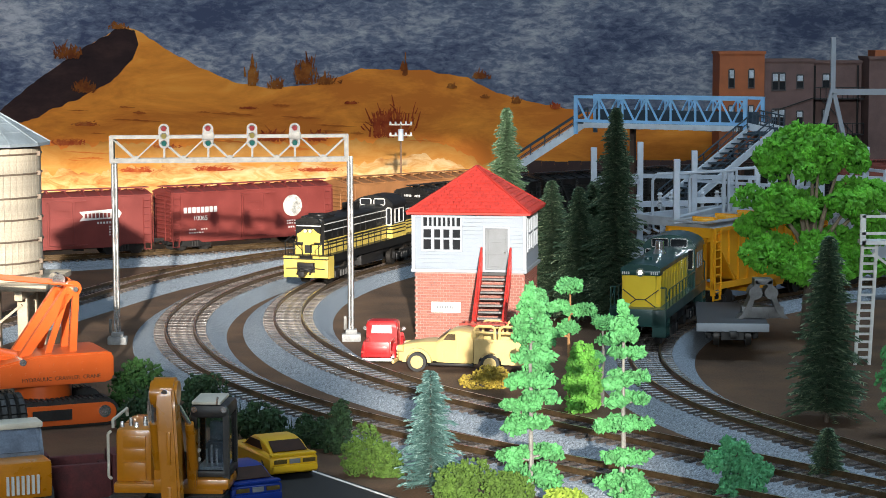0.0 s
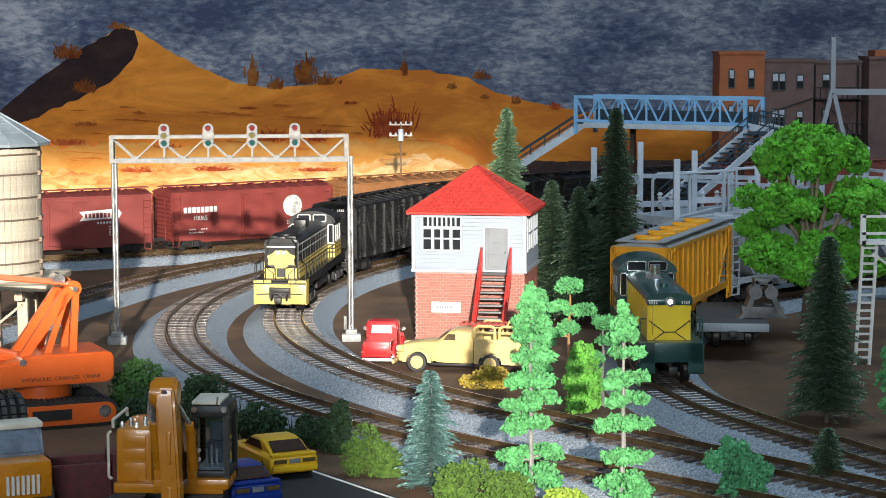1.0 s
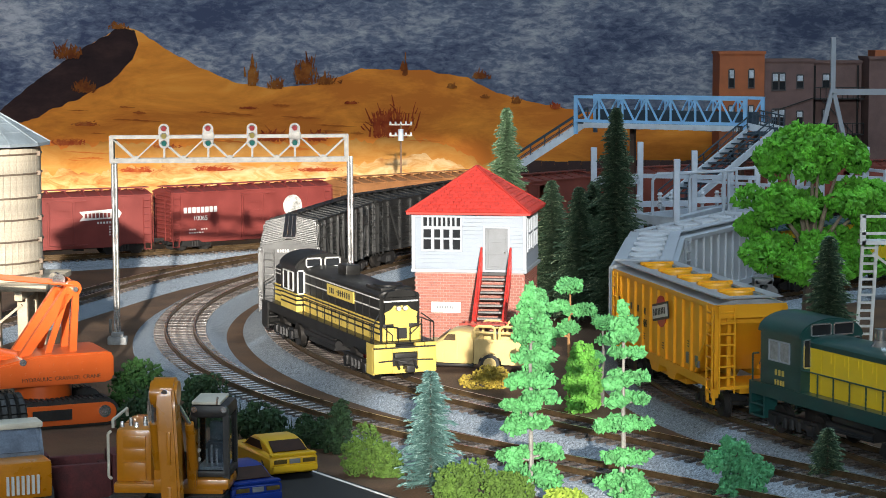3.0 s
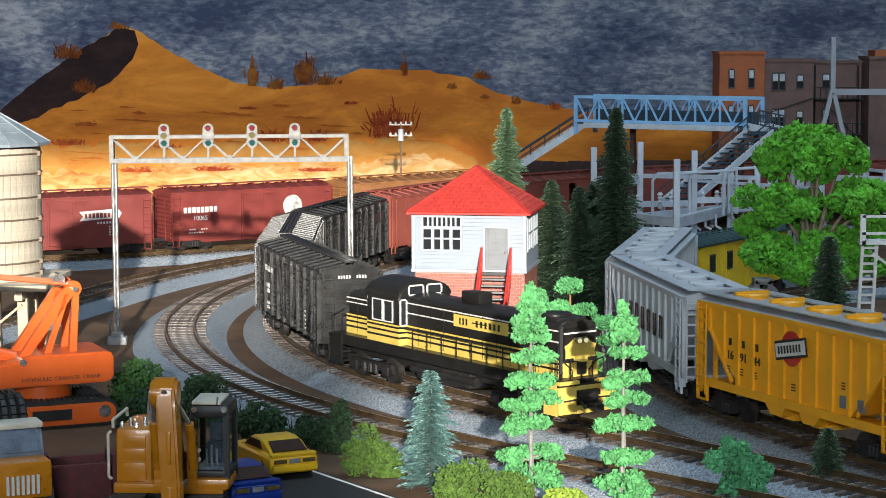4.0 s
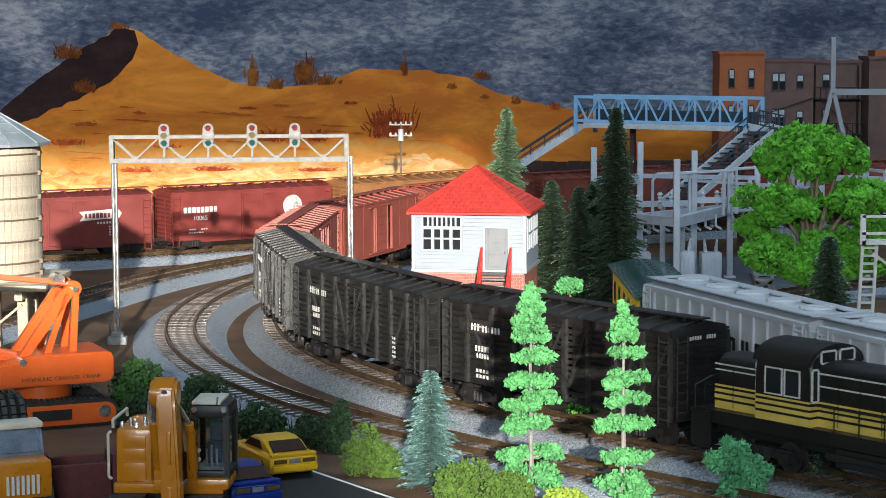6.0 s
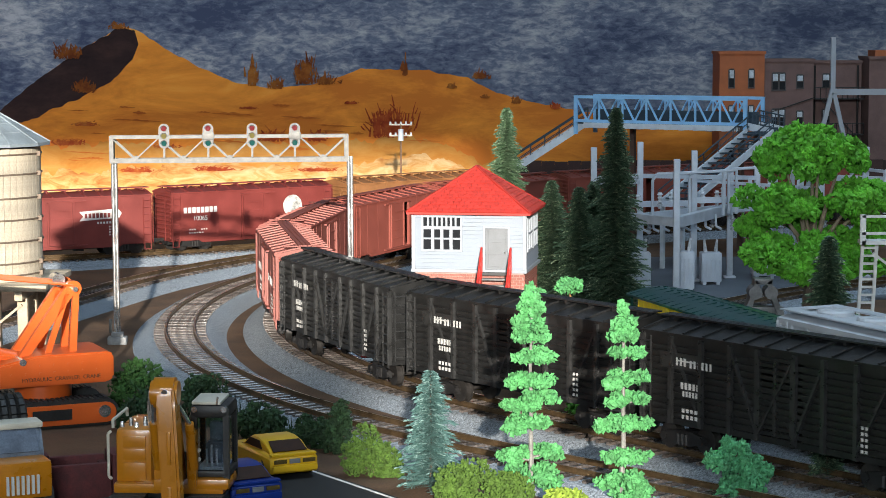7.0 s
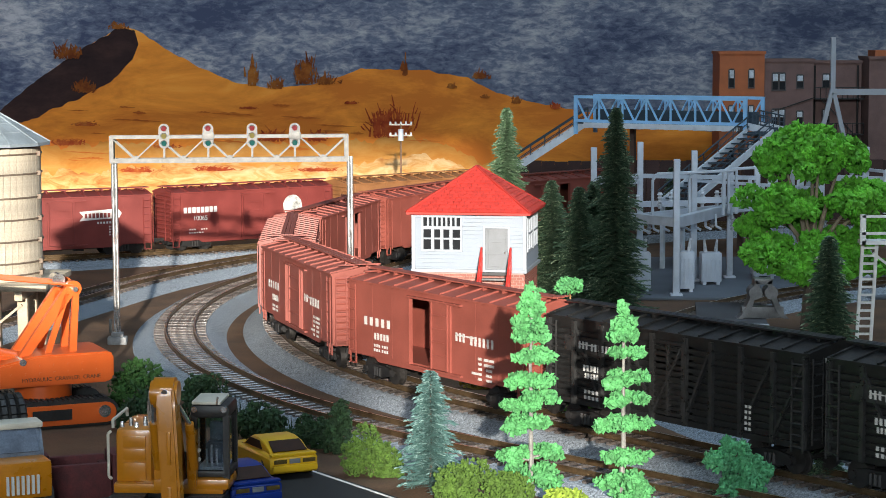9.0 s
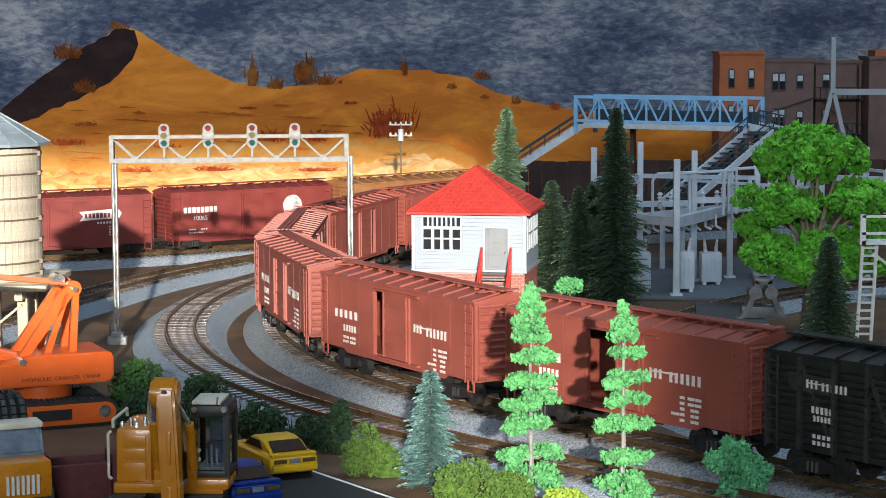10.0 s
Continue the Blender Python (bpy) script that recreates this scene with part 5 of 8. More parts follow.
# foreground pines, spruces and bushes
pad_pine(33, 790, 82, [(79, 0, 3.2, 5), (74, 0, 5.5, 5), (68, 0, 7.5, 5), (64, 0.5, 8, 3), (57, 0, 10, 3.2), (48, 0.5, 10.5, 3.4), (41, 4, 8, 3), (38, -4, 8, 3), (31, 0, 11, 3.4), (20, 5, 8, 4), (19, -6, 7, 4), (11, 0, 12, 5)], LEAF_MINT, BARK_PALE, "slender mint-green foam pine beside the tracks", 1)
pad_pine(66.5, 775, 78, [(76, 0, 3, 4), (71, 0.5, 5, 4), (67, 0, 7, 3.6), (60, 1, 7.5, 2.6), (51, 2, 8, 3), (49, -3, 6, 3), (43, 1, 9, 3), (34, 2, 10, 3.4), (33, -6, 5, 3), (22, 0, 10.5, 3.4), (12, 0, 11, 4), (8, 4, 9, 4)], LEAF_MINT, BARK_PALE, "slender mint-green foam pine with flat pads", 2)
pad_pine(61, 1015, 58, [(56, 0, 9, 4), (46, -5, 7, 4), (44, 7, 7, 4), (36, 0, 6, 4), (33, -6, 6, 3)], LEAF_MINT, mat("bark_orange", (0.32, 0.17, 0.07), 0.8, var=0.3, size=3, bump=0.4), "flat-topped green pine with an orange-brown trunk", 3)
pad_pine(76, 1000, 42, [(40, 0, 8, 4), (32, 3, 6, 4), (24, -4, 6, 3)], LEAF_MINT, BARK_PALE, "small green pine with open pads", 4)
pad_pine(46, 1030, 52, [(49, 0, 6, 8), (42, 0, 8, 8), (34, 0, 8, 8), (24, 0, 9, 8), (12, 0, 9, 9)], LEAF_MINT, BARK_PALE, "bushy mint-green foam pine behind the truck", 5)
pad_pine(66, 985, 30, [(27, 0, 7, 7), (20, 0, 9, 8), (12, 0, 10, 9), (5, 0, 10, 7)], mat("leaf_lime_fresh", (0.12, 0.36, 0.05), 0.8, var=0.35, size=5, bump=0.3), BARK, "fresh lime-green foam shrub by the track", 6)
conifer(-5, 812, 48, 12, NEEDLE_BLUE, "frosted blue-green spruce beside the road", 11, density=0.85)
conifer(45, 1490, 125, 20, NEEDLE_TIP, "pale frosted spruce behind the signal tower", 12)
conifer(104, 1270, 133, 20, NEEDLE_DARK, "tall dark green spruce", 13)
conifer(83, 1285, 84, 20, NEEDLE_DARK, "dark green spruce beside the signal tower", 14)
conifer(67, 1300, 87, 19, NEEDLE_DARK, "dark green spruce in a clump", 15)
conifer(95, 1330, 84, 18, NEEDLE_DARK, "dark green spruce in a clump", 19)
conifer(175, 955, 86, 17, NEEDLE_DARK, "dark spruce with pale flecked needles in the shade", 16)
conifer(150, 815, 24, 8, NEEDLE_DARK, "small dark spruce beside the track", 17)
conifer(200, 1850, 58, 9, NEEDLE_DARK, "small dark spruce in the distance", 18)
broadleaf(210, 1215, "large bright green broadleaf tree with forked pale limbs", 21, [(2, 0, 113, 23), (-15, 2, 105, 18), (19, -2, 106, 18), (4, -10, 102, 16), (-22, -4, 82, 20), (24, -6, 80, 19), (38, 0, 83, 14), (-22, -8, 51, 20), (-9, -10, 43, 14), (25, 2, 55, 18), (40, 4, 62, 13), (2, 16, 72, 17), (-30, 6, 66, 13), (4, -13, 56, 13), (14, -10, 44, 15), (-4, -12, 78, 11), (32, -6, 44, 14)], 42, LEAF_BRIGHT)
pad_pine(200, 920, 46, [(43, 0, 7, 6), (35, 2, 9, 7), (26, -2, 10, 7), (16, 2, 11, 7)], LEAF_MINT, BARK, "mint-green foam tree at the layout's side", 7)
pad_pine(110, 785, 25, [(22, 0, 6, 5), (17, -3, 9, 6), (15, 6, 8, 6), (9, 0, 12, 7), (4, 0, 13, 6)], mat("leaf_seafoam", (0.08, 0.30, 0.13), 0.8, var=0.35, size=5, bump=0.3), BARK, "sea-green foam bush beside the track", 8)
bush(-29, 845, 13, 10, 22, LEAF_LIME, "rounded grass-green bush beside the road", 31, bit=0.9, n=1600)
bush(8, 792, 13, 9, 17, LEAF_LIME, "rounded lime-green bush beside the road", 32, bit=0.9, n=1500)
bush(24, 786, 11, 8, 14, LEAF_LIME, "rounded lime-green bush beside the road", 33, bit=0.9, n=1300)
bush(45, 780, 10, 8, 9, mat("leaf_yellowgreen", (0.24, 0.34, 0.04), 0.85, var=0.3, size=3, bump=0.6), "low yellow-green foam bush", 34, bit=0.9, n=900)
bush(-46, 892, 8, 8, 24, LEAF_DARK, "pointed dark green shrub", 35, bit=1.3, n=700)
bush(-58, 900, 10, 8, 14, LEAF_DARK, "dark green shrub behind the yellow car", 36, bit=1.2, n=700)
bush(-80, 915, 14, 9, 17, LEAF_DARK, "dark green shrub behind the cars", 37, bit=1.3, n=800)
bush(-142, 985, 17, 12, 30, mat("leaf_mid", (0.035, 0.10, 0.02), 0.85, var=0.4, size=5, bump=0.4), "mid-green shrub beside the crane", 38, bit=1.3, n=1100)
bush(-128, 945, 20, 12, 22, LEAF_DARK, "dark green shrub beside the crane", 39, bit=1.4, n=1100)
bush(-108, 960, 12, 10, 25, LEAF_DARK, "dark spiky shrub beside the track", 40, bit=1.3, n=700)
bush(20, 1050, 14, 7, 13, mat("leaf_olive_dry", (0.30, 0.22, 0.03), 0.9, var=0.4, size=4, bump=0.6), "dry olive shrub in front of the truck", 41, bit=1.1, n=700)


rg = random.Random(77)
vs, fs = [], []
for k in range(260):
    cx, cy = rg.choice(((-104, 948), (-97, 955), (-112, 962), (-90, 930), (-62, 912)))
    x, y, hh = cx + rg.gauss(0, 5), cy + rg.gauss(0, 5), rg.uniform(5, 17)
    j = len(vs)
    a = rg.uniform(0, 3.14)
    for px, py, pz in ((x - math.cos(a) * 0.5, y - math.sin(a) * 0.5, GROUND_Z), (x + math.cos(a) * 0.5, y + math.sin(a) * 0.5, GROUND_Z), (x + rg.gauss(0, 2.5), y + rg.gauss(0, 2.5), GROUND_Z + hh)):
        vs.append((px * MM, py * MM, pz * MM))
    fs.append((j, j + 1, j + 2))
tuft = raw_part("grass_tuft", vs, fs, LEAF_DARK, None)
tagged(tuft, "dark spiky grass tufts beside the ballast", "grass", kind="stuff")


# ---- signal tower ----
def signal_tower():
    t = thing("signal_tower", "two-storey signal tower, white boards over brick, red hip roof", "building", mmpose(15, 1211, GROUND_Z, 0, 0, -10))
    W, D, ZB, ZT = 32.0, 58.0, 40.5, 74.5
    # brick storey: core and courses of single bricks on the two faces that are seen
    part("brick_core", bx(bm_new(), -W + 0.5, W - 0.5, 0.5, D - 0.5, 0, ZB), MORTAR, t, "brick ground storey")
    b = bm_new()
    bx(b, -W - 1.6, W + 1.6, -1.6, D + 1.6, ZB - 0.6, ZB + 1.2)
    part("belt_course", b, TRIM, t)
    # boarded storey
    win = (-26.5, -5.0, 53.0, 71.5)
    dr = (9.5, 22.5, 41.5, 65.5)
    b = bm_new()
    bx(b, -W, win[0], 0, 1, ZB + 1.2, ZT)
    bx(b, win[1], dr[0], 0, 1, ZB + 1.2, ZT)
    bx(b, dr[1], W, 0, 1, ZB + 1.2, ZT)
    bx(b, win[0], win[1], 0, 1, ZB + 1.2, win[2])
    bx(b, win[0], win[1], 0, 1, win[3], ZT)
    bx(b, dr[0], dr[1], 0, 1, dr[3], ZT)
    bx(b, -W, -W + 1, 1, D, ZB + 1.2, ZT)
    bx(b, W - 1, W, 1, D, ZB + 1.2, 52)
    bx(b, W - 1, W, 1, D, 70, ZT)
    for y0, y1 in ((1, 10), (27, 33), (50, D)):
        bx(b, W - 1, W, y0, y1, 52, 70)
    bx(b, -W, W, D - 1, D, ZB + 1.2, ZT)
    wall = part("board_wall", b, CLAP, t, "pale blue-white clapboard wall")
    board = None
    for k in range(14):
        z = ZB + 2.4 + k * 2.35
        if z + 2.0 > ZT:
            break
        spans = [(-W, W)]
        for a0, a1, z0, z1 in (win, dr):
            if z + 2.2 > z0 and z < z1:
                spans = [q for s in spans for q in ((s[0], min(s[1], a0 - 1.2)), (max(s[0], a1 + 1.2), s[1])) if q[1] - q[0] > 1.0]
        for s0, s1 in spans:
            b = bm_new()
            slab(b, [(s0, 0, z), (s0, -0.75, z + 0.1), (s0, -0.2, z + 2.3), (s0, 0, z + 2.3)], (s1 - s0, 0, 0))
            part("clapboard", b, CLAP, wall, smooth=False)
        if not (z + 2.2 > 52 and z < 70):
            b = bm_new()
            slab(b, [(W, 0, z), (W + 0.75, 0, z + 0.1), (W + 0.2, 0, z + 2.3), (W, 0, z + 2.3)], (0, D, 0))
            part("clapboard", b, CLAP, wall, smooth=False)
    for x in (-W - 0.4, W + 0.4):
        part("corner_board", bx(bm_new(), x - 1, x + 1, -1.1, 1.0, ZB + 1.2, ZT), TRIM, t)
    b = bm_new()
    x0, x1, z0, z1 = win
    for q in ((x0 - 1.2, x0, z0 - 1.2, z1 + 1.2), (x1, x1 + 1.2, z0 - 1.2, z1 + 1.2), (x0, x1, z0 - 1.2, z0), (x0, x1, z1, z1 + 1.2), (x0, x1, 64.6, 66.4), (x0, x1, 58.8, 59.8)):
        bx(b, q[0], q[1], -1.2, 0.3, q[2], q[3])
    for k in range(1, 4):
        x = x0 + (x1 - x0) * k / 4
        bx(b, x - 0.9, x + 0.9, -1.1, 0.2, z0, 66)
    for k in range(1, 8):
        x = x0 + (x1 - x0) * k / 8
        bx(b, x - 0.55, x + 0.55, -1.05, 0.2, 66, z1)
    w = part("window", b, TRIM, t, "many-paned white window")
    for k in range(4):
        xa, xb = x0 + (x1 - x0) * k / 4, x0 + (x1 - x0) * (k + 1) / 4
        for za, zb in ((z0, 59.3), (59.3, 65.5), (65.5, z1)):
            part("pane", bx(bm_new(), xa, xb, 0.35, 0.6, za, zb), WINDOW, w)
    for y0, y1 in ((10, 27), (33, 50)):
        b = bm_new()
        for q in ((y0 - 1, y0, 51, 71), (y1, y1 + 1, 51, 71), (y0, y1, 51, 52), (y0, y1, 70, 71), (y0, y1, 61, 62), ((y0 + y1) / 2 - 0.5, (y0 + y1) / 2 + 0.5, 52, 70)):
            bx(b, W - 0.3, W + 1.1, *q)
        w = part("window", b, TRIM, t, "white sash window")
        part("pane", bx(bm_new(), W - 0.8, W - 0.5, y0, y1, 52, 70), WINDOW, w)
    b = bm_new()
    x0, x1, z0, z1 = dr
    bx(b, x0, x1, 0.2, 1.0, z0, z1)
    for q0, q1 in ((z0 + 1.5, z0 + 9), (z0 + 10.5, z0 + 16), (z0 + 17.5, z1 - 1.5)):
        for a, c in ((x0 + 1.2, x1 - 1.2),):
            for e in ((a, a + 0.5, q0, q1), (c - 0.5, c, q0, q1), (a, c, q0, q0 + 0.5), (a, c, q1 - 0.5, q1)):
                bx(b, e[0], e[1], -0.1, 0.3, e[2], e[3])
    d = part("door", b, DOORGREY, t, "grey panelled door")
    part("door_knob", cyl(bm_new(), (x1 - 1.6, 0.2, z0 + 10), (x1 - 1.6, -0.7, z0 + 10), 0.55, n=8), SILVER, d)
    b = bm_new()
    for q in ((x0 - 1.2, x0, z0, z1 + 1.2), (x1, x1 + 1.2, z0, z1 + 1.2), (x0, x1, z1, z1 + 1.2)):
        bx(b, q[0], q[1], -1.0, 0.6, q[2], q[3])
    part("door_frame", b, TRIM, t)
    # hip roof with rows of shingles
    o, ap = 4.0, 99.0
    b = bm_new()
    e = [(-W - o, -o, ZT), (W + o, -o, ZT), (W + o, D + o, ZT), (-W - o, D + o, ZT)]
    vs = [b.verts.new(v) for v in e] + [b.verts.new(v[:2] + (ZT - 1.2,)) for v in e]
    r0, r1 = b.verts.new((0, D / 2 - 3, ap)), b.verts.new((0, D / 2 + 3, ap))
    for f in ((vs[0], vs[1], r0), (vs[1], vs[2], r1, r0), (vs[2], vs[3], r1), (vs[3], vs[0], r0, r1), (vs[0], vs[4], vs[5], vs[1]), (vs[1], vs[5], vs[6], vs[2]), (vs[2], vs[6], vs[7], vs[3]), (vs[3], vs[7], vs[4], vs[0]), (vs[4], vs[7], vs[6], vs[5])):
        b.faces.new(f)
    roof = part("roof", b, ROOF_RED, t, "red hip roof with raised shingles", smooth=False)
    sh = to_mesh("shingle", slab(bm_new(), [(-1.45, -1.5, 0.05), (1.45, -1.5, 0.05), (1.45, 1.5, -0.1), (-1.45, 1.5, -0.1)], (0, 0, 0.5)), ROOF_RED, False)
    for face, (ax, ay), half, run in (("front", (0, 0), W + o, D / 2 - 3 + o), ("east", (1, 0), D / 2 + o, W + o)):
        n = 13
        sl = math.degrees(math.atan2(ap - ZT, run))
        for k in range(n):
            u = (k + 0.5) / n
            lim = half * (1 - u) + (3 * u if face == "east" else 0)
            m = int(lim * 2 / 3.3)
            for j in range(m):
                c = -lim + 1.7 + (j + (0.5 if k % 2 else 0)) * 3.3
                if c > lim - 1.6:
                    continue
                s = new("shingle", sh)
                s.parent = roof
                z = ZT + (ap - ZT) * u + 0.25
                if face == "front":
                    s.matrix_basis = mmpose(c, -o + run * u, z, sl)
                else:
                    s.matrix_basis = mmpose(W + o - run * u, D / 2 + c, z, 0, 0, 90) @ pose(0, 0, 0, sl)
    for a, c in ((e[0], (0, D / 2 - 3, ap)), (e[1], (0, D / 2 - 3, ap)), (e[2], (0, D / 2 + 3, ap))):
        part("ridge_cap", beam(bm_new(), (a[0], a[1], a[2] + 0.3), (c[0], c[1], c[2] + 0.4), 1.5, 0.9), ROOF_RED, roof)
    part("ridge_cap", beam(bm_new(), (0, D / 2 - 3, ap + 0.4), (0, D / 2 + 3, ap + 0.4), 1.5, 0.9), ROOF_RED, roof)
    # outside stair
    st = part("landing", bx(bm_new(), 7.5, 24.5, -6, -1, 39.0, 40.4), mat("stair_tread_dark", (0.05, 0.045, 0.045), 0.6, size=4), t)
    tread = None
    for k in range(11):
        m = mmpose(16, -7.5 - k * 2.9, 37.0 - k * 3.4)
        if tread is None:
            tread = part("tread", bx(bm_new(), -7.2, 7.2, -1.9, 1.9, -0.45, 0.45), mat("tread_grey", (0.16, 0.155, 0.15), 0.6, size=4), t, m=m)
        else:
            again(tread, m)
    for x in (7.6, 24.4):
        b = bm_new()
        slab(b, [(x, -5.5, 36), (x, -39.5, -0.0), (x, -43, 0), (x, -43, 2), (x, -5.5, 41)], (0.9, 0, 0))
        part("stringer", b, STAIR_RED, t, "red stair stringer")
        b = bm_new()
        beam(b, (x + 0.4, -4.5, 40), (x + 0.4, -4.5, 55), 1.0, 1.0)
        beam(b, (x + 0.4, -4.5, 54.5), (x + 0.4, -41, 12.5), 1.0, 1.0)
        beam(b, (x + 0.4, -4.5, 49.5), (x + 0.4, -41, 7.5), 0.8, 0.8)
        for k in range(1, 5):
            y = -4.5 - k * 9.1
            beam(b, (x + 0.4, y, 40 - k * 10.2), (x + 0.4, y, 54.5 - k * 10.5), 0.8, 0.8)
        part("stair_rail", b, STAIR_RED, t, "red stair railing")
    b = bm_new()
    bx(b, -22, -5, -1.2, 0.4, 16.5, 22.5)
    sg = part("name_board", b, PAINT_WHITE, t, "white name board")
    bars([(-13.5, 19.5, 7, 1.5, 1.6)], DOORGREY, sg, pose(0, -1.25 * MM, 0, 90))
    # bricks
    bk = to_mesh("brick", bx(bm_new(), -1.55, 1.55, -0.35, 0.35, -0.62, 0.62), BRICK, False)
    n = 0
    bmr = bm_new()
    for k in range(26):
        z = 0.9 + k * 1.55
        if z > ZB - 1.2:
            break
        for face in range(2):
            half = W if face == 0 else D / 2
            m = int(2 * half / 3.4)
            for j in range(m + 1):
                c = -half + 1.6 + (j - (0.5 if k % 2 else 0)) * 3.4
                if c < -half + 1.2 or c > half - 1.2:
                    continue
                pos = (c, 0.3, z) if face == 0 else (W - 0.3, D / 2 + c, z)
                if face == 0 and (c < 8) and n < 290:
                    o2 = new("brick", bk)
                    o2.parent = t
                    o2.matrix_basis = mmpose(*pos)
                    n += 1
                elif face == 0:
                    bx(bmr, c - 1.55, c + 1.55, -0.05, 0.65, z - 0.62, z + 0.62)
                else:
                    bx(bmr, W - 0.65, W + 0.05, D / 2 + c - 1.55, D / 2 + c + 1.55, z - 0.62, z + 0.62)
    o2 = part("brickwork", bmr, BRICK, t, smooth=False)
    o2["kind"] = "stuff"
    return t


signal_tower()


# ---- signal bridge ----
def signal_bridge():
    t = thing("signal_bridge", "silver lattice signal bridge with four colour-light signals", "signal", mmpose(-120, 1208, GROUND_Z, 0, 0, 4))
    for x in (-67, 67):
        b = bm_new()
        bx(b, x - 5.5, x + 5.5, -4, 4, 0, 4.5, 0.8)
        bx(b, x - 3.4, x + 3.4, -3, 3, 4.5, 7, 0.5)
        base = part("footing", b, mat("footing_pale", (0.30, 0.30, 0.30), 0.6, size=5), t)
        b = bm_new()
        for dx in (-0.9, 0.9):
            cyl(b, (x + dx, 0, 6), (x + dx, 0, 107), 0.95, n=10)
        part("post", b, SILVER, t, "bright silver post")
        b = bm_new()
        bx(b, x - 4.4, x - 2.6, -3.6, -1.6, 7, 15, 0.3)
        part("relay_box", b, ALU, t)
    for y in (-4, 4):
        b = bm_new()
        for z in (105.4, 118.8):
            bx(b, -69, 66, y - 0.9, y + 0.9, z - (1.3 if z < 110 else 0.85), z + (1.3 if z < 110 else 0.85))
        for x in (-68, 65):
            bx(b, x - 1.2, x + 1.2, y - 1, y + 1, 104.5, 119.6)
        n = 10
        for k in range(n):
            xa, xb = -68 + 133 * k / n, -68 + 133 * (k + 1) / n
            za, zb = (118.4, 106) if k % 2 == 0 else (106, 118.4)
            beam(b, (xa, y, za), (xb, y, zb), 0.85, 0.7)
        part("truss", b, ALU, t, "weathered silver truss")
        for k in range(5):
            g = bm_new()
            x = -68 + 133 * (2 * k + 1) / 10
            cyl(g, (x, y - 1.1, 106), (x, y + 1.1, 106), 2.0, n=8)
            part("gusset", g, ALU, t)
    b = bm_new()
    for k in range(11):
        x = -68 + 13.3 * k
        bx(b, x - 0.5, x + 0.5, -4, 4, 118.4, 119.4)
    part("cross_tie", b, ALU, t)
    for i, px in enumerate((287, 366, 445, 522)):
        x = (px - 784) / 3.14 + 120 - 0.3 * i
        b = bm_new()
        oval = []
        for k in range(20):
            a = k * math.tau / 20
            oval.append((x + math.cos(a) * 3.1, -5.2, 119.4 + math.copysign(3.9, math.sin(a)) * (1 if abs(math.sin(a)) > 1e-6 else 0) + math.sin(a) * 3.1))
        slab(b, oval, (0, 0.9, 0))
        hd = part("signal_head", b, mat("signal_plate", (0.15, 0.148, 0.143), 0.5, var=0.3, size=3), t, "oval grey signal plate")
        for j, (z, nm) in enumerate(((123.6, "red"), (119.4, "amber"), (115.2, "green"))):
            if i % 2 and j == 1:
                part("cover_plate", bx(bm_new(), x - 3.4, x + 3.4, -6.3, -5.2, 117.2, 121.2, 0.3), ALU, hd)
                continue
            l = bm_new()
            cyl(l, (x, -5.2, z), (x, -6.0, z), 1.55, n=12)
            lit = {"red": (0.13, 0.014, 0.018), "amber": (0.12, 0.10, 0.03), "green": (0.004, 0.055, 0.05)}[nm]
            ln = part("lens", l, mat("lens_" + nm, lit, 0.12, var=0.1, size=2, bump=0), hd)
            v = bm_new()
            n = 9
            for k in range(n):
                a0, a1 = math.pi * k / n, math.pi * (k + 1) / n
                slab(v, [(x + math.cos(a0) * 1.7, -5.2, z + math.sin(a0) * 1.7), (x + math.cos(a1) * 1.7, -5.2, z + math.sin(a1) * 1.7), (x + math.cos(a1) * 2.0, -5.2, z + math.sin(a1) * 2.0), (x + math.cos(a0) * 2.0, -5.2, z + math.sin(a0) * 2.0)], (0, -2.4, 0))
            part("hood", v, BLACKPL, hd)
        part("bracket", beam(bm_new(), (x, -4.5, 107), (x, -4.5, 122), 1.2, 1.0), ALU, hd)
    return t


signal_bridge()


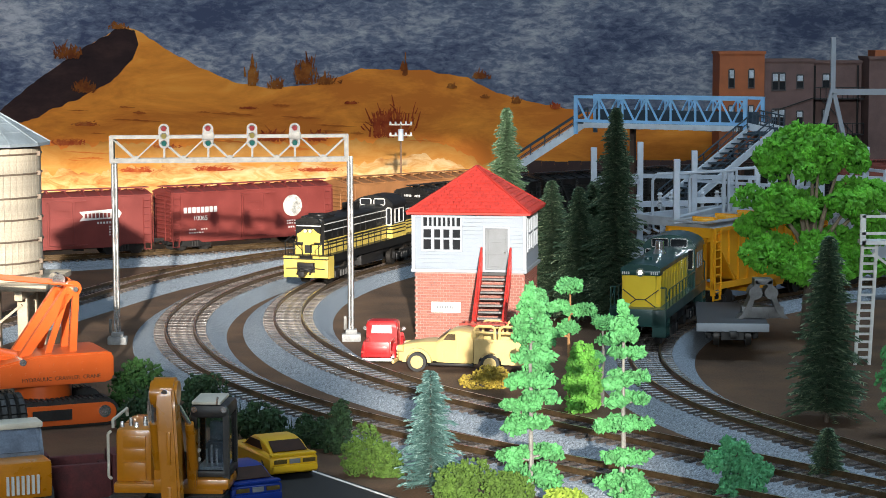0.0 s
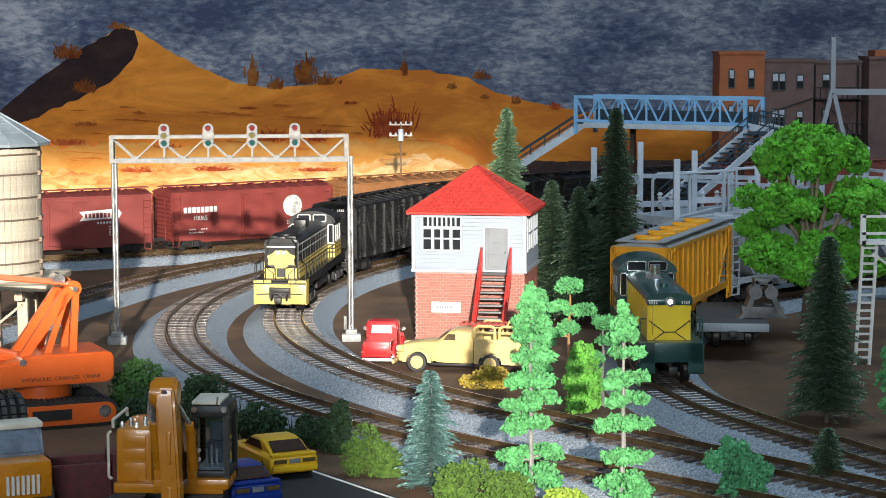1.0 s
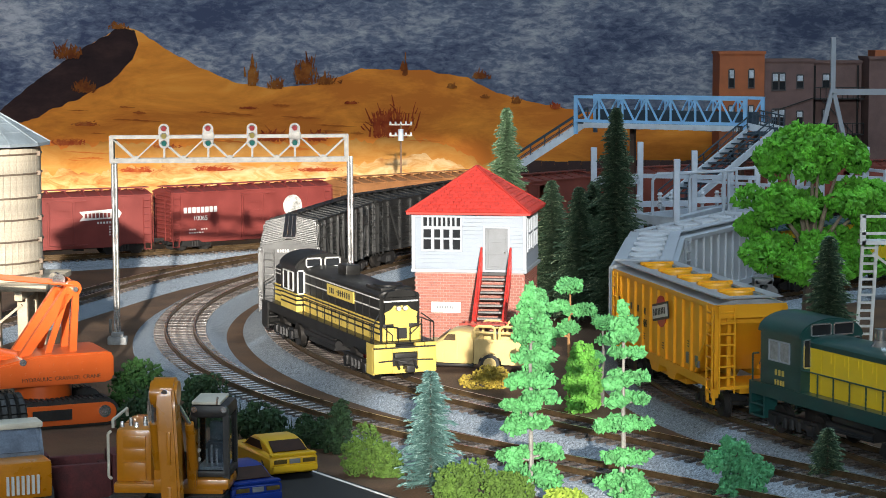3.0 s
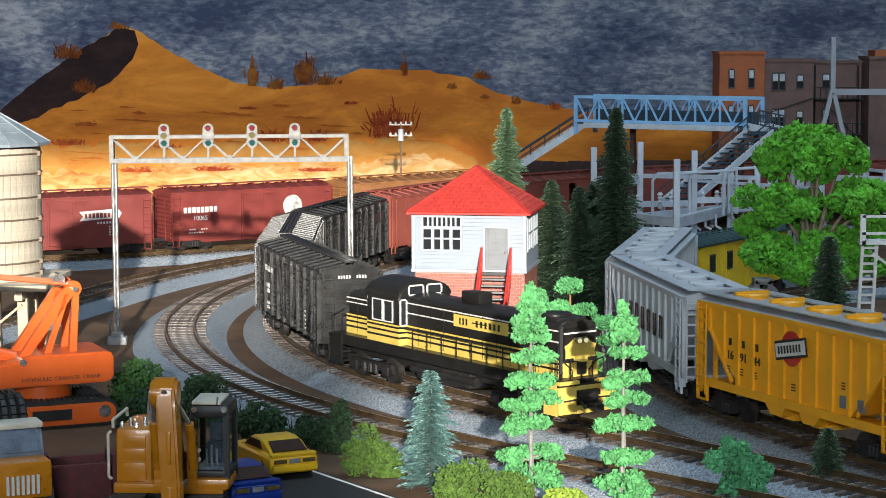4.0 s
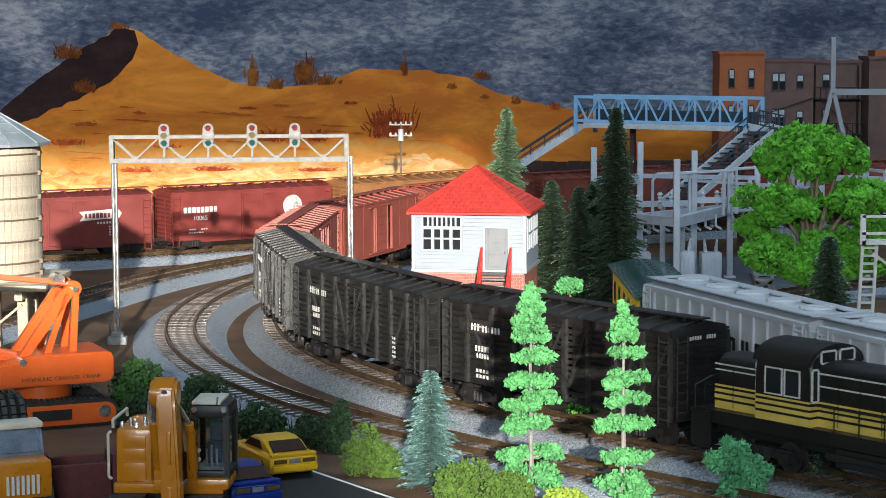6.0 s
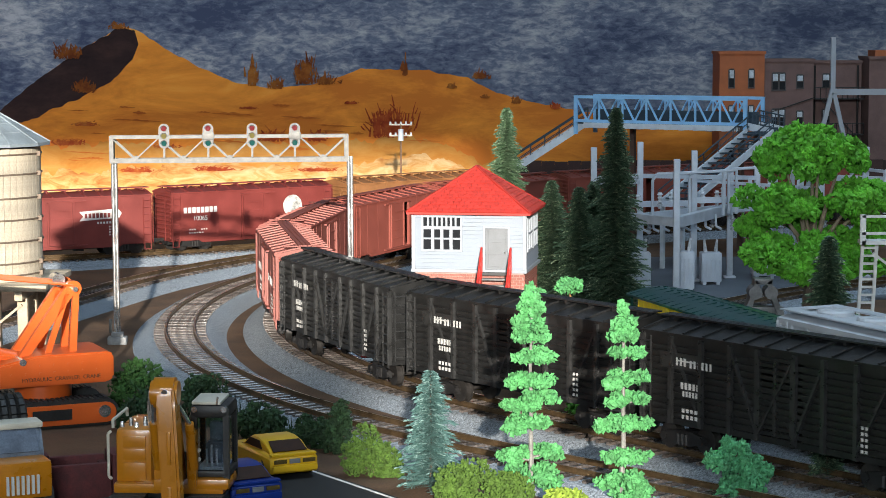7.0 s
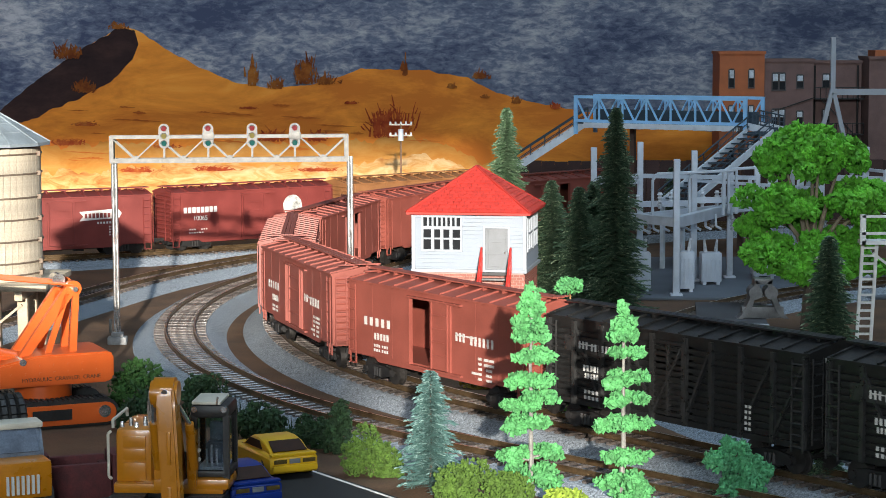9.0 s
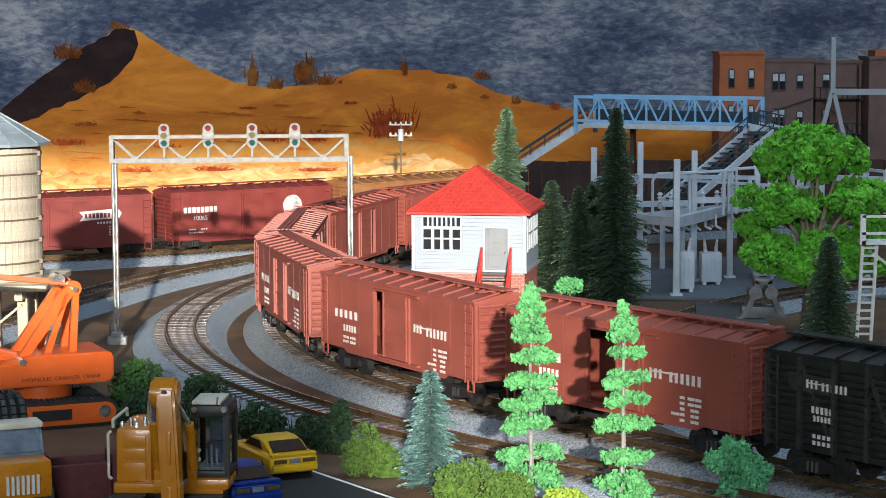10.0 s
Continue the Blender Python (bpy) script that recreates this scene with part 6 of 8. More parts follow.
# ---- water tank ----
def water_tank():
    t = thing("water_tank", "pale weathered wooden water tank on timber legs", "water tank", mmpose(-236, 1085, GROUND_Z))
    R, Z0, Z1 = 29.0, 53.0, 120.0
    part("tank_core", cyl(bm_new(), (0, 0, Z0), (0, 0, Z1), R - 0.6, n=48), OLDWOOD, t)
    b = bm_new()
    slab(b, [(-1.75, -0.5, Z0), (1.75, -0.5, Z0), (1.7, 0.5, Z0), (-1.7, 0.5, Z0)], (0, 0, Z1 - Z0))
    st = to_mesh("stave", b, TANKWOOD, False)
    for k in range(50):
        a = k * 7.2
        o = new("stave", st)
        o.parent = t
        o.matrix_basis = pose(0, 0, 0, 0, 0, a) @ mmpose(0, -R, 0)
    for z in (56, 62, 73, 84, 95, 107, 117):
        b = bm_new()
        n = 40
        for k in range(n):
            a0, a1 = k * math.tau / n, (k + 1) * math.tau / n
            cyl(b, (math.cos(a0) * (R + 0.9), math.sin(a0) * (R + 0.9), z), (math.cos(a1) * (R + 0.9), math.sin(a1) * (R + 0.9), z), 0.5, n=5)
        h = part("hoop", b, mat("hoop_iron", (0.16, 0.12, 0.09), 0.6, metal=0.4, size=4), t)
        a = math.radians(-10)
        part("lug", bx(bm_new(), -1, 1, -1.2, 1.2, -1.2, 1.2), MATS["hoop_iron"], h, m=mmpose(math.cos(a) * (R + 1.4), math.sin(a) * (R + 1.4), z))
    n, ov, ap = 12, R + 5.5, 141.0
    for k in range(n):
        a0, a1 = k * math.tau / n + 0.1, (k + 1) * math.tau / n + 0.1
        b = bm_new()
        slab(b, [(math.cos(a0) * ov, math.sin(a0) * ov, Z1 + 1), (math.cos(a1) * ov, math.sin(a1) * ov, Z1 + 1), (0, 0, ap)], (0, 0, 1.6))
        part("roof_panel", b, SLATE, t, smooth=False)
        b = bm_new()
        beam(b, (math.cos(a0) * ov, math.sin(a0) * ov, Z1 + 2.6), (0, 0, ap + 1.8), 0.9, 0.9)
        for f in (0.3, 0.55, 0.8):
            r = ov * (1 - f * 0.9)
            z = Z1 + 2.6 + (ap - Z1 - 1) * f * 0.9
            beam(b, (math.cos(a0) * r, math.sin(a0) * r, z), (math.cos(a1) * r, math.sin(a1) * r, z), 0.5, 0.4)
        part("roof_batten", b, SLATE, t)
    for k in range(7):
        part("deck_plank", bx(bm_new(), -36, 38, -36 + k * 10.5, -26.2 + k * 10.5, 49.5, 52.6, 0.4), OLDWOOD, t)
    for k in (-24, 0, 24):
        part("joist", bx(bm_new(), k - 2, k + 2, -36, 36, 45, 49.4, 0.3), OLDWOOD, t)
    for x in (-24, 0, 24):
        for y in (-24, 0, 24):
            part("leg", bx(bm_new(), x - 2.6, x + 2.6, y - 2.6, y + 2.6, 0, 45, 0.4), OLDWOOD, t)
    for y in (-27.2,):
        part("brace", beam(bm_new(), (-24, y, 4), (24, y, 42), 2.6, 1.2), OLDWOOD, t)
        part("brace", beam(bm_new(), (24, y - 1.3, 4), (-24, y - 1.3, 42), 2.6, 1.2), OLDWOOD, t)
    return t


water_tank()


# ---- road ----
b = bm_new()
slab(b, [(-70, 877, GROUND_Z), (70, 669, GROUND_Z), (-260, 669, GROUND_Z), (-135, 850, GROUND_Z)], (0, 0, 0.6))
structure("road", b, ASPHALT, "dark grey asphalt road with a white edge line", smooth=False)
b = bm_new()
slab(b, [(-62, 862, GROUND_Z + 0.6), (66, 671, GROUND_Z + 0.6), (64.6, 671, GROUND_Z + 0.6), (-63.4, 862, GROUND_Z + 0.6)], (0, 0, 0.25))
structure("road_line", b, PAINT_WHITE, "thin white painted edge line", smooth=False)


# ---- vehicles ----
def wheel(parent, x, y, z, r, w, tyre=RUBBER, hub=SILVER, whitewall=None):
    b = bm_new()
    cyl(b, (x, y - w / 2, z), (x, y + w / 2, z), r, n=20)
    t = part("wheel", b, tyre, parent)
    s = -1 if y < 0 else 1
    b = bm_new()
    cyl(b, (x, y + s * w / 2, z), (x, y + s * (w / 2 + 0.25), z), r * 0.68, r * 0.6, n=16)
    cyl(b, (x, y + s * (w / 2 + 0.25), z), (x, y + s * (w / 2 + 0.7), z), r * 0.25, n=10)
    part("hubcap", b, hub, t)


def loft(b, secs):
    """A closed skin over cross-sections, each a list of points of the same number."""
    rings = [[b.verts.new(p) for p in s] for s in secs]
    n = len(rings[0])
    for r, q in zip(rings, rings[1:]):
        for k in range(n):
            b.faces.new((r[k], r[(k + 1) % n], q[(k + 1) % n], q[k]))
    b.faces.new(rings[0][::-1]), b.faces.new(rings[-1])


def rsec(x, w, z0, z1, r=1.2):
    """A rounded upright section at x."""
    return [(x, -w + r * 0.3, z0), (x, -w, z0 + r), (x, -w, z1 - r), (x, -w + r * 0.5, z1 - r * 0.3), (x, -w + r * 1.4, z1), (x, w - r * 1.4, z1), (x, w - r * 0.5, z1 - r * 0.3), (x, w, z1 - r), (x, w, z0 + r), (x, w - r * 0.3, z0)]


def sedan(name, label, paint, m):
    """A low two-door car; front towards +x."""
    e = thing(name, label, "car", m)
    b = bm_new()
    loft(b, [rsec(x, w, z0, z1) for x, w, z0, z1 in ((-26, 9.2, 3.2, 8.6), (-25, 10.2, 2.4, 9.4), (-17, 10.7, 2.0, 9.9), (-6, 10.8, 2.0, 9.6), (8, 10.8, 2.0, 9.2), (20, 10.4, 2.0, 8.4), (25.5, 9.6, 2.4, 7.0), (26.6, 8.6, 3.0, 6.2))])
    body = part("body", b, paint, e)
    b = bm_new()
    loft(b, [rsec(x, w, 8.6, z1, 0.8) for x, w, z1 in ((-22, 8.6, 9.6), (-14, 8.3, 13.4), (-7, 8.2, 14.4), (0, 8.2, 14.2), (5, 8.4, 12.0), (10, 8.8, 9.2))])
    part("cabin", b, paint, body)
    glassy = mat("car_glass", (0.035, 0.016, 0.010), 0.5, var=0.2, size=4, bump=0, spec=0.15)
    b = bm_new()
    slab(b, [(-21.2, -7.3, 10.4), (-21.2, 7.3, 10.4), (-14.4, 6.6, 13.6), (-14.4, -6.6, 13.6)], (-0.25, 0, 0.35))
    part("rear_window", b, glassy, e)
    b = bm_new()
    slab(b, [(9.2, -7.4, 9.9), (9.2, 7.4, 9.9), (4.4, 6.8, 12.7), (4.4, -6.8, 12.7)], (0.25, 0, 0.3))
    part("windscreen", b, glassy, e)
    for sy in (-1, 1):
        b = bm_new()
        slab(b, [(-12, sy * 8.35, 10.2), (6, sy * 8.7, 10.0), (1, sy * 8.35, 13.2), (-9, sy * 8.3, 13.4)], (0, sy * 0.25, 0))
        part("side_window", b, glassy, e)
        for x in (-16, 17):
            wheel(e, x, sy * 9.4, 3.7, 3.7, 2.6)
        part("tail_light", bx(bm_new(), -26.5, -25.8, *sorted((sy * 3.5, sy * 8.8)), 6.6, 8.2), mat("tail_dark", (0.10, 0.07, 0.02), 0.25, size=2, bump=0), e)
    part("bumper", bx(bm_new(), -27.2, -25.4, -9.6, 9.6, 3.2, 5.8, 0.6), paint, e)
    part("number_plate", bx(bm_new(), -26.7, -26.0, -2.2, 2.2, 6.5, 8.3), DOORGREY, e)
    part("spoiler", bx(bm_new(), -26, -22.5, -9.6, 9.6, 9.4, 10.4, 0.4), paint, e)
    return e


sedan("sports_car", "bright yellow two-door sports car on the road edge", YCAR, mmpose(-71, 857, GROUND_Z + 0.6, 0, 0, 116))
sedan("blue_car", "glossy dark blue car beside the excavator", BCAR, mmpose(-82, 804, GROUND_Z + 0.6, 0, 0, 118))


def truck_front(e, paint, roof):
    """Bonnet, cab, wings and wheels of a rounded early-fifties truck; front towards +x."""
    b = bm_new()
    loft(b, [rsec(x, w, z0, z1, 1.6) for x, w, z0, z1 in ((4, 9.2, 5, 14.8), (8, 8.4, 5, 14.6), (16, 7.4, 5, 14.0), (23, 6.6, 4.4, 12.8), (26.5, 6.0, 4.4, 11.4), (27.5, 5.0, 5.5, 10.4))])
    part("bonnet", b, paint, e)
    b = bm_new()
    loft(b, [rsec(x, w, z0, z1, 1.8) for x, w, z0, z1 in ((-10, 9.3, 5, roof - 3), (-8.8, 9.5, 4.6, roof - 0.8), (-3, 9.5, 4.6, roof), (1.5, 9.5, 4.6, roof - 0.5), (3.6, 9.4, 4.6, roof - 2.4), (7.6, 9.3, 4.8, 14.9))])
    cab = part("cab", b, paint, e)
    inside = mat("truck_interior", (0.10, 0.07, 0.04), 0.2, size=4, bump=0)
    zw = roof - 1.9
    for sy in (-1, 1):
        b = bm_new()
        slab(b, [(-1.6, sy * 9.5, 15.4), (4.2, sy * 9.45, 15.4), (2.0, sy * 9.4, zw), (-1.6, sy * 9.45, zw)], (0, sy * 0.2, 0))
        part("side_window", b, inside, cab)
        b = bm_new()
        for x0, x1, z0, z1 in ((-2.4, -1.7, 6, zw + 0.5), (4.3, 4.9, 6, 15.2), (-2.4, 4.9, 14.6, 15.1)):
            bx(b, x0, x1, *sorted((sy * 9.5, sy * 9.75)), z0, z1)
        part("door_seam", b, paint, cab)
        b = bm_new()
        n = 12
        for k in range(n):
            a0, a1 = math.pi * k / n, math.pi * (k + 1) / n
            slab(b, [(17 + math.cos(a0) * 7.0, sy * 6.0, 4.6 + math.sin(a0) * 6.6), (17 + math.cos(a1) * 7.0, sy * 6.0, 4.6 + math.sin(a1) * 6.6), (17 + math.cos(a1) * 5.2, sy * 6.0, 4.6 + math.sin(a1) * 5.3), (17 + math.cos(a0) * 5.2, sy * 6.0, 4.6 + math.sin(a0) * 5.3)], (0, sy * 4.2, 0))
        part("front_wing", b, paint, e)
        b = bm_new()
        cyl(b, (24.0, sy * 7.6, 10.6), (26.6, sy * 7.6, 10.6), 1.8, 1.6, n=12)
        hl = part("headlight", b, paint, e)
        part("lens", cyl(bm_new(), (26.6, sy * 7.6, 10.6), (27, sy * 7.6, 10.6), 1.3, n=12), DECAL, hl)
        for x in (17, -18):
            wheel(e, x, sy * 8.6, 4.6, 4.6, 2.4, hub=paint)
    b = bm_new()
    slab(b, [(7.2, -7.8, 15.4), (7.2, 7.8, 15.4), (4.0, 7.2, zw), (4.0, -7.2, zw)], (0.35, 0, 0.25))
    part("windscreen", b, inside, cab)
    for z in (6.4, 8.0, 9.6):
        part("grille_bar", bx(bm_new(), 27.2, 28.0, -5.2, 5.2, z - 0.4, z + 0.4, 0.2), paint, e)
    part("front_bumper", bx(bm_new(), 28, 29.4, -9.6, 9.6, 3.4, 5.2, 0.5), paint, e)
    part("running_board", bx(bm_new(), -10, 11, -9.2, 9.2, 3.2, 4.4, 0.3), BLACKPL, e)
    return cab


def stake_truck():
    e = thing("utility_truck", "cream-yellow early-fifties utility truck with side lockers and rack rails", "truck", mmpose(7, 1108, GROUND_Z, 0, 0, 167) @ Matrix.Scale(1.12, 4))
    truck_front(e, YTRUCK, 20.2)
    b = bm_new()
    for sy in (-1, 1):
        # locker side with a wheel arch cut out of its lower edge
        arch_ = [(-18 + math.cos(math.pi * k / 10) * 5.6, 4.6 + math.sin(math.pi * k / 10) * 5.6) for k in range(11)]
        ring = [(-10.4, 4.6)] + [(x, z) for x, z in arch_] + [(-33, 4.6), (-33, 15.6), (-32, 16.2), (-10.4, 16.2)]
        slab(b, [(x, sy * 9.2, z) for x, z in ring], (0, sy * 0.9, 0))
    bx(b, -33, -10.4, -9.2, 9.2, 7.6, 9)
    bx(b, -33, -32, -9.2, 9.2, 6, 15.6)
    bx(b, -11, -10.2, -9.2, 9.2, 6, 16.2)
    bed = part("bed", b, YTRUCK, e, "cream-yellow locker body")
    for sy in (-1, 1):
        b = bm_new()
        for x in (-12.6, -17.8, -24.6, -30.4):
            bx(b, x - 0.15, x + 0.15, *sorted((sy * 10.1, sy * 10.25)), 10.6 if -24 < x < -13 else 6, 15.6)
        bx(b, -32.6, -10.8, *sorted((sy * 10.1, sy * 10.4)), 15.2, 15.7)
        part("locker_seam", b, YTRUCK, bed)
        for x0, x1 in ((-32, -22.6), (-20.6, -10.8)):
            b = bm_new()
            handrail(b, [(x0, sy * 9.4, 16), (x0 + 0.3, sy * 9.4, 21.4), (x0 + 1.5, sy * 9.4, 22.4), (x1 - 1.5, sy * 9.4, 22.4), (x1, sy * 9.4, 21.2), (x1, sy * 9.4, 16)], 0.65)
            handrail(b, [(x0 + 0.3, sy * 9.4, 19.4), (x1, sy * 9.4, 19.4)], 0.6)
            part("rack_rail", b, YTRUCK, e)
    part("rear_bumper", bx(bm_new(), -34.6, -27, -9.8, 9.8, 4.4, 6.2, 0.4), YTRUCK, e)
    b = bm_new()
    for y in (-3, 3):
        beam(b, (-24, y, 22.6), (-2, y, 22.2), 0.9, 0.9)
    for k in range(8):
        beam(b, (-23 + k * 2.8, -3, 22.5), (-23 + k * 2.8, 3, 22.5), 0.7, 0.6)
    part("roof_ladder", b, mat("ladder_maroon", (0.26, 0.035, 0.02), 0.6, size=4), e, "maroon ladder laid on the racks")
    bars([(1.2, 11.4, 5, 0.9, 0.7)], DECAL_BLACK, e, pose(0, -9.8 * MM, 0, 90))
    return e


def red_pickup():
    e = thing("red_pickup", "small glossy red pickup truck with a white rear bumper", "truck", mmpose(-32.5, 1150, GROUND_Z, 0, 0, 84) @ Matrix.Scale(0.9, 4))
    cab = truck_front(e, RTRUCK, 24.4)
    b = bm_new()
    bx(b, -31, -10.5, -8.4, -7.4, 5.6, 14.4, 0.4)
    bx(b, -31, -10.5, 7.4, 8.4, 5.6, 14.4, 0.4)
    bx(b, -31, -10.5, -8, 8, 5.6, 7.2)
    part("bed", b, RTRUCK, e)
    b = bm_new()
    bx(b, -31.8, -30.8, -7.6, 7.6, 5.0, 14.2, 0.4)
    bx(b, -32.2, -31.6, -6.0, 6.0, 7.4, 11.8, 0.3)
    part("tailgate", b, RTRUCK, e)
    for sy in (-1, 1):
        b = bm_new()
        n = 8
        loft(b, [[(-18 + math.cos(math.pi * k / n) * 8.0 * f, sy * y, 4.0 + math.sin(math.pi * k / n) * 8.2 * f) for k in range(n + 1)] for y, f in ((7.4, 1.0), (9.6, 0.97), (10.6, 0.86))])
        part("rear_wing", b, RTRUCK, e)
        b = bm_new()
        cyl(b, (2.5, sy * 9.5, 17), (2.0, sy * 11.6, 17.6), 0.3, n=5)
        cyl(b, (1.8, sy * 11.8, 17.8), (2.4, sy * 11.8, 17.8), 1.2, n=12)
        part("mirror", b, SILVER, e, "round chromed mirror")
        part("tail_light", cyl(bm_new(), (-32, sy * 8.6, 8.2), (-30, sy * 8.6, 8.2), 0.8, n=9), STAIR_RED, e)
    # the pane's white reflection is painted in as a pale base colour
    b = bm_new()
    slab(b, [(-10.2, -6.4, 16.6), (-10.2, 6.4, 16.6), (-9.8, 5.8, 21.4), (-9.8, -5.8, 21.4)], (-0.3, 0, 0))
    part("rear_window", b, mat("bright_glazing", (0.62, 0.50, 0.48), 0.12, var=0.25, size=4, bump=0), cab, "rear window with a pale reflection painted on it")
    part("rear_bumper", bx(bm_new(), -33.6, -32.2, -9.4, 9.4, 3.0, 4.8, 0.5), PAINT_WHITE, e, "white rear bumper")
    return e


stake_truck()
red_pickup()


# ---- crawler crane ----
def crawler_crane():
    e = thing("crawler_crane", "bright orange hydraulic crawler crane on black tracks", "crane", mmpose(-184, 962, GROUND_Z, 0, 0, 24))
    for sy in (-1, 1):
        b = bm_new()
        n = 14
        pts = [(24 + math.cos(a) * 6.2, 0, 6.4 + math.sin(a) * 6.2) for a in [math.pi / 2 - math.pi * k / n for k in range(n + 1)]] + [(-24 + math.cos(a) * 6.2, 0, 6.4 + math.sin(a) * 6.2) for a in [-math.pi / 2 - math.pi * k / n for k in range(n + 1)]]
        y = sy * 15
        slab(b, [(p[0], y - 4.5, p[2]) for p in pts], (0, 9, 0))
        tr = part("crawler_track", b, RUBBER, e, "black crawler track")
        b = bm_new()
        for k in range(22):
            x = -25 + k * 2.35
            bx(b, x - 0.7, x + 0.7, y - 4.8, y + 4.8, 12.4, 13.2)
        part("track_pad", b, RUBBER, tr)
        b = bm_new()
        yo = sy * 20
        slab(b, [(24 + math.cos(a) * 4.6, yo, 6.4 + math.sin(a) * 4.6) for a in [math.pi / 2 - math.pi * k / 8 for k in range(9)]] + [(-24 + math.cos(a) * 4.6, yo, 6.4 + math.sin(a) * 4.6) for a in [-math.pi / 2 - math.pi * k / 8 for k in range(9)]], (0, sy * 1.2, 0))
        fr = part("track_frame", b, CRANE_ORANGE, e, "orange track frame")
        b = bm_new()
        cyl(b, (23, yo + sy * 1.2, 7), (23, yo + sy * 2.2, 7), 2.8, n=16)
        part("idler", b, SILVER, fr)
        b = bm_new()
        bx(b, -10, 8, *sorted((yo + sy * 1.2, yo + sy * 1.5)), 4.2, 9)
        part("frame_slot", b, BLACKPL, fr)
    part("turntable", cyl(bm_new(), (0, 0, 12.5), (0, 0, 19.6), 13, n=28), CRANE_ORANGE, e)
    b = bm_new()
    slab(b, [(-24, 0, 19.5), (26, 0, 19.5), (29, 0, 21.5), (29, 0, 32), (27, 0, 33.5), (-6, 0, 33.5), (-24, 0, 30)], (0, 34, 0))
    bmesh.ops.translate(b, vec=(0, -17, 0), verts=b.verts)
    bmesh.ops.bevel(b, geom=list(b.edges), offset=0.8, segments=2, affect="EDGES")
    body = part("house", b, CRANE_ORANGE, e, "orange machinery house")
    b = bm_new()
    for k in range(7):
        cyl(b, (-18 + k * 6.5, -17, 29), (-18 + k * 6.5, -17.5, 29), 0.6, n=8)
        cyl(b, (-18 + k * 6.5, -17, 25.5), (-18 + k * 6.5, -17.5, 25.5), 0.6, n=8)
    part("rivet", b, CRANE_ORANGE, body)
    lettering("HYDRAULIC  CRAWLER  CRANE", 2.5, DECAL_BLACK, body, pose(4.5 * MM, -17.05 * MM, 22.6 * MM, 90), name="inscription")
    # gantry: A-frame of flat bars over the house
    for y in (-10, 6):
        b = bm_new()
        slab(b, [(-15, y, 30), (-10, y, 30), (13, y, 60), (16, y, 63), (12, y, 65), (8, y, 62)], (0, 3.2, 0))
        part("gantry_bar", b, CRANE_ORANGE, e)
        b = bm_new()
        slab(b, [(10, y, 31), (13.4, y, 31), (15.4, y, 62), (12.6, y, 62)], (0, 2.4, 0))
        part("gantry_strut", b, CRANE_ORANGE, e)
        b = bm_new()
        cyl(b, (12.6, y - 0.8, 62.4), (12.6, y + 4, 62.4), 3.6, n=20)
        part("sheave", b, CRANE_ORANGE, e)
        b = bm_new()
        slab(b, [(-2, y, 31), (1, y, 31), (11, y, 60), (8.6, y, 60)], (0, 1.8, 0))
        part("gantry_strut", b, CRANE_ORANGE, e)
    part("gantry_pin", cyl(bm_new(), (12.6, -14, 62.4), (12.6, 12, 62.4), 1.2, n=10), SILVER, e)
    part("hinge_pin", cyl(bm_new(), (-13, -18, 31), (-13, 14, 31), 1.6, n=12), SILVER, e)
    b = bm_new()
    cyl(b, (-13, -2, 31), (-62, -2, 44), 3.4, n=14)
    part("boom_cylinder", b, CRANE_ORANGE, e)
    b = bm_new()
    for dy in (-6, 6):
        for dz in (0, 7):
            beam(b, (-14, -2 + dy * 0.7, 24 + dz), (-80, -2 + dy, 38 + dz), 1.8, 1.8)
    for k in range(7):
        x = -20 - k * 9
        beam(b, (x, -7, 26 + k * 2), (x - 9, -7, 35 + k * 2), 1.2, 1.2)
        beam(b, (x, 3, 26 + k * 2), (x - 9, 3, 35 + k * 2), 1.2, 1.2)
    part("boom", b, CRANE_ORANGE, e, "orange lattice boom")
    for y in (-11, -7.5, -4, 0, 4, 7.5):
        part("pendant_line", cyl(bm_new(), (12, y, 64), (-95, y * 1.4, 79), 0.5, n=5), CRANE_ORANGE, e, "orange pendant line")
    b = bm_new()
    cyl(b, (7, -6, 66), (7, 2, 66), 3.0, n=14)
    part("winch_pulley", b, SILVER, e)
    return e


crawler_crane()


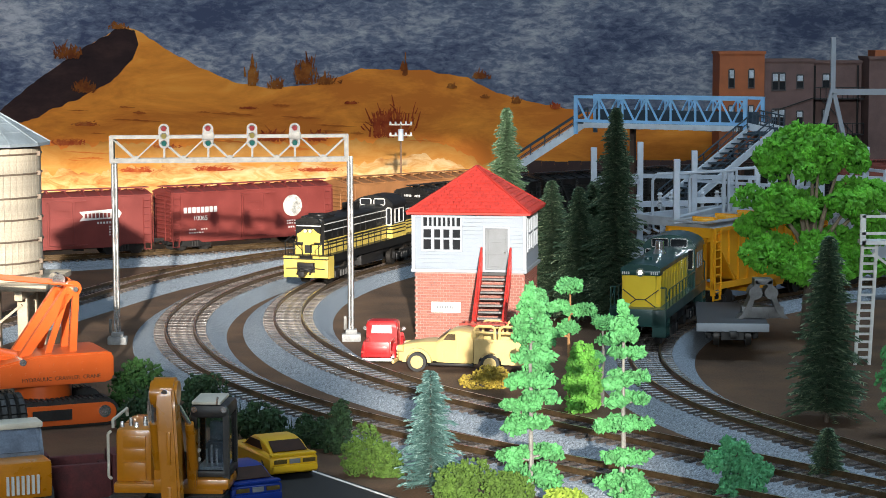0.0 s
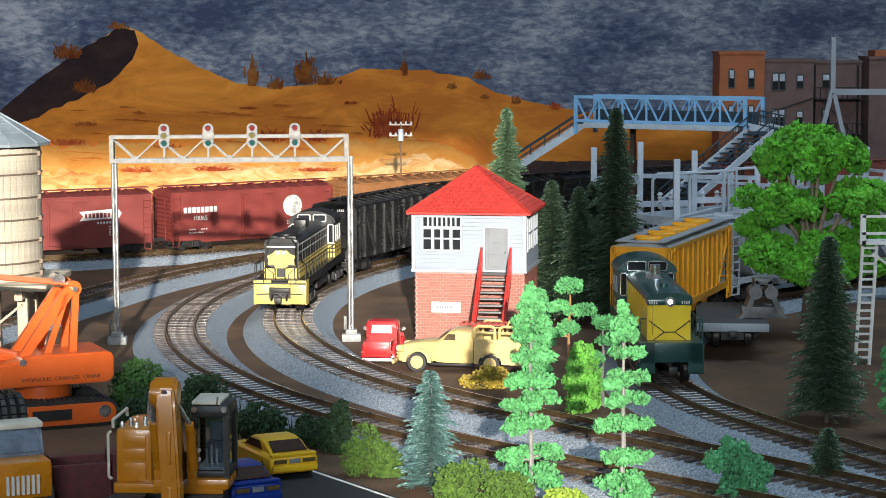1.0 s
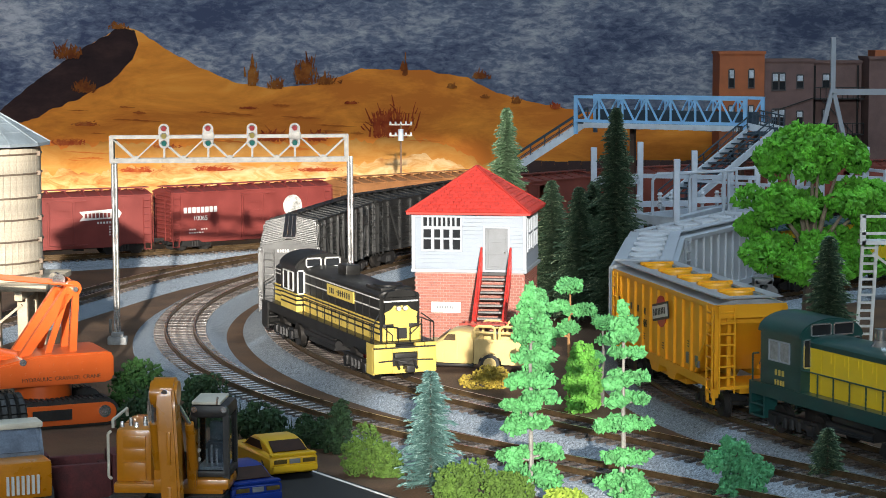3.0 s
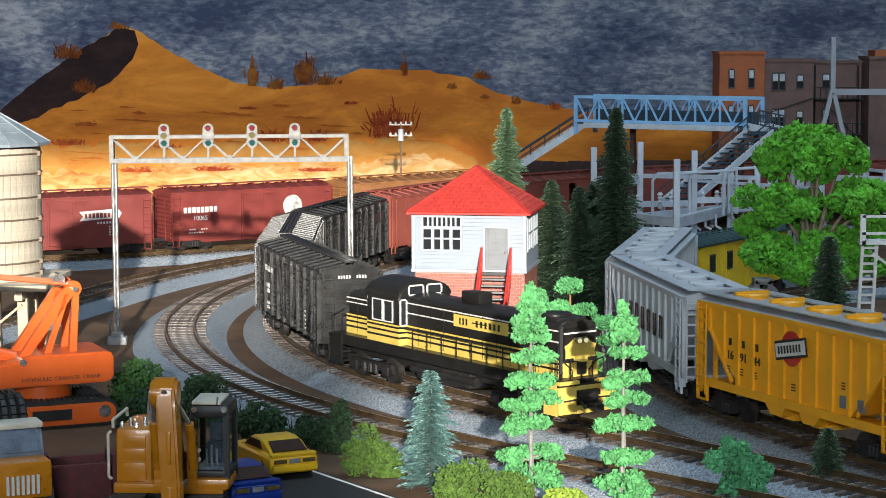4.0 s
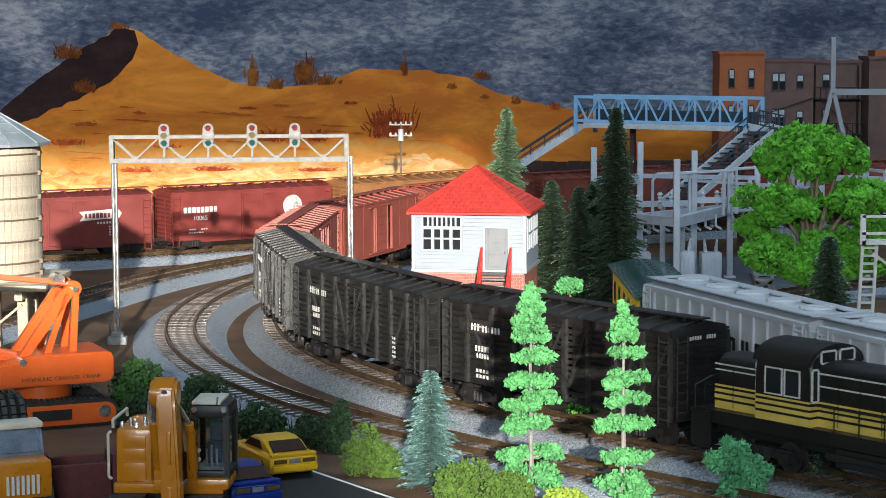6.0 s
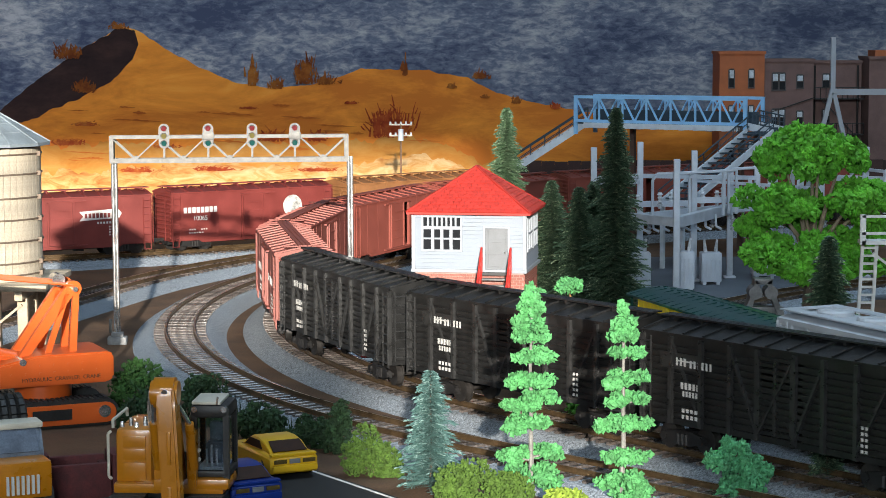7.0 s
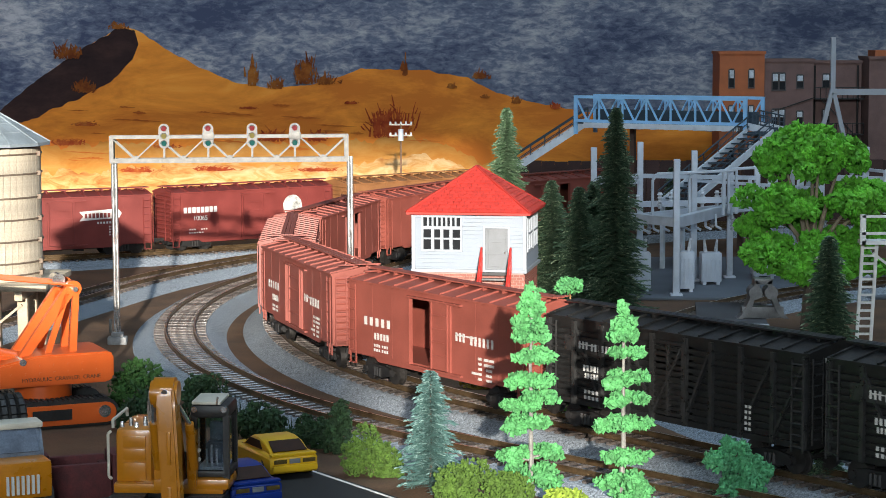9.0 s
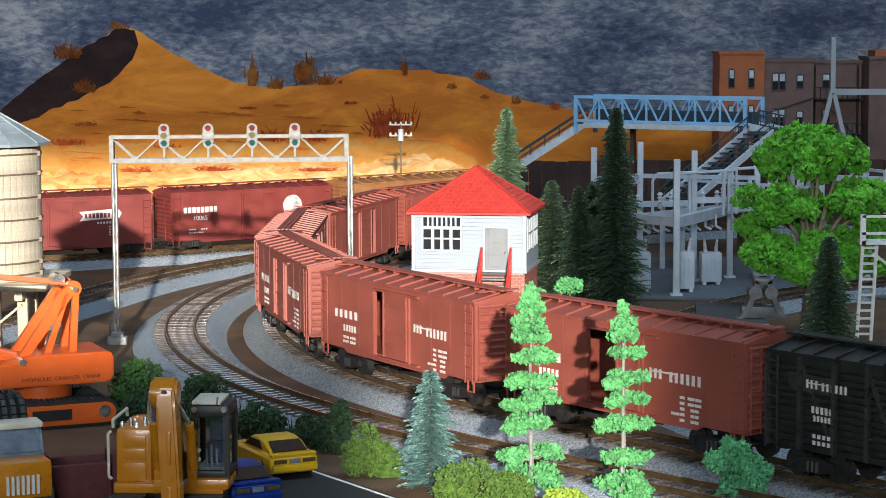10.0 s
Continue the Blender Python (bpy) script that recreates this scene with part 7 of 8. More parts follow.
# ---- excavator ----
def excavator():
    e = thing("excavator", "amber yellow excavator with a raised arm and dark cab", "excavator", mmpose(-101, 778, GROUND_Z, 0, 0, -4))
    for x in (-14, 15):
        b = bm_new()
        bx(b, x - 6, x + 6, -26, 22, 0, 9, 2.2)
        tr = part("crawler_track", b, RUBBER, e)
        b = bm_new()
        for k in range(20):
            y = -25 + k * 2.4
            bx(b, x - 6.4, x + 6.4, y - 0.7, y + 0.7, 8.6, 9.6)
        part("track_pad", b, RUBBER, tr)
    part("turntable", cyl(bm_new(), (0, 0, 8), (0, 0, 11), 12, n=24), BLACKPL, e)
    b = bm_new()
    bx(b, -20, -6.2, -8, 24, 11, 33, 2.4)
    body = part("engine_house", b, EXC_YEL, e)
    part("deck", bx(bm_new(), -20, 21, -12, 22, 9.6, 13.4, 1.0), EXC_YEL, e)
    for z0, z1 in ((13.6, 20.6), (21.4, 25.6), (26.2, 30.4)):
        part("house_panel", bx(bm_new(), -17.0, -8.4, -8.7, -7.8, z0, z1, 0.4), EXC_YEL, body)
    part("house_sill", bx(bm_new(), -19.4, -5.0, -9.6, 2, 10.4, 13.2, 1.2), EXC_YEL, body)
    b = bm_new()
    handrail(b, [(-21, -6, 33), (-21, -6, 36), (-21, 18, 36), (-21, 18, 33)], 0.6)
    handrail(b, [(-21.5, -7, 14), (-22.6, -7.5, 15), (-22.6, -7.5, 31), (-21.5, -7, 32)], 0.6)
    part("guard_rail", b, TAN_PAPER, body)
    # cab with pillars and glass
    b = bm_new()
    for x in (10.0, 21.8):
        for y in (-9, 8):
            bx(b, x - 1.1, x + 1.1, y - 1.1, y + 1.1, 13, 41)
    bx(b, 8.8, 23.0, -10.4, 9.4, 37.6, 42.6, 1.6)
    bx(b, 8.8, 23.0, -10.1, 8.9, 15.6, 18, 0.6)
    cab = part("cab", b, BLACKPL, e, "black cab frame")
    part("windscreen", bx(bm_new(), 11, 20.8, -9.2, -8.9, 18, 38), glass("cab_clear_glass", (0.75, 0.82, 0.85)), cab)
    part("side_glass", bx(bm_new(), 21.7, 22.0, -8, 7, 18, 38), MATS["cab_clear_glass"], cab)
    b = bm_new()
    bx(b, 12.5, 19.5, -1, 5, 17, 27, 1.2)
    bx(b, 13.2, 18.8, 4, 6.5, 24, 34, 1.2)
    part("seat", b, mat("seat_slate", (0.10, 0.12, 0.15), 0.6, size=4), cab)
    for x, zt in ((14.0, 25.5), (15.8, 27.0), (17.6, 25.5)):
        part("control_lever", cyl(bm_new(), (x, -6.5, 18), (x, -6.0, zt), 0.5, 0.4, n=7), TRIM, cab, "pale control lever")
    part("cab_floor", bx(bm_new(), 11, 20.8, -8.6, 7.4, 18, 19.2, 0.3), TRIM, cab)
    for z in (22.2, 25.6):
        part("lamp_cluster", cyl(bm_new(), (11.6, -9.9, z), (11.6, -9.2, z), 0.8, n=9), DECAL, cab)
    b = bm_new()
    for x in (10.4, 21.4):
        cyl(b, (x, -11.4, 41), (x, -10, 41), 1.1, n=10)
    cyl(b, (18.6, -9.6, 42.6), (18.9, -9.6, 45.6), 0.4, n=6)
    part("work_lamp", b, SILVER, cab)
    # boom: an arched box that rises behind the hanging dipper arm
    b = bm_new()
    spine = [(-7, 14), (-13, 30), (-18, 42), (-24, 51), (-31, 54)]
    belly = [(-15, 14), (-20, 29), (-24, 39), (-28, 45), (-32, 46)]
    slab(b, [(0.2, y, z) for y, z in spine] + [(0.2, y, z) for y, z in belly[::-1]], (6.4, 0, 0))
    bmesh.ops.bevel(b, geom=list(b.edges), offset=0.7, segments=2, affect="EDGES")
    boom = part("boom", b, EXC_YEL, e, "arched amber boom")
    b = bm_new()
    cyl(b, (-1.2, -30, 50.5), (8.6, -30, 50.5), 5.6, n=28)
    bmesh.ops.bevel(b, geom=[ed for ed in b.edges if abs(ed.verts[0].co.x - ed.verts[1].co.x) < 0.01], offset=1.2, segments=2, affect="EDGES")
    kn = part("boom_knuckle", b, EXC_YEL, e)
    part("knuckle_pin", cyl(bm_new(), (4.6, -36.4, 51.5), (4.6, -35.0, 51.5), 1.1, n=12), BARK, kn)
    for x in (-4.2, 8.0):
        b = bm_new()
        slab(b, [(x, -6, 12), (x, -14, 12), (x, -15.5, 30), (x, -13, 34), (x, -8, 34)], (3.2, 0, 0))
        bmesh.ops.bevel(b, geom=list(b.edges), offset=0.6, segments=2, affect="EDGES")
        part("boom_bracket", b, EXC_YEL, e)
    part("bracket_web", bx(bm_new(), -1.4, 4.4, -14.6, -10, 24.2, 28.4, 0.7), EXC_YEL, e)
    part("bracket_foot", bx(bm_new(), -4.4, 4.4, -15.4, -9, 11, 15.6, 0.7), EXC_YEL, e)
    part("engine_vent", bx(bm_new(), -2, 8, -9.4, -7.6, 15, 25), BLACKPL, e, "dark engine vent")
    for x in (0.2, 2.4):
        part("vent_rod", cyl(bm_new(), (x, -10, 17.5), (x, -10, 22.5), 0.7, n=8), BARK, e)
    # dipper arm hanging in front, broader towards its lower end
    b = bm_new()
    loft(b, [[(x0, y0, z), (x1, y0, z), (x1, y1, z), (x0, y1, z)] for x0, x1, y0, y1, z in ((3.6, 10.2, -38, -31, 1.5), (3.4, 10.2, -38.5, -31, 10), (2.6, 9.4, -38.5, -30, 30), (1.6, 8.4, -37.5, -27, 46), (2.0, 7.8, -36.0, -28, 53))])
    bmesh.ops.bevel(b, geom=list(b.edges), offset=0.9, segments=2, affect="EDGES")
    arm = part("dipper_arm", b, EXC_YEL, e, "straight amber dipper arm")
    for z in (12.0, 32.0):
        part("arm_rib", bx(bm_new(), 5.6, 7.0, -39.1, -38, z - 6, z + 6, 0.3), EXC_YEL, arm)
    # boom rams beside the boom
    for x in (-2.4, 10.6):
        b = bm_new()
        cyl(b, (x, -15, 20), (x, -22, 38), 1.7, n=12)
        hc = part("hydraulic_ram", b, EXC_YEL, e)
        part("piston_rod", cyl(bm_new(), (x, -22, 38), (x * 0.5, -27, 49), 0.9, n=10), SILVER, hc)
    b = bm_new()
    for dx in (0, 1.2):
        handrail(b, [(-3.4 - dx, -14, 33), (-4.0 - dx, -18, 42), (-2.4 - dx * 0.6, -24, 50), (0.2, -28, 54.5)], 0.55)
    part("hose", b, mat("hose_grey", (0.34, 0.30, 0.27), 0.45, size=3), e, "pale grey hydraulic hoses")
    part("cab_roof", bx(bm_new(), 9.2, 20, -9.8, 9, 42.6, 43.8, 0.4), TAN_PAPER, e, "cream cab roof")
    part("cab_sill", bx(bm_new(), 8.0, 23.2, -12.4, 6, 11.2, 15.4, 1.6), EXC_YEL, e)
    for k, hk in enumerate((2.0, 3.0, 1.6, 3.4, 2.2)):
        part("engine_knob", cyl(bm_new(), (-18 + k * 2.7, -4 + k % 2 * 3, 33), (-18 + k * 2.7, -4 + k % 2 * 3, 33 + hk), 1.0, 0.7, n=9), SILVER, e)
    return e


excavator()


# ---- works truck and load at the board's edge ----
def works_truck():
    e = thing("works_truck", "orange and pale blue works truck with a barred grille", "truck", mmpose(-163, 788, GROUND_Z, 0, 0, -66))
    b = bm_new()
    bx(b, -26, 14, -11, 11, 5, 14, 1.2)
    part("chassis", b, BLACKPL, e)
    b = bm_new()
    bx(b, 2, 16, -11.5, 11.5, 6, 20, 1.6)
    part("nose", b, EXC_YEL, e, "orange truck nose")
    b = bm_new()
    slab(b, [(-10, -11.5, 14), (4, -11.5, 14), (4, -11.5, 21), (-0.5, -11.5, 30), (-10, -11.5, 30)], (0, 23, 0))
    bmesh.ops.bevel(b, geom=list(b.edges), offset=1.2, segments=2, affect="EDGES")
    cab = part("cab", b, mat("cab_blue_grey", (0.14, 0.17, 0.22), 0.4, size=6), e, "blue-grey cab")
    part("cab_roof", bx(bm_new(), -10.6, 0.4, -12, 12, 29.6, 32, 0.8), TAN_PAPER, cab, "cream cab roof")
    b = bm_new()
    slab(b, [(4.1, -9.6, 21.4), (4.1, 9.6, 21.4), (0.2, 9.0, 29), (0.2, -9.0, 29)], (0.3, 0, 0.2))
    part("windscreen", b, mat("pale_glass", (0.13, 0.16, 0.21), 0.1, size=5, bump=0), cab)
    for k in range(7):
        part("grille_bar", bx(bm_new(), 16, 16.9, -6 + k * 1.9, -5 + k * 1.9, 8, 15), DECAL, e)
    for sy in (-1, 1):
        b = bm_new()
        bx(b, -3, 5, *sorted((sy * 11.4, sy * 12.2)), 7, 19, 0.3)
        part("side_mesh", b, mat("mesh_dark", (0.03, 0.03, 0.03), 0.6, size=1.2, bump=1.0), e)
        for x in (-20, -9, 10):
            wheel(e, x, sy * 10.5, 5.0, 5.0, 3.4)
    b = bm_new()
    n = 18
    for k in range(n):
        a0, a1 = math.tau * k / n, math.tau * (k + 1) / n
        for r, y in ((8.6, -7), (8.6, -3.5), (8.6, 0), (8.6, 3.5), (8.6, 7)):
            cyl(b, (-20 + math.cos(a0) * r, y, 30 + math.sin(a0) * r), (-20 + math.cos(a1) * r, y, 30 + math.sin(a1) * r), 1.9, n=6)
    part("hose_reel", b, RUBBER, e, "black hose reel")
    part("reel_stand", bx(bm_new(), -26, -14, -9, 9, 13, 22, 0.6), BLACKPL, e)
    return e


works_truck()
load = thing("brick_load", "stacked maroon brick boxes on the ground", "load", mmpose(-140, 806, GROUND_Z, 0, 0, 20))
for x0, x1, y0, y1, z1 in ((-16, 10, -8, -5, 14), (-16, 10, 5, 8, 15), (-16, -13, -5, 5, 18), (7, 10, -5, 5, 13), (10.5, 20, -8, 8, 17)):
    part("brick_block", bx(bm_new(), x0, x1, y0, y1, 0, z1, 0.5), CARDBOARD, load)


# ---- footbridge ----
def footbridge():
    t = thing("footbridge", "pale blue steel truss footbridge with open stairs", "bridge", mmpose(109, 1735, 0, 0, 0, -32))
    L, D, ZD, ZT = 150.0, 34.0, 94.0, 114.5
    for y in (0, D):
        b = bm_new()
        for z in (ZT, ZD + 1):
            bx(b, 0, L, y - 1.1, y + 1.1, z - 1.2, z + 1.2)
        for x in (0, L):
            bx(b, x - 1.4, x + 1.4, y - 1.2, y + 1.2, ZD - 10, ZT + 1)
        part("chord", b, BLUE_STEEL, t, "pale blue chord")
        n = 7
        for k in range(n):
            xa, xb = L * k / n, L * (k + 1) / n
            xm = (xa + xb) / 2
            part("diagonal", beam(bm_new(), (xa, y, ZT), (xm, y, ZD + 1), 1.5, 1.2), BLUE_STEEL, t)
            part("diagonal", beam(bm_new(), (xm, y, ZD + 1), (xb, y, ZT), 1.5, 1.2), BLUE_STEEL, t)
            if k:
                part("hanger", beam(bm_new(), (xa, y, ZD), (xa, y, ZT), 1.5, 1.2), BLUE_STEEL, t)
    part("deck", bx(bm_new(), -2, L + 2, 1, D - 1, ZD - 1.5, ZD), STEP_DARK, t, "dark walkway deck")
    part("side_panel", bx(bm_new(), 2, L - 2, D - 2.4, D - 1.4, ZD, ZD + 9.5), STEP_DARK, t, "dark slate walkway side")
    part("fascia", bx(bm_new(), 8, L - 8, -1.8, -1.1, ZD - 4.5, ZD - 0.3), STRINGER, t)
    for k in range(12):
        part("floor_beam", bx(bm_new(), 6 + k * 12.4, 9 + k * 12.4, 0, D, ZD - 5, ZD - 1.6), STRINGER, t)

    def flight(p, q, w, par):
        p, q = Vector(p), Vector(q)
        d = q - p
        side = Vector((-d.y, d.x, 0)).normalized() * w / 2
        for s in (-1, 1):
            part("stringer", beam(bm_new(), p + side * s, q + side * s, 1.6, 5.4), STRINGER, par, "pale stair stringer")
            b = bm_new()
            up = Vector((0, 0, 11))
            handrail(b, [p + side * s + up, q + side * s + up], 0.6)
            handrail(b, [p + side * s + up * 0.55, q + side * s + up * 0.55], 0.4)
            for k in range(7):
                c = p + side * s + d * (k / 6)
                handrail(b, [c, c + up], 0.45)
            part("stair_rail", b, STEP_DARK, par, "dark stair railing")
        n = max(4, int(abs(d.z) / 3.2))
        tm = None
        rz = math.degrees(math.atan2(d.y, d.x))
        for k in range(n):
            c = p + d * ((k + 0.5) / n)
            m = mmpose(c.x, c.y, c.z, 0, 0, rz)
            if tm is None:
                tm = part("tread", bx(bm_new(), -3.6, 3.6, -w / 2, w / 2, -0.5, 0.5), STEP_DARK, par, m=m)
            else:
                again(tm, m)

    flight((2, D / 2, ZD), (-60, D / 2 - 34, 48), 26, t)
    part("landing", bx(bm_new(), -84, -58, -32, 6, 45, 48), STRINGER, t)
    for x, y in ((-82, -30), (-60, -30), (-82, 4), (-60, 4)):
        part("landing_post", bx(bm_new(), x - 1.6, x + 1.6, y - 1.6, y + 1.6, GROUND_Z, 45), STRINGER, t)
    for x, y in ((36, 2), (36, D - 2), (L - 4, 2), (L - 4, D - 2)):
        part("bridge_post", bx(bm_new(), x - 2, x + 2, y - 2, y + 2, GROUND_Z, ZD - 1.5), mat("post_brown", (0.10, 0.06, 0.045), 0.7, size=6), t)
    flight((L - 2, D / 2, ZD), (L + 20, D / 2 - 2, 90), 24, t)
    part("landing", bx(bm_new(), L + 8, L + 50, -14, 36, 87, 90), STEP_DARK, t)
    flight((L + 18, -12, 90), (L - 2, -126, 40), 24, t)
    for x, y in ((L + 26, -10), (L + 50, -10), (L + 26, 34), (L + 50, 34), (L - 12, -120), (L + 8, -128)):
        part("landing_post", bx(bm_new(), x - 1.5, x + 1.5, y - 1.5, y + 1.5, GROUND_Z, 87 if y > -50 else 40), STRINGER, t)
    return t


footbridge()


# ---- dark board fence behind the substation ----
FENCE = mat("fence_maroon_brown", (0.050, 0.024, 0.021), 0.8, var=0.35, size=18, bump=0.3, per=0.25)
fence = thing("board_fence", "dark maroon-brown board fence behind the substation", "fence")
rf = random.Random(9)
board = to_mesh("board", bx(bm_new(), -5.8, 5.8, -1.5, 1.5, 0, 60), FENCE, False)
for k in range(31):
    o = new("board", board)
    o.parent = fence
    o.matrix_basis = mmpose(72 + k * 11.9, 1920 + rf.uniform(-0.6, 0.6), GROUND_Z + rf.uniform(-1.5, 0.0))
for z in (14, 50):
    part("rail", bx(bm_new(), 66, 436, 1922, 1925, GROUND_Z + z, GROUND_Z + z + 5), FENCE, fence)


# ---- electrical substation ----
def substation():
    pad = bm_new()
    bx(pad, 85, 330, 1390, 1640, GROUND_Z, GROUND_Z + 2.0, 0.6)
    tagged(new("concrete_pad", to_mesh("concrete_pad", pad, CONCRETE)), "flat grey concrete pad under the substation", "pad", kind="structure")
    z0 = GROUND_Z + 2
    t = thing("substation", "pale grey electrical substation frame with insulators and bus bars", "substation", mmpose(0, 0, 0))
    posts = [(155, 1400, 84), (204, 1500, 70), (105, 1470, 88), (140, 1500, 90), (176, 1480, 85), (232, 1560, 70), (265, 1480, 80), (300, 1500, 86), (322, 1440, 82)]
    for x, y, z1 in posts:
        b = bm_new()
        bx(b, x - 2.1, x + 2.1, y - 2.1, y + 2.1, z0, z1, 0.5)
        bx(b, x - 4, x + 4, y - 4, y + 4, z0, z0 + 1.5, 0.3)
        part("post", b, GREY_STEEL, t)
    for a, c, w, h in (((155, 1400, 42), (232, 1560, 42), 5, 7), ((155, 1400, 42), (105, 1470, 42), 4, 6), ((105, 1470, 62), (140, 1500, 62), 3, 3), ((105, 1470, 48), (176, 1480, 48), 3, 4), ((176, 1480, 50), (265, 1480, 52), 3, 4), ((176, 1480, 64), (265, 1480, 58), 2, 2), ((140, 1500, 66), (232, 1560, 60), 3, 3), ((265, 1480, 66), (322, 1440, 66), 3, 4), ((204, 1500, 42), (300, 1500, 46), 3, 4), ((300, 1500, 70), (322, 1440, 70), 2, 2), ((130, 1435, 42), (210, 1520, 42), 3, 5)):
        part("cross_beam", beam(bm_new(), a, c, w, h), GREY_STEEL, t)
    ins = None
    for k in range(26):
        u = (k % 13) / 12
        x, y = (118 + u * 100, 1440 + u * 95) if k < 13 else (182 + u * 130, 1478 + 8 * math.sin(k))
        up = k % 3 != 0
        b = bm_new()
        if ins is None:
            cyl(b, (0, 0, 0), (0, 0, 11), 1.2, n=8)
            for j in range(4):
                cyl(b, (0, 0, 2 + j * 2.4), (0, 0, 3.2 + j * 2.4), 2.2, 1.3, n=10)
            ins = part("insulator", b, mat("porcelain_grey", (0.55, 0.58, 0.62), 0.25, size=3, bump=0), t, "grey porcelain insulator", m=mmpose(x, y, 45.5))
        else:
            b.free()
            again(ins, mmpose(x, y, 45.5) if up else mmpose(x, y, 39, 180))
    for k, (x0, x1, y, zt) in enumerate(((142, 190, 1430, 72), (168, 200, 1440, 72), (196, 240, 1450, 74), (300, 322, 1435, 76))):
        b = bm_new()
        handrail(b, [(x0, y, 44), (x0, y, zt - 4), (x0 + 3, y, zt), (x1, y, zt + 2), (x1, y, 44)], 1.1)
        part("bus_pipe", b, GREY_STEEL, t, "bent grey pipe")
    for k in range(7):
        b = bm_new()
        x = 195 + k * 9
        bx(b, x - 1.2, x + 1.2, 1465, 1468, 46, 66 - k % 2 * 4)
        part("switch_post", b, GREY_STEEL, t)
    b = bm_new()
    for k in range(12):
        cyl(b, (106 + k * 2.6, 1468 + k * 2.2, 66), (108.6 + k * 2.6, 1470 + k * 2.2, 66), 2.0 if k % 2 else 1.2, n=8)
    part("string_insulator", b, MATS["porcelain_grey"], t)
    for k in range(8):
        b = bm_new()
        x, y = 136 + k * 7.5, 1436 + k * 3
        handrail(b, [(x, y, 42), (x, y, 34), (x + 4, y, 32)], 0.9)
        part("hook", b, GREY_STEEL, t)
    for x, y, w, h in ((133, 1430, 15, 26), (163, 1425, 13, 27), (186, 1465, 14, 22), (228, 1500, 16, 24)):
        tr = thing("transformer_cabinet", "grey steel transformer cabinet with cooling fins", "cabinet", mmpose(x, y, z0), group="transformer cabinets")
        part("casing", bx(bm_new(), -w / 2, w / 2, -w / 2, w / 2, 2, h, 0.6), GREY_STEEL, tr)
        for k in range(5):
            part("fin", bx(bm_new(), -w / 2 + 1.5 + k * (w - 3) / 4 - 0.4, -w / 2 + 1.5 + k * (w - 3) / 4 + 0.4, -w / 2 - 1.4, -w / 2, 5, h - 4), GREY_STEEL, tr)
        for k in (-1, 1):
            part("bushing", cyl(bm_new(), (k * w / 4, 0, h), (k * w / 4 + k, 0, h + 9), 1.5, 0.8, n=8), MATS["porcelain_grey"], tr)
            part("skid", bx(bm_new(), k * w / 3 - 1.2, k * w / 3 + 1.2, -w / 2, w / 2, 0, 2), GREY_STEEL, tr)
    return t


substation()


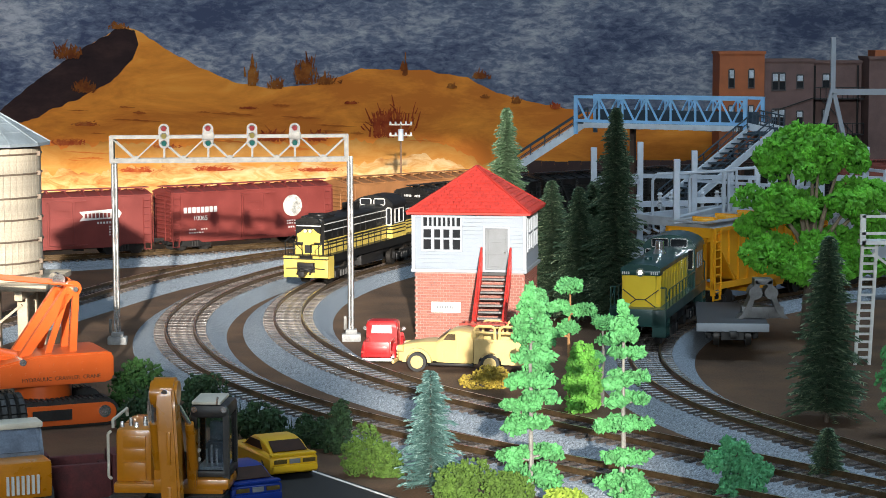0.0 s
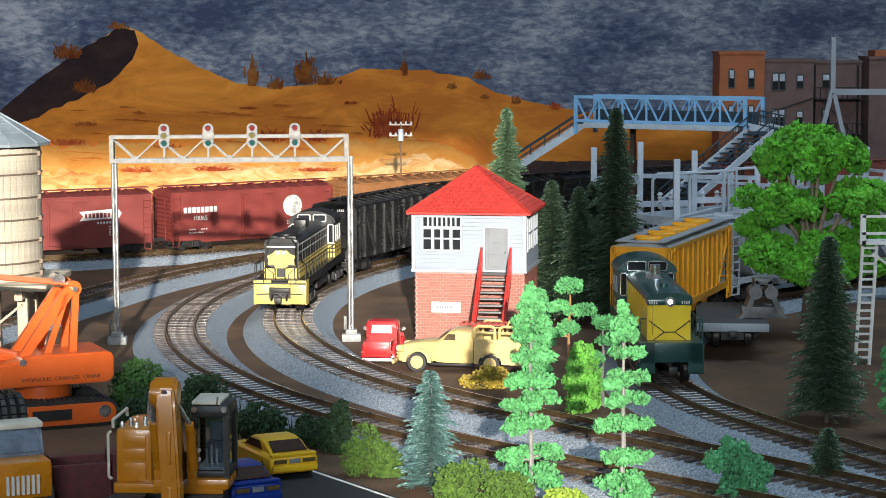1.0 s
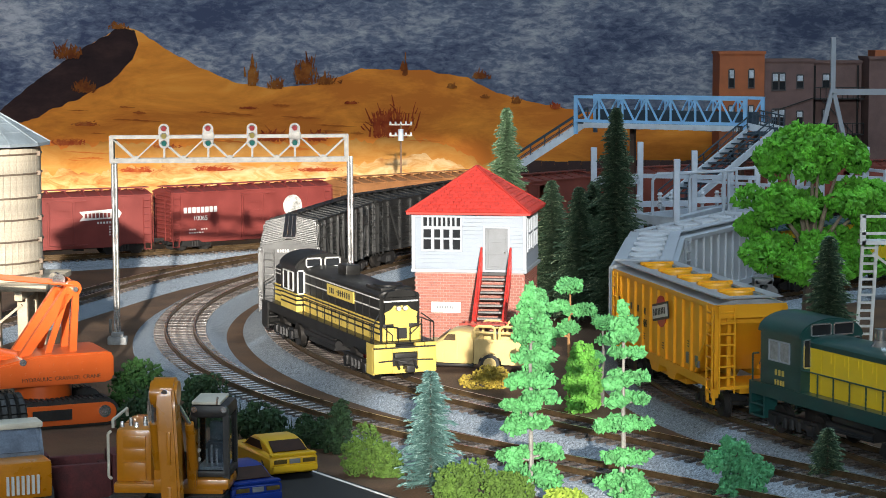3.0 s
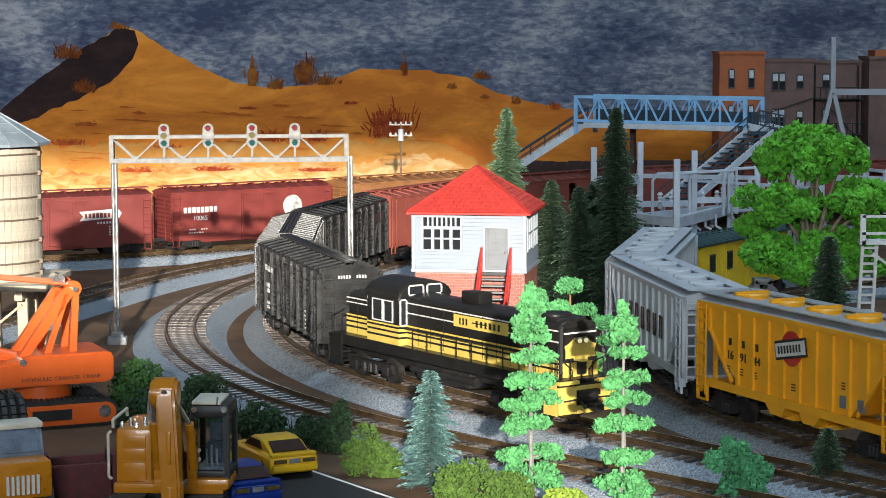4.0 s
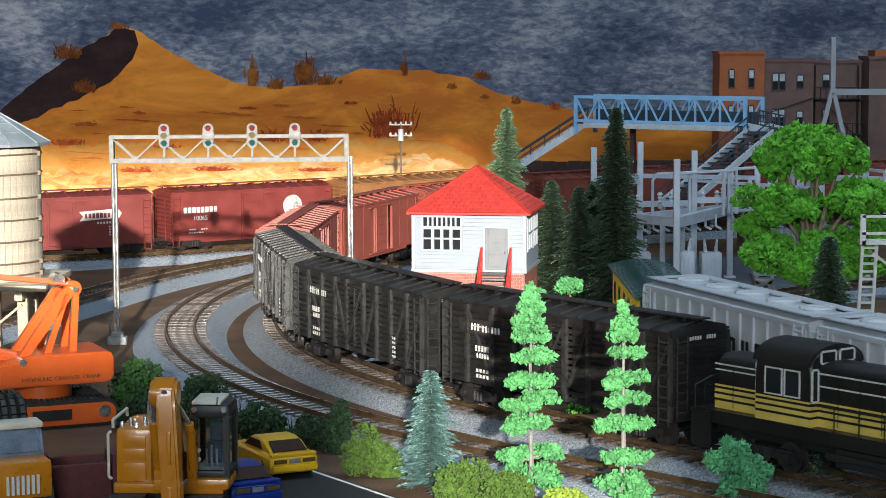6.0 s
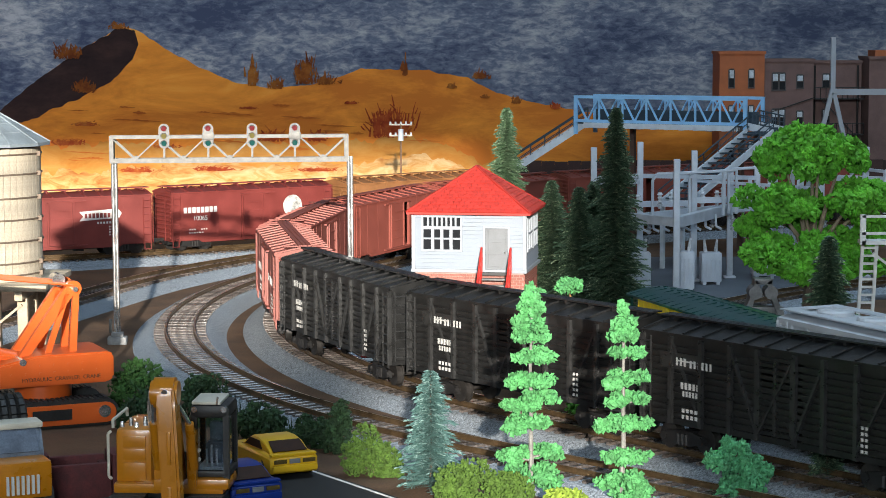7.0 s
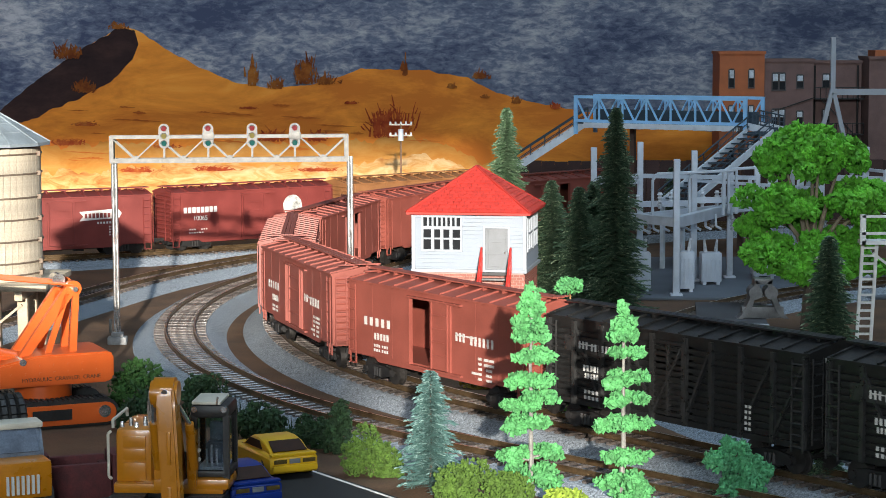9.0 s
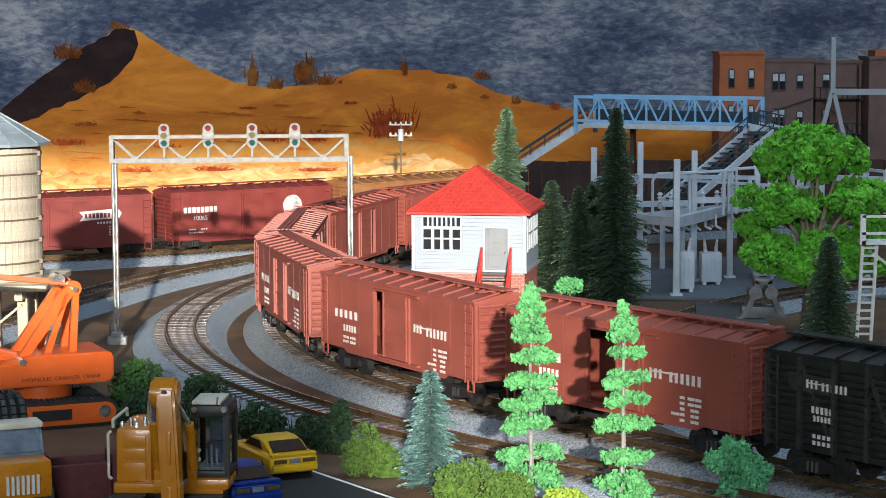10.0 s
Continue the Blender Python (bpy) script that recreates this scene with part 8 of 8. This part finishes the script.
# ---- apartment house, mast, signal ladder, pole ----
def apartment_house():
    t = thing("apartment_house", "brick apartment house, orange wing and dark brown wings", "building", mmpose(4, 1950, GROUND_Z - 2))
    H = 156.0

    def wing(x0, x1, y0, y1, h, paint, wins, label):
        w = part("wall", bx(bm_new(), x0, x1, y0, y1, 0, h), paint, t, label)
        part("cornice", bx(bm_new(), x0 - 1.2, x1 + 1.2, y0 - 1.4, y1, h, h + 2.6), BLDG_BROWN if paint is BLDG_BROWN else paint, t)
        for x, z, ww, hh in wins:
            b = bm_new()
            for q in ((x - ww / 2 - 0.8, x - ww / 2, z - hh / 2, z + hh / 2), (x + ww / 2, x + ww / 2 + 0.8, z - hh / 2, z + hh / 2), (x - ww / 2, x + ww / 2, z + hh / 2, z + hh / 2 + 1), (x - ww / 2 - 1, x + ww / 2 + 1, z - hh / 2 - 1.2, z - hh / 2), (x - ww / 2, x + ww / 2, z - 0.4, z + 0.4)):
                bx(b, q[0], q[1], y0 - 1.0, y0 - 0.002, q[2], q[3])
            if ww > 9:
                bx(b, x - 0.8, x + 0.8, y0 - 1.0, y0 - 0.002, z - hh / 2, z + hh / 2)
            wn_ = part("window", b, mat("frame_dark", (0.06, 0.05, 0.05), 0.6, size=4), w, "dark window frame")
            part("pane", bx(bm_new(), x - ww / 2, x + ww / 2, y0 - 0.5, y0 - 0.1, z - hh / 2, z + hh / 2), WINDOW, wn_)
            part("blind", bx(bm_new(), x - ww / 2 + 0.3, x + ww / 2 - 0.3, y0 - 0.75, y0 - 0.55, z + 0.5, z + hh / 2 - 0.5), mat("blind_pale", (0.5, 0.55, 0.6), 0.7, size=4), wn_, "half-drawn pale blind")
        return w

    rows = [132.0, 99.0, 66.0, 33.0]
    wing(249, 290, -10, 40, 157, BLDG_ORANGE, [(x, z + 3, 4.5, 16) for x in (260, 278) for z in rows], "orange brick wing")
    wing(291, 336, -4, 40, 150, BLDG_BROWN, [q for z in rows for q in ((304, z, 11.5, 15), (323.5, z, 5.5, 11.5))], "brown brick wing")
    wing(337, 385, 22, 40, 148, BLDG_BROWN, [(352, z, 6, 12) for z in rows], "recessed brown wall")
    wing(386, 520, -8, 40, 152, BLDG_BROWN, [q for z in rows for q in ((409, z, 5.5, 11.5), (440, z, 11.5, 15), (470, z, 5.5, 11.5))], "brown brick wing")
    part("parapet", bx(bm_new(), 392, 440, -4, 30, 152, 160), BLDG_ORANGE, t)
    for x in (341, 381):
        part("downpipe", cyl(bm_new(), (x, 19, 0), (x, 19, 146), 1.0, n=8), BLACKPL, t)
    for z in (116, 83, 50):
        es = part("balcony", bx(bm_new(), 339, 384, 4, 21, z - 1, z), BLACKPL, t, "iron fire-escape balcony")
        b = bm_new()
        handrail(b, [(339, 4, z + 10), (384, 4, z + 10)], 0.5)
        for k in range(10):
            handrail(b, [(339 + k * 5, 4, z), (339 + k * 5, 4, z + 10)], 0.35)
        beam(b, (345, 10, z), (375, 10, z - 32), 4, 0.8)
        part("railing", b, BLACKPL, es)
    part("service_pipe", beam(bm_new(), (291, -5, 102), (336, -5, 117), 1.2, 1.0), BLACKPL, t)
    return t


apartment_house()

mast = thing("lattice_mast", "white steel mast with a splayed foot and cross-arm", "mast", mmpose(294, 1600, GROUND_Z))
part("pole", beam(bm_new(), (0, 0, 130), (0, 0, 172), 3.4, 3.4), TRIM, mast)
for dx in (-16, 16):
    part("leg", beam(bm_new(), (dx * 2.0, 0, 0), (0, 0, 134), 3.2, 3.2), TRIM, mast)
part("cross_arm", bx(bm_new(), 2, 120, -1.6, 1.6, 128.5, 133), TRIM, mast)

lt = thing("ladder_tower", "white steel signal ladder with a railed platform", "signal", mmpose(221.5, 1120, GROUND_Z, 0, 0, 0))
for x, dx in ((-1.5, 3.0), (6.0, 3.0)):
    part("ladder_rail", beam(bm_new(), (x, 0, 0), (x + dx, 0, 66), 2.0, 1.6), PAINT_WHITE, lt)
for k in range(15):
    part("rung", beam(bm_new(), (-1.5 + 3.0 * k / 15, 0, 4 + k * 4.2), (6 + 3.0 * k / 15, 0, 4 + k * 4.2), 1.5, 1.2), PAINT_WHITE, lt)
part("platform", bx(bm_new(), 0, 34, -6, 6, 65, 67), PAINT_WHITE, lt)
part("platform_post", bx(bm_new(), -1, 2, -6, -4, 65, 81), PAINT_WHITE, lt)
for z in (71, 80):
    part("platform_rail", bx(bm_new(), 0, 34, -6, -4.8, z - 0.7, z + 0.7), PAINT_WHITE, lt)
part("tower_leg", beam(bm_new(), (24, 0, 0), (18, 0, 65), 2.4, 2.4), PAINT_WHITE, lt)
part("brace", beam(bm_new(), (7, 0, 60), (16, 0, 53), 1.4, 1.4), PAINT_WHITE, lt)

pole = thing("utility_pole", "slim utility pole with two white insulator arms", "pole", mmpose(-36.5, 1850, GROUND_Z))
part("shaft", cyl(bm_new(), (0, 0, 0), (0, 0, 97), 1.2, 0.9, n=8), mat("pole_wood", (0.16, 0.09, 0.05), 0.8, size=4), pole)
part("transformer", cyl(bm_new(), (0, -2.2, 82), (0, -2.2, 92), 2.4, n=12), GREY_STEEL, pole)
for z in (86.5, 96.0):
    arm = part("cross_arm", bx(bm_new(), -10, 10, -0.8, 0.8, z - 0.6, z + 0.6), mat("pole_arm_pale", (0.55, 0.5, 0.42), 0.7, size=3), pole)
    for k in range(5):
        x = -9 + k * 4.5
        part("insulator", cyl(bm_new(), (x, 0, z + 0.4), (x, 0, z + 2.6), 1.0, 0.7, n=8), DECAL, arm)

fc = thing("flat_car", "pale-decked flat car standing end-on in the shade", "freight car", mmpose(163, 1197, -2, 0, 0, 84))
part("deck", bx(bm_new(), -62, 30, -19, 19, 10, 13, 0.3), mat("flat_deck", (0.06, 0.06, 0.065), 0.7, size=8), fc)
part("end_sill", bx(bm_new(), -64, -62, -19.5, 19.5, 9, 13.4, 0.3), TRIM, fc, "white end sill")
part("underframe", bx(bm_new(), -60, 28, -6, 6, 4, 10), BLACKPL, fc)
coupler(fc, -63, -1)
for x in (-42, 10):
    truck(fc, x)
b = bm_new()
for sx in (-1, 1):
    n = 10
    outer = [(sx * (20 - 14 * (k / n) ** 0.6), 0, 30 * k / n) for k in range(n + 1)]
    inner = [(sx * (15.5 - 13 * (k / n) ** 0.6), 0, 27 * k / n) for k in range(n + 1)]
    slab(b, outer + inner[::-1], (0, 14, 0))
bx(b, -7, 7, 0, 14, 26, 30.5, 0.6)
bx(b, -16, 16, 2, 12, 0, 9, 0.8)
for k in (-6, 6):
    cyl(b, (k, -0.6, 20), (k, 14.6, 20), 5.2, n=18)
bmesh.ops.scale(b, vec=(0.72, 0.72, 0.72), verts=b.verts)
casting = new("cast_frame", to_mesh("cast_frame", b, CASTLE))
casting.matrix_basis = mmpose(176, 1155, 11.1)
tagged(casting, "rough grey cast metal frame resting on the flat car", "casting")


# ---- tracks with their ties ----
track("track_B", LINE_B, -1850, 420, "curved track with dark ties and brown rails on grey ballast")
track("track_A", LINE_A, -960, 420, "outer curved track with dark ties and brown rails on grey ballast")
track("track_C", LINE_C, -1000, 380, "curved track in shade with dark ties on grey ballast")
track("track_D", LINE_D, -700, 250, "rear curved track on grey ballast")
track("track_S", LINE_S, -600, 300, "rear siding under the standing boxcars")

motions()
